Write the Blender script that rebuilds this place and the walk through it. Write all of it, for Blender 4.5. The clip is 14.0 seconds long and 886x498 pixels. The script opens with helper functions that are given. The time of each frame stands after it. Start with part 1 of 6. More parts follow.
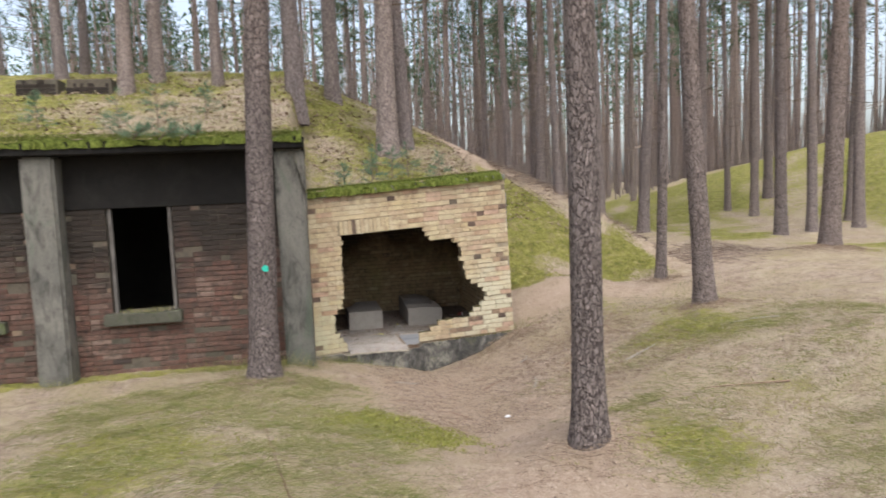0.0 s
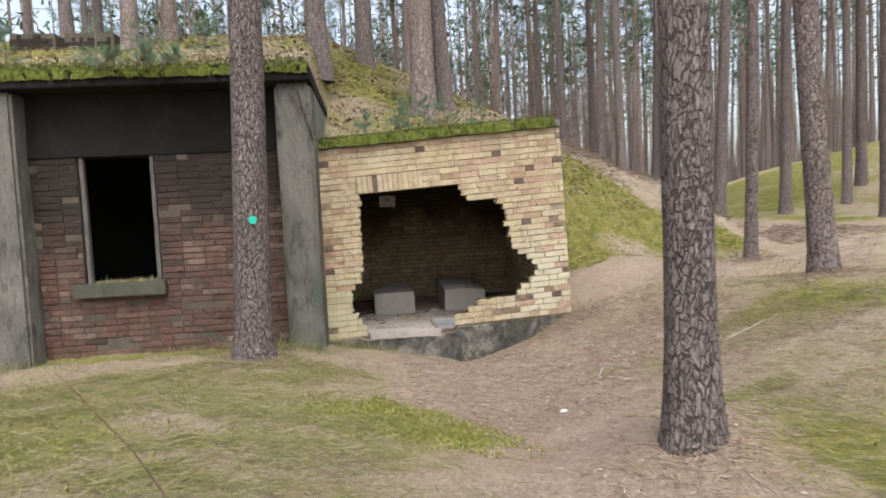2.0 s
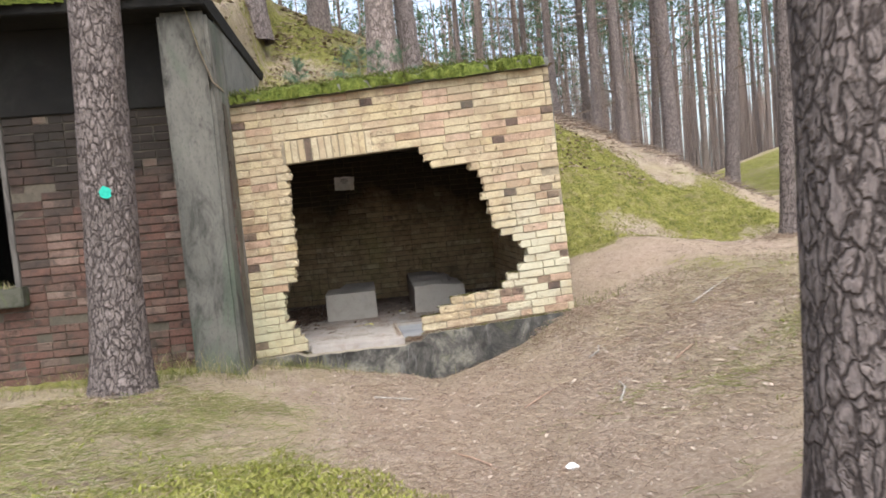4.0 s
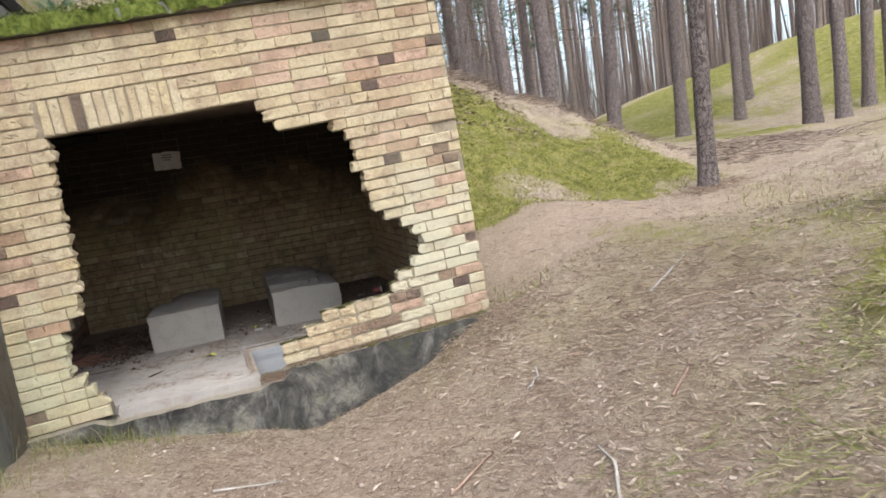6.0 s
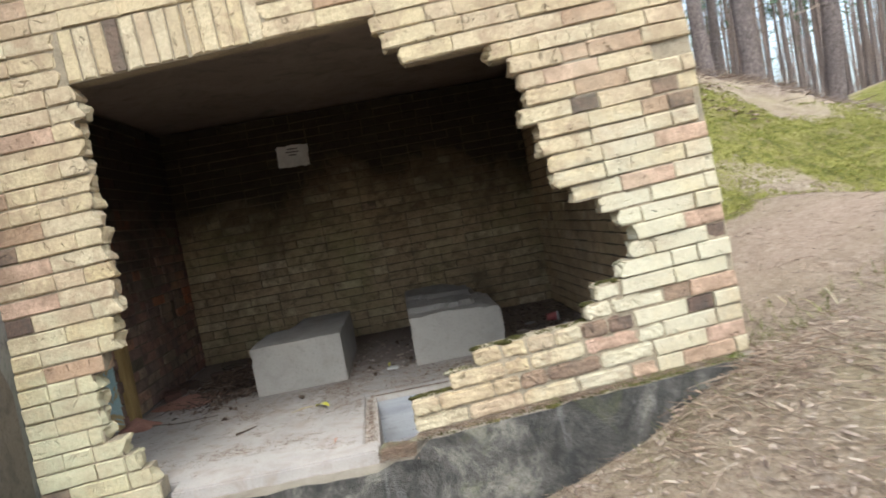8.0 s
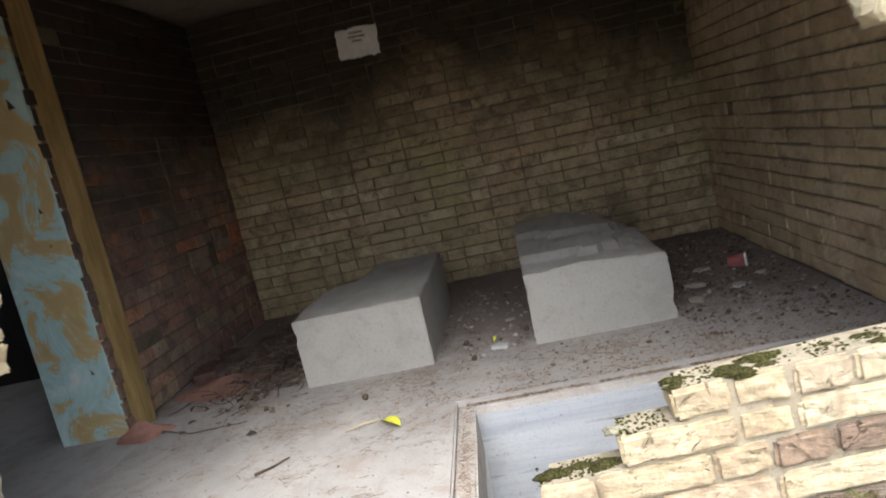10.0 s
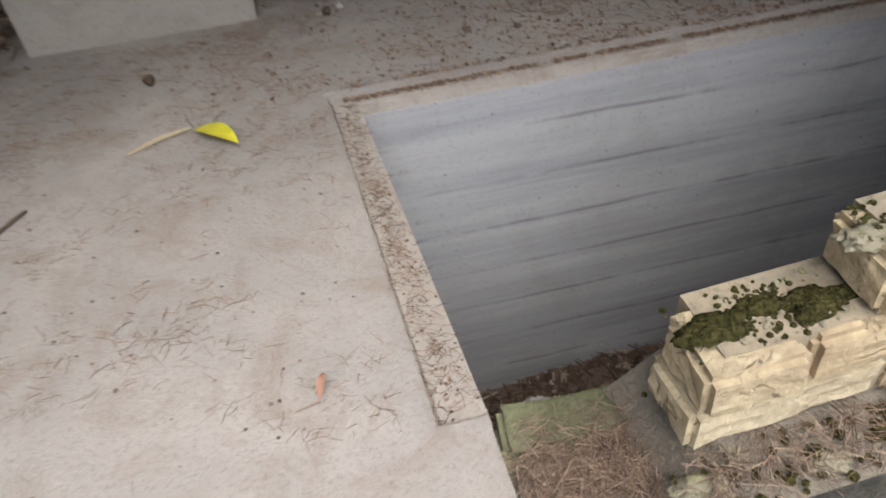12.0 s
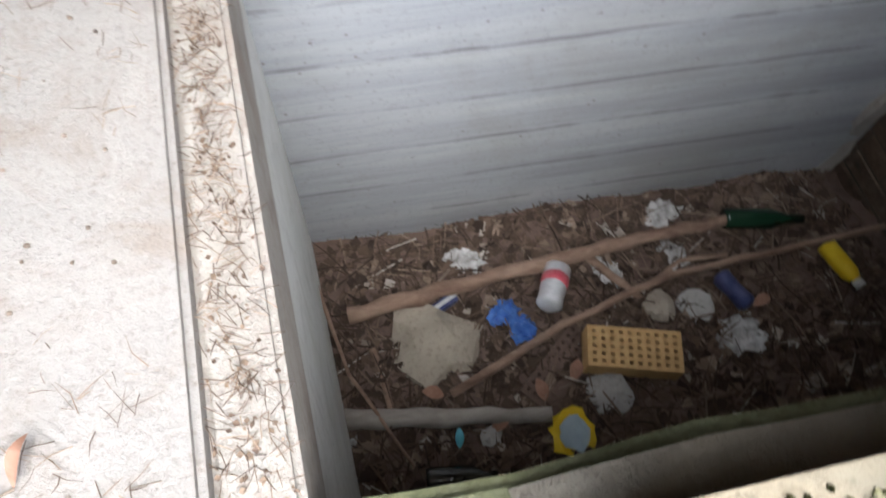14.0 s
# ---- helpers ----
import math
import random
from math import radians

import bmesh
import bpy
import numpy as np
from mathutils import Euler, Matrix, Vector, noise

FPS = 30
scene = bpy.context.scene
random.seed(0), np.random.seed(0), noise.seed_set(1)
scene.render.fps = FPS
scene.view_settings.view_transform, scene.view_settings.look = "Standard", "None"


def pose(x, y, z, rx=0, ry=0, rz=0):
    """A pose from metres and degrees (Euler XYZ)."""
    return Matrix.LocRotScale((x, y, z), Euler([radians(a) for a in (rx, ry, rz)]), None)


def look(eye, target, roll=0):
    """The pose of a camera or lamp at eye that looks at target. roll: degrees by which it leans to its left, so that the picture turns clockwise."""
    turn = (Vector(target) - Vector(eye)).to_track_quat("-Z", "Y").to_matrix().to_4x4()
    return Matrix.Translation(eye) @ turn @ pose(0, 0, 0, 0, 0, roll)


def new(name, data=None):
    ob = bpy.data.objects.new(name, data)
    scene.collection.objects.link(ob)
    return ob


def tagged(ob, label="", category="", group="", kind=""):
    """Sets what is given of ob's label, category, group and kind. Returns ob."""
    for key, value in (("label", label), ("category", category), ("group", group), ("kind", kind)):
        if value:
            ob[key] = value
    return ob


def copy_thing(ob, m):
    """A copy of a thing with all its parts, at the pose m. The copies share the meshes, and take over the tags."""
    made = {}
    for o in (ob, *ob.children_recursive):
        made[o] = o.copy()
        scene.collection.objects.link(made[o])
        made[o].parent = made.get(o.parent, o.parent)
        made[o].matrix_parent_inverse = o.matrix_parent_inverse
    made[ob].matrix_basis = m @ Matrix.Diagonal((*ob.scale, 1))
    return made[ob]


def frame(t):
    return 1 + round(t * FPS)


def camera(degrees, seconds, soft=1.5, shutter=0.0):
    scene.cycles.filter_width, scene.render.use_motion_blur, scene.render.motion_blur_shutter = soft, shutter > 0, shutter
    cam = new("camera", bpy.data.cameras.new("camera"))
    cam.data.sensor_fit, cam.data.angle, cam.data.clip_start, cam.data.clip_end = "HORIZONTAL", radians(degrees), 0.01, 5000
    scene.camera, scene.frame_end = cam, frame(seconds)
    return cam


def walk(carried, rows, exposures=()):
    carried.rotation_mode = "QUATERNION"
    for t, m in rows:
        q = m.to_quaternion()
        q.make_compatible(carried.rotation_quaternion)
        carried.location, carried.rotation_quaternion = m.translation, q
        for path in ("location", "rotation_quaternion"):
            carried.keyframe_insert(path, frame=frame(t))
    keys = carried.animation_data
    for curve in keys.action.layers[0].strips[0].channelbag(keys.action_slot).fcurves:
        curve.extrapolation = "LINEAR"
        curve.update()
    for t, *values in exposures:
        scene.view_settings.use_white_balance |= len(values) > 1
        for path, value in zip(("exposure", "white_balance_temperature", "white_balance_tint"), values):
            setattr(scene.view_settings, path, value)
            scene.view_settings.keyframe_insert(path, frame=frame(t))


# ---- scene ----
cam = camera(66.0, 14.0, soft=1.7, shutter=0.4)
PATH = [
    (0, (-3.289, -11.118, 2.584), (-2.915, -9.162, 2.405), -2.4),
    (0.5, (-3.117, -10.752, 2.432), (-2.637, -8.819, 2.248), -2.6),
    (1, (-2.971, -10.288, 2.19), (-2.544, -8.341, 2.019), -1.5),
    (1.5, (-2.89, -9.739, 1.874), (-2.536, -7.776, 1.725), -2.0),
    (2, (-2.74, -9.198, 1.716), (-2.526, -7.214, 1.581), -2.8),
    (2.2, (-2.675, -9.002, 1.712), (-2.467, -7.017, 1.585), -4.2),
    (4.3, (-2.095, -6.807, 1.316), (-1.861, -4.825, 1.186), -5.5),
    (4.5, (-2.077, -6.633, 1.348), (-1.827, -4.655, 1.182), -5.7),
    (5, (-2.017, -6.044, 1.391), (-1.685, -4.081, 1.201), -6.8),
    (5.5, (-1.869, -5.514, 1.407), (-1.331, -3.603, 1.174), -8.9),
    (6, (-1.819, -5.079, 1.379), (-1.249, -3.181, 1.108), -8.9),
    (6.5, (-1.747, -4.684, 1.257), (-1.145, -2.796, 0.983), -8.9),
    (7, (-1.671, -4.201, 1.142), (-1.013, -2.326, 0.915), -8.5),
    (7.5, (-1.544, -3.697, 1.038), (-1.161, -1.739, 0.891), -10.6),
    (8, (-1.567, -3.188, 1.044), (-1.438, -1.195, 0.93), -10.5),
    (10.3, (-1.569, -1.318, 0.998), (-1.82, 0.621, 0.574), -13.4),
    (10.5, (-1.651, -1.199, 0.975), (-1.922, 0.706, 0.43), -13.8),
    (11, (-1.863, -0.925, 0.924), (-1.952, 0.888, 0.084), -13.1),
    (11.5, (-1.957, -0.652, 0.823), (-1.864, 1.022, -0.267), -9.9),
    (12, (-1.97, -0.432, 0.783), (-1.697, 1.031, -0.552), -5.5),
    (12.5, (-1.969, -0.189, 0.718), (-1.531, 1.046, -0.793), 0.9),
    (13, (-1.872, -0.052, 0.634), (-1.467, 0.941, -1.054), 4.2),
    (13.5, (-1.777, 0.006, 0.556), (-1.449, 0.743, -1.275), 5.8),
    (14, (-1.757, 0.029, 0.585), (-1.498, 0.901, -1.196), 4.9),
]
EXPOSURES = [(0, 1.1, 6350, 10), (0.5, 1.0, 6350, 10), (1.0, 1.15, 6350, 10), (1.5, 1.08, 6350, 10), (2.0, 1.18, 6350, 10), (4.5, 1.5, 6150, 9), (5, 1.5, 6100, 9), (5.5, 1.44, 6100, 9), (6.5, 1.4, 6100, 8), (7, 1.32, 6400, 8), (7.5, 1.35, 6400, 8),
             (8, 1.62, 6000, 5), (10.3, 2.2, 6000, 8), (11, 1.88, 6150, 10), (11.5, 1.68, 6250, 10), (12, 1.4, 6300, 10), (12.5, 1.53, 6250, 10), (13, 1.8, 6050, 9), (13.5, 2.05, 5950, 8), (14, 2.3, 5850, 7)]
walk(cam, [(t, look(eye, target, roll)) for t, eye, target, roll in PATH], EXPOSURES)

# ---- light: a bright overcast spring day under pines ----
SUN_HIGH, SUN_WAY = 61.0, 173.0
world = bpy.data.worlds.new("sky")
scene.world = world
world.use_nodes = True
wn = world.node_tree.nodes
sky = wn.new("ShaderNodeTexSky")
sky.sky_type, sky.sun_disc = "NISHITA", False
sky.sun_elevation, sky.sun_rotation = radians(SUN_HIGH), radians(SUN_WAY)
sky.air_density, sky.dust_density, sky.ozone_density = 1.0, 4.0, 1.0
pale = wn.new("ShaderNodeHueSaturation")
pale.inputs["Saturation"].default_value = 0.6
world.node_tree.links.new(sky.outputs[0], pale.inputs["Color"])
world.node_tree.links.new(pale.outputs[0], wn["Background"].inputs[0])
wn["Background"].inputs[1].default_value = 0.15
sun = new("sun", bpy.data.lights.new("sun", "SUN"))
sun.data.energy, sun.data.angle, sun.data.color = 1.1, radians(60), (1.0, 0.985, 0.965)
sun.matrix_world = pose(0, 0, 30, 90 - SUN_HIGH, 0, 180 - SUN_WAY)

# ---- materials ----
def material(name, build):
    m = bpy.data.materials.new(name)
    m.use_nodes = True
    build(m.node_tree, m.node_tree.nodes, m.node_tree.nodes["Principled BSDF"])
    return m


def wire(t, a, b):
    t.links.new(a, b)


def coords(t, n, scale=(1, 1, 1), space="Object"):
    c, m = n.new("ShaderNodeTexCoord"), n.new("ShaderNodeMapping")
    m.inputs["Scale"].default_value = scale
    wire(t, c.outputs[space], m.inputs[0])
    return m.outputs[0]


def place(t, n):
    return n.new("ShaderNodeNewGeometry").outputs["Position"]


def noisy(t, n, vec, scale, detail=6.0, rough=0.6, warp=0.0):
    x = n.new("ShaderNodeTexNoise")
    x.inputs["Scale"].default_value, x.inputs["Detail"].default_value = scale, detail
    x.inputs["Roughness"].default_value, x.inputs["Distortion"].default_value = rough, warp
    wire(t, vec, x.inputs["Vector"])
    return x.outputs[0]


def ramp(t, n, fac, *stops):
    r = n.new("ShaderNodeValToRGB")
    e = r.color_ramp.elements
    while len(e) < len(stops):
        e.new(0.5)
    for k, (pos, c) in zip(e, stops):
        k.position, k.color = pos, (*c, 1) if len(c) == 3 else c
    wire(t, fac, r.inputs[0])
    return r.outputs[0]


def grey(v):
    return (v, v, v)


def mix(t, n, fac, a, b, how="MIX"):
    m = n.new("ShaderNodeMix")
    m.data_type, m.blend_type = "RGBA", how
    for sock, v in ((m.inputs[0], fac), (m.inputs[6], a), (m.inputs[7], b)):
        if isinstance(v, (int, float)):
            sock.default_value = v
        elif isinstance(v, tuple):
            sock.default_value = (*v, 1)
        else:
            wire(t, v, sock)
    return m.outputs[2]


def bump(t, n, p, h, strength, dist=0.01):
    b = n.new("ShaderNodeBump")
    b.inputs["Strength"].default_value, b.inputs["Distance"].default_value = strength, dist
    wire(t, h, b.inputs["Height"])
    wire(t, b.outputs[0], p.inputs["Normal"])


def brick_material(name, stops, stain, rough=0.9, soot_shade=None, lichen=()):
    """Bricks: each its own tone from stops, with pits, smears and stains that run over the wall."""
    def build(t, n, p):
        pos = place(t, n)
        info = n.new("ShaderNodeObjectInfo")
        isl = n.new("ShaderNodeNewGeometry").outputs["Random Per Island"]
        add = n.new("ShaderNodeMath")
        add.operation = "ADD"
        wire(t, info.outputs["Random"], add.inputs[0])
        wire(t, isl, add.inputs[1])
        fr = n.new("ShaderNodeMath")
        fr.operation = "FRACT"
        wire(t, add.outputs[0], fr.inputs[0])
        base = ramp(t, n, fr.outputs[0], *stops)
        fine = noisy(t, n, pos, 60, 6, 0.7)
        mid = noisy(t, n, pos, 9, 5, 0.65, 0.6)
        big = noisy(t, n, pos, 1.4, 5, 0.6, 0.4)
        c = mix(t, n, ramp(t, n, fine, (0.35, grey(0.45)), (0.6, grey(0.0))), base, tuple(0.45 * v for v in stops[0][1]))
        c = mix(t, n, ramp(t, n, mid, (0.45, grey(0.0)), (0.68, grey(0.8))), c, stain[0])
        c = mix(t, n, ramp(t, n, big, (0.48, grey(0.0)), (0.72, grey(0.55))), c, stain[1])
        spall = noisy(t, n, pos, 19, 4, 0.6, 1.2)
        c = mix(t, n, ramp(t, n, spall, (0.62, grey(0.0)), (0.70, grey(0.7))), c, tuple(0.35 * v for v in stops[0][1]))
        for (cx, cz, reach), tint in lichen:
            far = n.new("ShaderNodeVectorMath")
            far.operation = "DISTANCE"
            far.inputs[1].default_value = (cx, -0.06, cz)
            wire(t, pos, far.inputs[0])
            grow = n.new("ShaderNodeMapRange")
            grow.inputs[1].default_value, grow.inputs[2].default_value, grow.inputs[3].default_value, grow.inputs[4].default_value = 0.2 * reach, reach, 0.45, 0.0
            wire(t, far.outputs["Value"], grow.inputs[0])
            ls = n.new("ShaderNodeMath")
            wire(t, grow.outputs[0], ls.inputs[0])
            wire(t, noisy(t, n, pos, 3.5, 6, 0.7, 0.6), ls.inputs[1])
            c = mix(t, n, ramp(t, n, ls.outputs[0], (0.66, grey(0)), (1.0, grey(0.6))), c, tint)
        # darkens with height: soot, and shade under roof and ceiling mixed into the colour
        if soot_shade:
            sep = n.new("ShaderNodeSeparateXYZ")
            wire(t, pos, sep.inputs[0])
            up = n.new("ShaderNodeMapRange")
            up.inputs[1].default_value, up.inputs[2].default_value = soot_shade[0], soot_shade[1]
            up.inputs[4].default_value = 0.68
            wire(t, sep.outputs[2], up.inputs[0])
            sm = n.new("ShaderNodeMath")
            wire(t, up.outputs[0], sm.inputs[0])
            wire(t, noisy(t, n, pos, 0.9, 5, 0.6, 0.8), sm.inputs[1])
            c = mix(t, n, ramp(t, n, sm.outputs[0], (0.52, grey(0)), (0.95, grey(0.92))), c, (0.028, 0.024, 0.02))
        wire(t, c, p.inputs["Base Color"])
        p.inputs["Roughness"].default_value = rough
        p.inputs["Specular IOR Level"].default_value = 0.2
        h = mix(t, n, 0.5, fine, mid)
        h = mix(t, n, ramp(t, n, spall, (0.60, grey(0.0)), (0.70, grey(1.0))), h, (0.1, 0.1, 0.1))
        bump(t, n, p, h, 0.9, 0.016)
    return material(name, build)


YELLOW = brick_material("yellow_brick", ((0.0, (0.44, 0.34, 0.21)), (0.15, (0.56, 0.45, 0.28)), (0.3, (0.49, 0.39, 0.26)), (0.5, (0.59, 0.505, 0.34)), (0.65, (0.53, 0.42, 0.24)), (0.8, (0.56, 0.465, 0.295)), (0.93, (0.52, 0.405, 0.27)), (1.0, (0.42, 0.32, 0.20))), ((0.30, 0.215, 0.14), (0.46, 0.39, 0.26)), lichen=(((-0.35, 0.55, 1.3), (0.56, 0.545, 0.41)), ((-3.1, 0.35, 0.8), (0.48, 0.49, 0.33))))
TAN = brick_material("tan_brick", ((0.0, (0.40, 0.27, 0.17)), (0.5, (0.50, 0.35, 0.24)), (1.0, (0.54, 0.37, 0.27))), ((0.22, 0.15, 0.10), (0.46, 0.38, 0.26)))
BURNT = brick_material("burnt_brick", ((0.0, (0.11, 0.075, 0.06)), (0.5, (0.20, 0.135, 0.10)), (1.0, (0.34, 0.24, 0.16))), ((0.07, 0.06, 0.05), (0.12, 0.13, 0.09)))
RED = brick_material("red_brick", ((0.0, (0.125, 0.068, 0.052)), (0.3, (0.165, 0.086, 0.065)), (0.55, (0.135, 0.08, 0.062)), (0.85, (0.19, 0.115, 0.088)), (0.97, (0.24, 0.17, 0.135)), (1.0, (0.05, 0.04, 0.034))), ((0.045, 0.036, 0.03), (0.08, 0.066, 0.05)), soot_shade=(1.1, 2.6))
ROOM = brick_material("room_brick", ((0.0, (0.36, 0.27, 0.16)), (0.35, (0.50, 0.37, 0.22)), (0.6, (0.40, 0.29, 0.17)), (0.8, (0.46, 0.36, 0.21)), (1.0, (0.62, 0.49, 0.32))), ((0.15, 0.105, 0.065), (0.25, 0.25, 0.10)), soot_shade=(0.7, 1.95))
# brighter copy of ROOM: the light on the right wall is in its colour
ROOM_SIDE = brick_material("lit_side_brick", ((0.0, (0.54, 0.40, 0.23)), (0.35, (0.62, 0.46, 0.28)), (0.7, (0.50, 0.36, 0.21)), (1.0, (0.66, 0.52, 0.34))), ((0.30, 0.20, 0.12), (0.34, 0.27, 0.15)), soot_shade=(1.5, 2.5))
ROOM_RED = brick_material("room_red_brick", ((0.0, (0.30, 0.16, 0.12)), (0.35, (0.38, 0.22, 0.16)), (0.6, (0.24, 0.16, 0.13)), (0.85, (0.40, 0.30, 0.20)), (0.95, (0.55, 0.20, 0.10)), (1.0, (0.60, 0.24, 0.12))), ((0.10, 0.075, 0.06), (0.12, 0.10, 0.07)), soot_shade=(0.6, 1.9))



def rough_mineral(name, a, b, dark, stain=(0.2, 0.2, 0.16), amount=0.6, marks=0.0, strength=0.6, grit=70, run=1.0):
    """Concrete, mortar and render: two tones, dark blotches, grit; marks gives the lines of shuttering boards."""
    def build(t, n, p):
        pos = place(t, n)
        if run != 1.0:
            drip = n.new("ShaderNodeMapping")
            drip.inputs["Scale"].default_value = (1, 1, run)
            wire(t, pos, drip.inputs[0])
            pos = drip.outputs[0]
        big, mid = noisy(t, n, pos, 1.3, 6, 0.65, 0.5), noisy(t, n, pos, 6, 6, 0.7, 0.8)
        fine = noisy(t, n, pos, grit, 5, 0.75)
        c = mix(t, n, ramp(t, n, big, (0.35, grey(0)), (0.65, grey(1))), a, b)
        c = mix(t, n, ramp(t, n, mid, (0.49, grey(0)), (0.70, grey(amount))), c, dark)
        c = mix(t, n, ramp(t, n, noisy(t, n, pos, 2.6, 5, 0.6, 1.0), (0.55, grey(0)), (0.75, grey(amount))), c, stain)
        c = mix(t, n, ramp(t, n, fine, (0.30, grey(0.6)), (0.48, grey(0))), c, dark)
        h = mix(t, n, 0.5, fine, mid)
        if marks:
            w = n.new("ShaderNodeTexWave")
            w.bands_direction, w.inputs["Scale"].default_value = "Z", 2.4
            w.inputs["Distortion"].default_value, w.inputs["Detail"].default_value = 1.1, 5
            w.inputs["Detail Scale"].default_value = 2.0
            wire(t, pos, w.inputs["Vector"])
            line = ramp(t, n, w.outputs[1], (0.0, grey(0.2)), (0.03, grey(1.0)))
            c = mix(t, n, marks, c, mix(t, n, 1.0, c, line, "MULTIPLY"))
            h = mix(t, n, 0.2, h, line)
        wire(t, c, p.inputs["Base Color"])
        p.inputs["Roughness"].default_value = 0.92
        p.inputs["Specular IOR Level"].default_value = 0.2
        bump(t, n, p, h, strength, 0.012)
    return material(name, build)


MORTAR = rough_mineral("pale_mortar", (0.36, 0.30, 0.21), (0.26, 0.215, 0.15), (0.10, 0.08, 0.055))
ROOM_MORTAR = rough_mineral("room_mortar", (0.16, 0.13, 0.09), (0.11, 0.09, 0.06), (0.04, 0.034, 0.026), (0.12, 0.12, 0.06))
SOOT_MORTAR = rough_mineral("sooty_mortar", (0.12, 0.10, 0.075), (0.085, 0.075, 0.055), (0.035, 0.03, 0.025))
CONCRETE = rough_mineral("old_concrete", (0.24, 0.225, 0.20), (0.17, 0.165, 0.145), (0.06, 0.06, 0.05), (0.17, 0.20, 0.15))
PIER = rough_mineral("pier_concrete", (0.22, 0.205, 0.175), (0.095, 0.093, 0.08), (0.035, 0.034, 0.03), (0.105, 0.13, 0.092), amount=0.9, strength=0.9, run=0.4)


def plinth_build(t, n, p):
    """Damp cast concrete: blue-black stains, pale patches and lime runs."""
    pos = place(t, n)
    drip = n.new("ShaderNodeMapping")
    drip.inputs["Scale"].default_value = (1, 1, 0.22)
    wire(t, pos, drip.inputs[0])
    big, mid, fine = noisy(t, n, pos, 1.9, 6, 0.7, 0.6), noisy(t, n, pos, 8, 6, 0.7, 0.8), noisy(t, n, pos, 80, 5, 0.75)
    c = ramp(t, n, big, (0.40, (0.05, 0.047, 0.042)), (0.50, (0.125, 0.117, 0.102)), (0.58, (0.27, 0.25, 0.205)))
    c = mix(t, n, ramp(t, n, mid, (0.48, grey(0)), (0.66, grey(0.8))), c, (0.045, 0.045, 0.042))
    c = mix(t, n, ramp(t, n, noisy(t, n, drip.outputs[0], 9, 5, 0.65, 0.3), (0.60, grey(0)), (0.74, grey(0.6))), c, (0.36, 0.35, 0.32))
    c = mix(t, n, ramp(t, n, noisy(t, n, pos, 3.2, 5, 0.7, 0.8), (0.56, grey(0)), (0.70, grey(0.55))), c, (0.13, 0.14, 0.06))
    c = mix(t, n, ramp(t, n, fine, (0.32, grey(0.6)), (0.48, grey(0))), c, (0.04, 0.04, 0.035))
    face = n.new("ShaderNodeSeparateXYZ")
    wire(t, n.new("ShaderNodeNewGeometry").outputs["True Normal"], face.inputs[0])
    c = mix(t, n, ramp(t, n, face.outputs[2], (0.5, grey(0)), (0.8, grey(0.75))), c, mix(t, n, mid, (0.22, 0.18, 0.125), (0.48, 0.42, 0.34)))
    wire(t, c, p.inputs["Base Color"])
    p.inputs["Roughness"].default_value = 0.9
    p.inputs["Specular IOR Level"].default_value = 0.2
    bump(t, n, p, mix(t, n, 0.5, fine, mid), 1.0, 0.03)


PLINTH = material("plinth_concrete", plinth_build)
# near-black: soot plus the shade of the eaves, put into the colour
BLACK_CONCRETE = rough_mineral("soot_shade_concrete", (0.011, 0.010, 0.009), (0.020, 0.018, 0.016), (0.010, 0.010, 0.009), (0.03, 0.032, 0.025))
BLOCK_CONCRETE = rough_mineral("block_concrete", (0.38, 0.345, 0.30), (0.31, 0.285, 0.25), (0.22, 0.19, 0.16), (0.30, 0.27, 0.22), amount=0.35)
FLOOR = rough_mineral("dusty_concrete", (0.415, 0.385, 0.355), (0.365, 0.345, 0.32), (0.25, 0.205, 0.165), (0.33, 0.27, 0.22), amount=0.6, strength=0.5, grit=110)


def floor_build(t, n, p):
    """Pale dusty concrete with brown earth trodden and blown over its far part."""
    pos = place(t, n)
    big, mid, fine = noisy(t, n, pos, 1.6, 6, 0.65, 0.5), noisy(t, n, pos, 7, 6, 0.7, 0.8), noisy(t, n, pos, 110, 5, 0.75)
    c = mix(t, n, ramp(t, n, big, (0.38, grey(0)), (0.62, grey(1))), (0.39, 0.355, 0.32), (0.32, 0.295, 0.27))
    c = mix(t, n, ramp(t, n, mid, (0.48, grey(0)), (0.68, grey(0.65))), c, (0.27, 0.215, 0.175))
    sep = n.new("ShaderNodeSeparateXYZ")
    wire(t, pos, sep.inputs[0])
    back = n.new("ShaderNodeMapRange")
    back.inputs[1].default_value, back.inputs[2].default_value, back.inputs[3].default_value, back.inputs[4].default_value = 1.0, 2.0, -0.22, 0.20
    wire(t, sep.outputs[1], back.inputs[0])
    earth = n.new("ShaderNodeMath")
    wire(t, back.outputs[0], earth.inputs[0])
    wire(t, mix(t, n, 0.4, noisy(t, n, pos, 3.0, 7, 0.75, 0.8), noisy(t, n, pos, 14, 5, 0.7, 0.6)), earth.inputs[1])
    c = mix(t, n, ramp(t, n, earth.outputs[0], (0.48, grey(0)), (0.66, grey(0.85))), c, mix(t, n, ramp(t, n, fine, (0.4, grey(0)), (0.6, grey(1))), (0.13, 0.098, 0.08), (0.27, 0.215, 0.175)))
    c = mix(t, n, ramp(t, n, fine, (0.30, grey(0.6)), (0.48, grey(0))), c, (0.2, 0.165, 0.135))
    wire(t, c, p.inputs["Base Color"])
    p.inputs["Roughness"].default_value = 0.95
    p.inputs["Specular IOR Level"].default_value = 0.15
    bump(t, n, p, mix(t, n, 0.5, fine, mid), 0.6, 0.014)


ROOM_FLOOR = material("earthy_floor", floor_build)


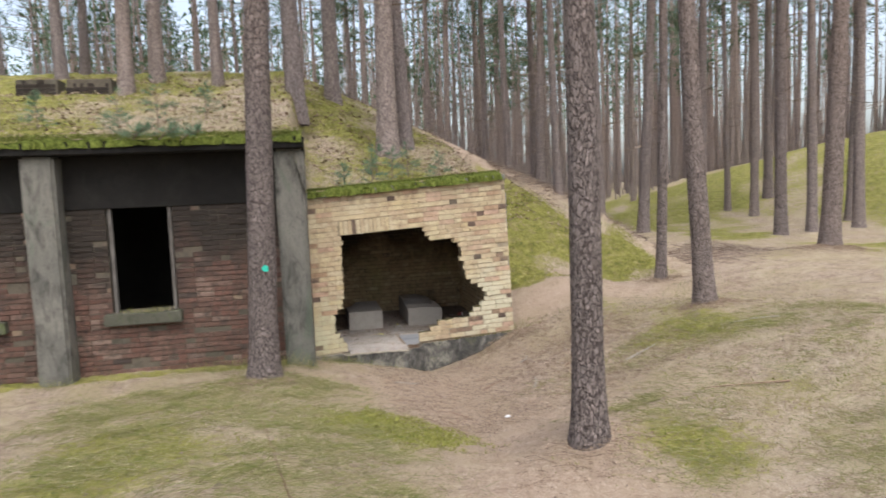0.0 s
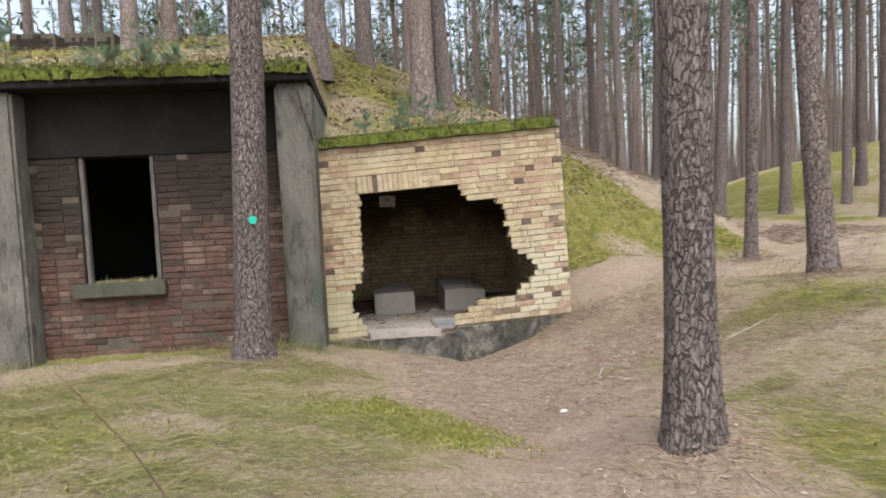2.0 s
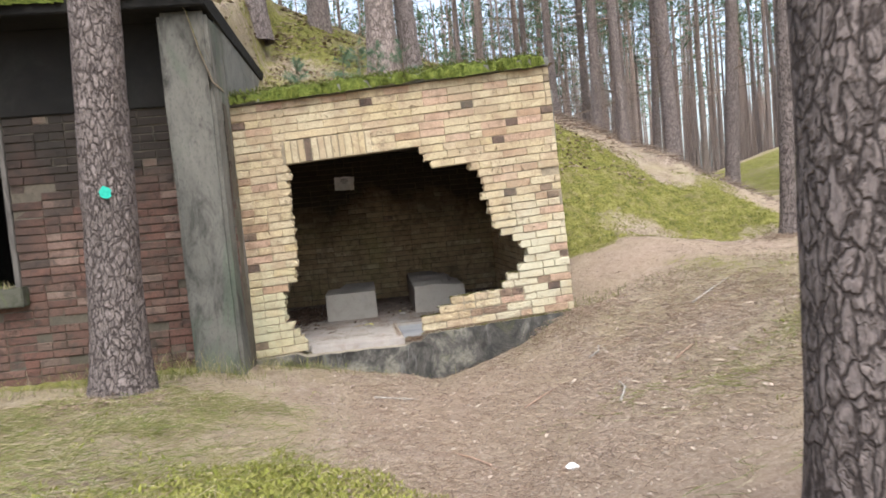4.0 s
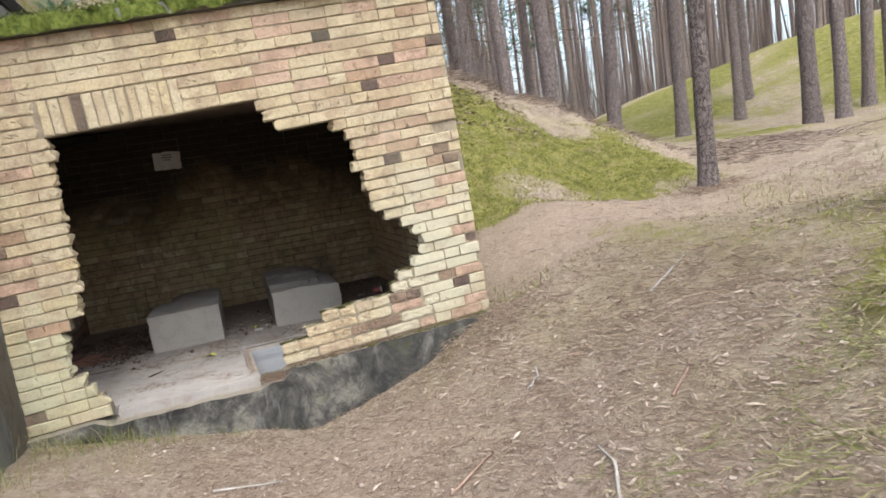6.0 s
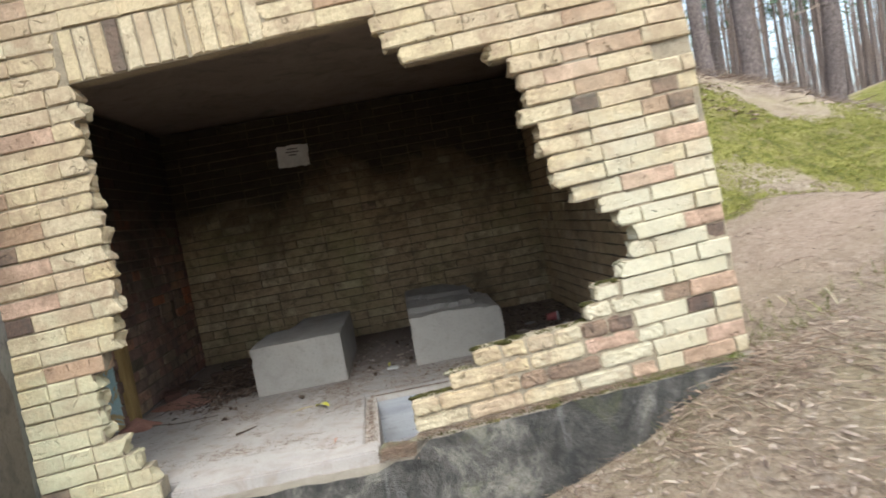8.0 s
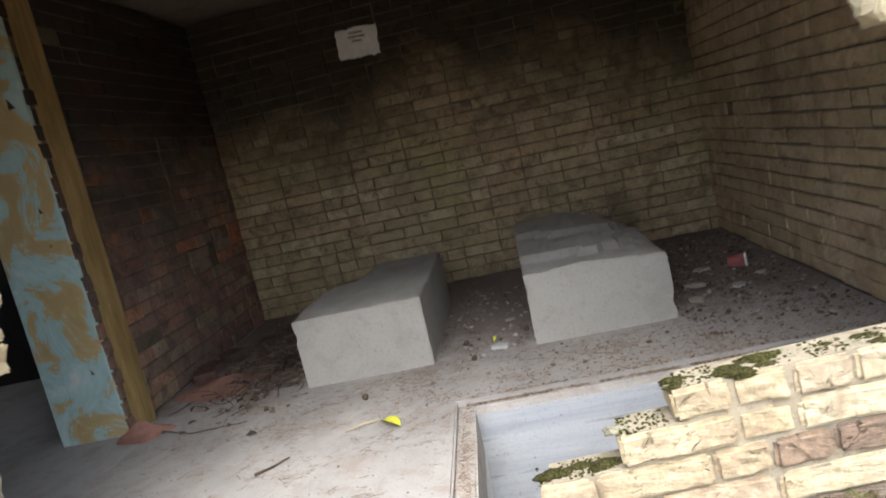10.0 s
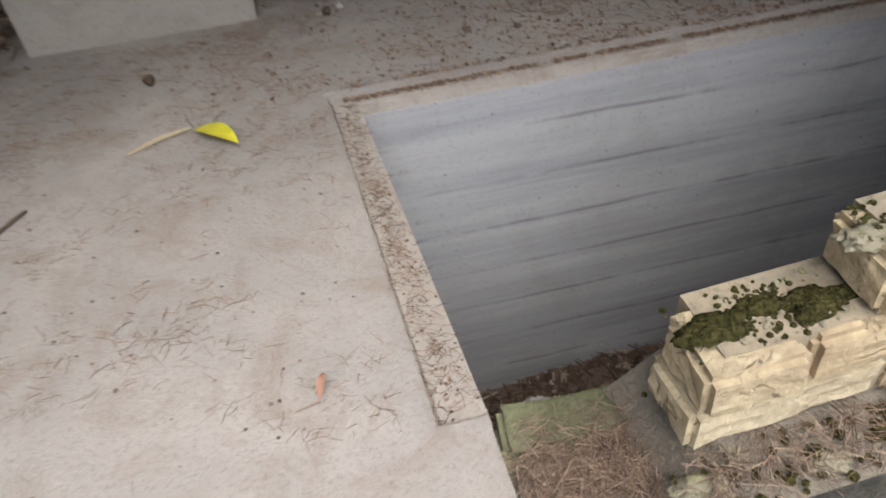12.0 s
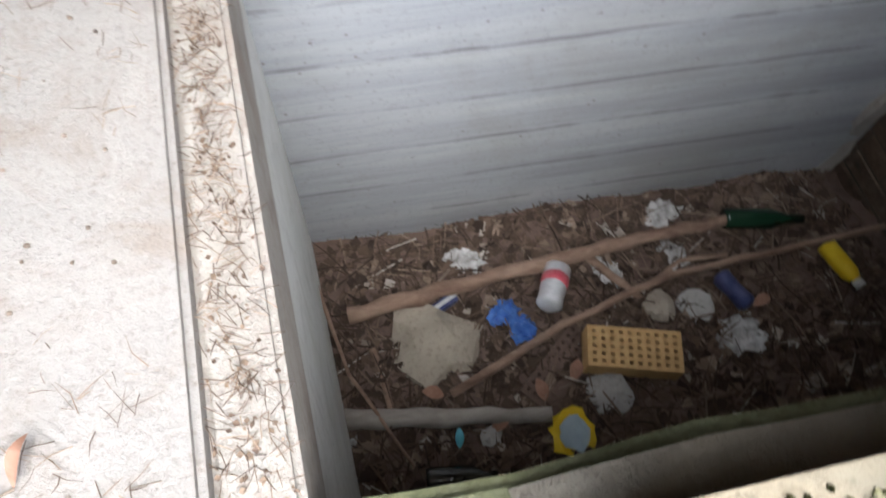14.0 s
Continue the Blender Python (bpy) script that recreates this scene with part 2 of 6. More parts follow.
def pit_build(t, n, p):
    """Smooth cast concrete: boards of slightly different grey, seams, pits and dark flecks."""
    pos = place(t, n)
    board = n.new("ShaderNodeMapping")
    board.inputs["Scale"].default_value = (0.35, 0.35, 6.0)
    wire(t, pos, board.inputs[0])
    band, big = noisy(t, n, board.outputs[0], 1.6, 5, 0.7, 0.3), noisy(t, n, pos, 2.2, 6, 0.65, 0.5)
    streak, fine = noisy(t, n, board.outputs[0], 9, 5, 0.7, 0.4), noisy(t, n, pos, 75, 5, 0.75)
    c = ramp(t, n, band, (0.36, (0.29, 0.295, 0.305)), (0.5, (0.36, 0.365, 0.375)), (0.64, (0.42, 0.42, 0.42)))
    c = mix(t, n, ramp(t, n, big, (0.48, grey(0)), (0.68, grey(0.6))), c, (0.29, 0.28, 0.265))
    c = mix(t, n, ramp(t, n, streak, (0.56, grey(0)), (0.70, grey(0.25))), c, (0.27, 0.265, 0.26))
    w = n.new("ShaderNodeTexWave")
    w.bands_direction, w.inputs["Scale"].default_value = "Z", 2.0
    w.inputs["Distortion"].default_value, w.inputs["Detail"].default_value, w.inputs["Detail Scale"].default_value = 0.5, 4, 1.5
    wire(t, pos, w.inputs["Vector"])
    seam = mix(t, n, ramp(t, n, big, (0.42, grey(0)), (0.55, grey(1))), grey(1.0), ramp(t, n, w.outputs[1], (0.0, grey(0.35)), (0.02, grey(1.0))))
    c = mix(t, n, 0.6, c, mix(t, n, 1.0, c, seam, "MULTIPLY"))
    fleck = n.new("ShaderNodeTexVoronoi")
    fleck.inputs["Scale"].default_value = 17.0
    wire(t, pos, fleck.inputs["Vector"])
    c = mix(t, n, ramp(t, n, fleck.outputs["Distance"], (0.03, grey(0.7)), (0.09, grey(0.0))), c, (0.16, 0.12, 0.11))
    c = mix(t, n, ramp(t, n, fine, (0.30, grey(0.6)), (0.46, grey(0))), c, (0.25, 0.24, 0.225))
    wire(t, c, p.inputs["Base Color"])
    p.inputs["Roughness"].default_value = 0.9
    p.inputs["Specular IOR Level"].default_value = 0.2
    bump(t, n, p, mix(t, n, 0.3, mix(t, n, 0.5, fine, streak), seam), 0.5, 0.01)


PIT = material("pit_concrete", pit_build)
# pit concrete made much paler, so its colour supplies the light on that side
LIT_PIT = rough_mineral("lit_pit_concrete", (0.74, 0.73, 0.70), (0.66, 0.655, 0.62), (0.42, 0.40, 0.36), (0.58, 0.58, 0.48), amount=0.5, strength=0.5)
REBATE = rough_mineral("sandy_rebate", (0.46, 0.425, 0.375), (0.40, 0.36, 0.315), (0.27, 0.21, 0.17), (0.36, 0.285, 0.225), amount=0.7, strength=1.0)
CEILING = rough_mineral("dark_render", (0.34, 0.275, 0.225), (0.26, 0.21, 0.175), (0.15, 0.12, 0.10), (0.1, 0.1, 0.09))


def flat_noise(name, a, b, scale=25, rough=0.8, strength=0.4, metal=0.0, dist=0.006, stretch=(1, 1, 1), spec=0.3):
    def build(t, n, p):
        v = coords(t, n, stretch)
        f = noisy(t, n, v, scale, 6, 0.65, 0.4)
        wire(t, mix(t, n, ramp(t, n, f, (0.35, grey(0)), (0.65, grey(1))), a, b), p.inputs["Base Color"])
        p.inputs["Roughness"].default_value, p.inputs["Metallic"].default_value = rough, metal
        p.inputs["Specular IOR Level"].default_value = spec
        bump(t, n, p, f, strength, dist)
    return material(name, build)


def bark_material(name, deep, plate, upper, size=26.0):
    """Pine bark: flaking plates of many tones between dark cracks, redder higher up the trunk; each trunk its own tone."""
    def build(t, n, p):
        v = coords(t, n, (1, 1, 0.42))
        nz = n.new("ShaderNodeTexNoise")
        nz.inputs["Scale"].default_value, nz.inputs["Detail"].default_value = 14.0, 5.0
        wire(t, v, nz.inputs["Vector"])
        warp = n.new("ShaderNodeVectorMath")
        warp.operation = "MULTIPLY_ADD"
        wire(t, nz.outputs[1], warp.inputs[0])
        warp.inputs[1].default_value = (0.10, 0.10, 0.10)
        wire(t, v, warp.inputs[2])
        edge, cell = n.new("ShaderNodeTexVoronoi"), n.new("ShaderNodeTexVoronoi")
        edge.feature, edge.inputs["Scale"].default_value = "DISTANCE_TO_EDGE", size
        cell.inputs["Scale"].default_value = size * 2.4
        wire(t, warp.outputs[0], edge.inputs["Vector"])
        wire(t, warp.outputs[0], cell.inputs["Vector"])
        fine = noisy(t, n, v, 75, 6, 0.75, 0.6)
        ridges = []
        for scale, wide in ((11, 0.045), (25, 0.05)):
            off, flat = n.new("ShaderNodeMath"), n.new("ShaderNodeMath")
            off.operation, flat.operation = "SUBTRACT", "ABSOLUTE"
            off.inputs[1].default_value = 0.5
            wire(t, noisy(t, n, v, scale, 4, 0.55, 0.5), off.inputs[0])
            wire(t, off.outputs[0], flat.inputs[0])
            ridges.append(ramp(t, n, flat.outputs[0], (0.0, grey(0.5)), (wide * 0.6, grey(1))))
        plates = ramp(t, n, edge.outputs[0], (0.015, grey(0.0)), (0.11, grey(1)))
        crack = mix(t, n, 1.0, mix(t, n, 1.0, ridges[0], ridges[1], "MULTIPLY"), plates, "MULTIPLY")
        sep = n.new("ShaderNodeSeparateXYZ")
        wire(t, coords(t, n), sep.inputs[0])
        up = n.new("ShaderNodeMapRange")
        up.inputs[1].default_value, up.inputs[2].default_value = 3.0, 9.0
        wire(t, sep.outputs[2], up.inputs[0])
        tone = n.new("ShaderNodeSeparateColor")
        wire(t, cell.outputs["Color"], tone.inputs[0])
        c = mix(t, n, up.outputs[0], plate, upper)
        c = mix(t, n, ramp(t, n, tone.outputs[0], (0.0, grey(0.0)), (1.0, grey(0.75))), c, tuple(1.75 * k for k in plate))
        c = mix(t, n, ramp(t, n, fine, (0.34, grey(0.7)), (0.50, grey(0))), c, deep)
        c = mix(t, n, ramp(t, n, fine, (0.58, grey(0)), (0.72, grey(0.45))), c, tuple(2.0 * k for k in plate))
        c = mix(t, n, ramp(t, n, crack, (0.05, grey(0.85)), (0.8, grey(0.0))), c, deep)
        own = ramp(t, n, n.new("ShaderNodeObjectInfo").outputs["Random"], (0.0, (0.72, 0.70, 0.70)), (0.5, (0.95, 0.93, 0.93)), (1.0, (1.15, 1.08, 1.03)))
        wire(t, mix(t, n, 1.0, c, own, "MULTIPLY"), p.inputs["Base Color"])
        p.inputs["Roughness"].default_value = 0.95
        p.inputs["Specular IOR Level"].default_value = 0.1
        bump(t, n, p, mix(t, n, 0.35, crack, fine), 1.0, 0.03)
    return material(name, build)


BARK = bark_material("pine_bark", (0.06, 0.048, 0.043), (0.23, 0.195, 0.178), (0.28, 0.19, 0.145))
# same bark, paler and with less contrast: distance haze put into the colour
BARK_HAZED = bark_material("hazed_pine_bark", (0.14, 0.118, 0.11), (0.27, 0.23, 0.212), (0.31, 0.235, 0.195), 22.0)
NEEDLES = flat_noise("pine_needles", (0.05, 0.085, 0.045), (0.09, 0.13, 0.07), 3, 0.8, 0.1)
TWIG = flat_noise("dead_twig", (0.15, 0.115, 0.085), (0.26, 0.20, 0.15), 30, 0.9, 0.4, stretch=(1, 1, 0.3))
MOSS = flat_noise("moss", (0.055, 0.075, 0.016), (0.16, 0.18, 0.04), 22, 1.0, 1.0, dist=0.03, spec=0.05)
STRAW = flat_noise("dry_grass", (0.36, 0.29, 0.18), (0.48, 0.40, 0.27), 6, 0.85, 0.0)


def scrap_material(name, *stops, rough=0.85):
    """Small loose pieces: each its own tone."""
    def build(t, n, p):
        isl = n.new("ShaderNodeNewGeometry").outputs["Random Per Island"]
        c = ramp(t, n, isl, *stops)
        wire(t, mix(t, n, ramp(t, n, noisy(t, n, place(t, n), 45), (0.35, grey(0.35)), (0.6, grey(0))), c, (0.06, 0.045, 0.03)), p.inputs["Base Color"])
        p.inputs["Roughness"].default_value = rough
        p.inputs["Specular IOR Level"].default_value = 0.15
    return material(name, build)


FLAKES = scrap_material("fallen_leaves", (0.0, (0.15, 0.105, 0.08)), (0.4, (0.27, 0.205, 0.16)), (0.75, (0.38, 0.305, 0.245)), (0.95, (0.47, 0.385, 0.30)), (1.0, (0.55, 0.465, 0.375)))
TWIGS = scrap_material("loose_twigs", (0.0, (0.13, 0.09, 0.065)), (0.5, (0.26, 0.18, 0.125)), (1.0, (0.44, 0.35, 0.26)))
NEEDLE_LITTER = scrap_material("fallen_needles", (0.0, (0.11, 0.075, 0.056)), (0.6, (0.22, 0.155, 0.11)), (1.0, (0.39, 0.285, 0.20)))
CRUMBS = scrap_material("floor_crumbs", (0.0, (0.08, 0.06, 0.05)), (0.5, (0.22, 0.17, 0.13)), (0.85, (0.33, 0.26, 0.21)), (1.0, (0.46, 0.41, 0.36)))
BLADES = scrap_material("grass_and_straw", (0.0, (0.13, 0.16, 0.04)), (0.45, (0.20, 0.21, 0.06)), (0.65, (0.26, 0.24, 0.10)), (0.88, (0.37, 0.31, 0.18)), (1.0, (0.50, 0.43, 0.29)))
MOSS_TUFT = scrap_material("moss_tufts", (0.0, (0.15, 0.16, 0.03)), (0.5, (0.24, 0.25, 0.05)), (1.0, (0.33, 0.31, 0.10)), rough=1.0)
ROOF_TUFT = scrap_material("roof_tufts", (0.0, (0.05, 0.07, 0.012)), (0.5, (0.105, 0.13, 0.022)), (1.0, (0.19, 0.20, 0.05)), rough=1.0)
PIT_BITS = scrap_material("pit_debris", (0.0, (0.05, 0.033, 0.025)), (0.5, (0.11, 0.075, 0.055)), (0.85, (0.20, 0.14, 0.10)), (0.96, (0.32, 0.24, 0.18)), (1.0, (0.55, 0.50, 0.44)))


def ground_build(t, n, p):
    """Forest floor: needles and old leaves, with moss where the moss attribute says it grows and bare sandy soil on the trodden way."""
    pos = place(t, n)
    att = n.new("ShaderNodeAttribute")
    att.attribute_name = "moss"
    bare = n.new("ShaderNodeAttribute")
    bare.attribute_name = "bare"
    big, mid = noisy(t, n, pos, 0.9, 6, 0.65, 0.5), noisy(t, n, pos, 5, 7, 0.7, 0.8)
    fine, grain = noisy(t, n, pos, 26, 7, 0.75, 1.5), noisy(t, n, pos, 90, 4, 0.7, 2.0)
    bits = n.new("ShaderNodeTexVoronoi")
    bits.inputs["Scale"].default_value = 55.0
    wire(t, pos, bits.inputs["Vector"])
    chip = n.new("ShaderNodeSeparateColor")
    wire(t, bits.outputs["Color"], chip.inputs[0])
    lit = ramp(t, n, fine, (0.34, (0.09, 0.064, 0.05)), (0.44, (0.29, 0.225, 0.165)), (0.56, (0.43, 0.34, 0.26)), (0.70, (0.66, 0.56, 0.46)))
    lit = mix(t, n, ramp(t, n, chip.outputs[0], (0.0, grey(0.55)), (0.35, grey(0.0))), lit, (0.17, 0.115, 0.085))
    lit = mix(t, n, ramp(t, n, chip.outputs[1], (0.7, grey(0.0)), (1.0, grey(0.7))), lit, (0.60, 0.50, 0.42))
    lit = mix(t, n, ramp(t, n, mid, (0.46, grey(0.0)), (0.62, grey(0.65))), lit, (0.21, 0.15, 0.11))
    lit = mix(t, n, ramp(t, n, noisy(t, n, pos, 2.3, 5, 0.6, 0.6), (0.50, grey(0.0)), (0.64, grey(0.55))), lit, (0.50, 0.42, 0.30))
    lit = mix(t, n, ramp(t, n, big, (0.40, grey(0)), (0.62, grey(0.6))), lit, (0.36, 0.30, 0.175))
    lit = mix(t, n, bare.outputs["Fac"], lit, mix(t, n, ramp(t, n, fine, (0.35, grey(0)), (0.7, grey(1))), (0.33, 0.235, 0.175), (0.58, 0.455, 0.355)))
    green = ramp(t, n, mix(t, n, 0.5, fine, mid), (0.36, (0.04, 0.046, 0.012)), (0.45, (0.14, 0.142, 0.032)), (0.54, (0.26, 0.25, 0.065)), (0.66, (0.40, 0.36, 0.15)))
    green = mix(t, n, ramp(t, n, noisy(t, n, pos, 3.4, 6, 0.7, 0.9), (0.50, grey(0.0)), (0.66, grey(0.7))), green, (0.30, 0.245, 0.13))
    sub = n.new("ShaderNodeMath")
    sub.operation = "MULTIPLY_ADD"
    wire(t, mix(t, n, 0.5, mid, fine), sub.inputs[0])
    sub.inputs[1].default_value = 1.3
    wire(t, att.outputs["Fac"], sub.inputs[2])
    fac = ramp(t, n, sub.outputs[0], (0.88, grey(0)), (1.06, grey(0.62)), (1.45, grey(0.95)))
    wire(t, mix(t, n, fac, lit, green), p.inputs["Base Color"])
    p.inputs["Roughness"].default_value = 1.0
    p.inputs["Specular IOR Level"].default_value = 0.05
    bump(t, n, p, mix(t, n, 0.4, fine, mid), 1.0, 0.065)


GROUND = material("forest_floor", ground_build)
PIT_SOIL = rough_mineral("pit_soil", (0.15, 0.10, 0.078), (0.20, 0.14, 0.11), (0.045, 0.033, 0.028), (0.20, 0.14, 0.11), amount=0.7, strength=1.0, grit=40)

# ---- helpers for meshes ----
def mesh_of(name, bm, mat, soft=False):
    me = bpy.data.meshes.new(name)
    bm.to_mesh(me)
    bm.free()
    me.materials.append(mat)
    if soft:
        me.shade_smooth()
    return me


def part(name, bm, mat, parent=None, label="", soft=False):
    ob = new(name, mesh_of(name, bm, mat, soft) if isinstance(bm, bmesh.types.BMesh) else bm)
    ob.parent = parent
    if label:
        tagged(ob, label)
    return ob


def raw(name, verts, faces, mat, soft=False):
    me = bpy.data.meshes.new(name)
    me.from_pydata([tuple(v) for v in verts], [], faces)
    me.materials.append(mat)
    if soft:
        me.shade_smooth()
    return me


def block(x0, y0, z0, x1, y1, z1, bevel=0.0, wear=0.0, seed=0, cuts=0):
    """A box with worn, uneven edges."""
    bm = bmesh.new()
    bmesh.ops.create_cube(bm, size=1)
    for v in bm.verts:
        v.co = Vector(((x0 + x1) / 2 + v.co.x * (x1 - x0), (y0 + y1) / 2 + v.co.y * (y1 - y0), (z0 + z1) / 2 + v.co.z * (z1 - z0)))
    if bevel:
        bmesh.ops.bevel(bm, geom=bm.edges[:], offset=bevel, segments=2, affect="EDGES")
    if cuts:
        bmesh.ops.subdivide_edges(bm, edges=[e for e in bm.edges if e.calc_length() > 0.08], cuts=cuts, use_grid_fill=True)
    if wear:
        for v in bm.verts:
            p = v.co * 6 + Vector((seed * 3.7, 0, 0))
            v.co += wear * Vector((noise.noise(p), noise.noise(p + Vector((9, 0, 0))), noise.noise(p + Vector((0, 9, 0)))))
    return bm


def join(a, b):
    me = bpy.data.meshes.new("tmp")
    b.to_mesh(me)
    b.free()
    a.from_mesh(me)
    bpy.data.meshes.remove(me)
    return a


def structure(name, bm, mat, label, soft=False):
    return tagged(part(name, bm, mat, None, "", soft), label, name.split("_")[0], "", "structure")


def inside(poly, x, z):
    hit = False
    for (ax, az), (bx, bz) in zip(poly, poly[1:] + poly[:1]):
        if (az > z) != (bz > z) and x < ax + (z - az) / (bz - az) * (bx - ax):
            hit = not hit
    return hit


def sheet_wall(us, zs, solid, y0, y1, bend=None):
    """A thick wall of cells us x zs, open where solid(i, j) is false."""
    verts, faces, seen = [], [], {}

    def v(i, j, y):
        if (i, j, y) not in seen:
            seen[i, j, y] = len(verts)
            p = (us[i], y, zs[j])
            verts.append(bend(p) if bend else p)
        return seen[i, j, y]
    nu, nz = len(us) - 1, len(zs) - 1
    ok = [[solid(i, j) for j in range(nz)] for i in range(nu)]
    full = lambda i, j: 0 <= i < nu and 0 <= j < nz and ok[i][j]
    for i in range(nu):
        for j in range(nz):
            if not ok[i][j]:
                continue
            faces.append((v(i, j, y0), v(i + 1, j, y0), v(i + 1, j + 1, y0), v(i, j + 1, y0)))
            faces.append((v(i, j + 1, y1), v(i + 1, j + 1, y1), v(i + 1, j, y1), v(i, j, y1)))
            if not full(i - 1, j):
                faces.append((v(i, j, y1), v(i, j, y0), v(i, j + 1, y0), v(i, j + 1, y1)))
            if not full(i + 1, j):
                faces.append((v(i + 1, j, y0), v(i + 1, j, y1), v(i + 1, j + 1, y1), v(i + 1, j + 1, y0)))
            if not full(i, j - 1):
                faces.append((v(i, j, y1), v(i + 1, j, y1), v(i + 1, j, y0), v(i, j, y0)))
            if not full(i, j + 1):
                faces.append((v(i, j + 1, y0), v(i + 1, j + 1, y0), v(i + 1, j + 1, y1), v(i, j + 1, y1)))
    return verts, faces


def brick_shape(l, h, d, seed):
    """One brick, x along the wall, front face at y = 0, chamfered and slightly out of true."""
    r = random.Random(seed)
    j = lambda a: r.uniform(-a, a)
    c = r.uniform(0.003, 0.007)
    ring = lambda y, k: [(-l / 2 + k + j(0.006), y, -h / 2 + k + j(0.004)), (l / 2 - k + j(0.004), y, -h / 2 + k + j(0.003)), (l / 2 - k + j(0.004), y, h / 2 - k + j(0.003)), (-l / 2 + k + j(0.004), y, h / 2 - k + j(0.003))]
    vs = [(x, y + j(0.003), z) for x, y, z in ring(0, c)] + ring(c, 0) + ring(d, 0)
    fs = [(0, 1, 2, 3), (11, 10, 9, 8)]
    for a in (0, 4):
        for k in range(4):
            m = (k + 1) % 4
            fs.append((a + k, a + 4 + k, a + 4 + m, a + m))
    return vs, fs


def rugged_brick(l, h, d, seed):
    """A weathered brick: rounded, pitted and chipped."""
    bm = block(-l / 2, 0, -h / 2, l / 2, d, h / 2, 0.009)
    bmesh.ops.subdivide_edges(bm, edges=[e for e in bm.edges if e.calc_length() > 0.03], cuts=6, use_grid_fill=True)
    for v in bm.verts:
        p = v.co + Vector((seed * 1.7, 0, 0))
        k = 0.006 * noise.noise(p * 16) + 0.0045 * noise.noise(p * 45) - 0.007 * max(0.0, noise.noise(p * 28) - 0.25)
        out = Vector((v.co.x / l, (v.co.y - d / 2) / d, v.co.z / h))
        v.co += out.normalized() * k
    bm.verts.index_update()
    vs, fs = [tuple(v.co) for v in bm.verts], [tuple(v.index for v in f.verts) for f in bm.faces]
    bm.free()
    return vs, fs


def broken_brick(l, h, d, seed, side):
    """A brick with one end knocked off unevenly: side is -1 or 1."""
    bm = block(-l / 2, 0, -h / 2, l / 2, d, h / 2, 0.006)
    bmesh.ops.subdivide_edges(bm, edges=[e for e in bm.edges if e.calc_length() > 0.025], cuts=2, use_grid_fill=True)
    reach = min(0.045, l * 0.5)
    for v in bm.verts:
        p = v.co + Vector((seed * 1.31, 0, 0))
        k = max(0.0, (side * v.co.x - (l / 2 - reach)) / reach)
        v.co.x -= side * k * reach * (0.35 + 0.9 * noise.noise(p * 17))
        v.co += 0.006 * k * Vector((0, noise.noise(p * 31), noise.noise(p * 37)))
    bm.verts.index_update()
    vs, fs = [tuple(v.co) for v in bm.verts], [tuple(v.index for v in f.verts) for f in bm.faces]
    bm.free()
    return vs, fs


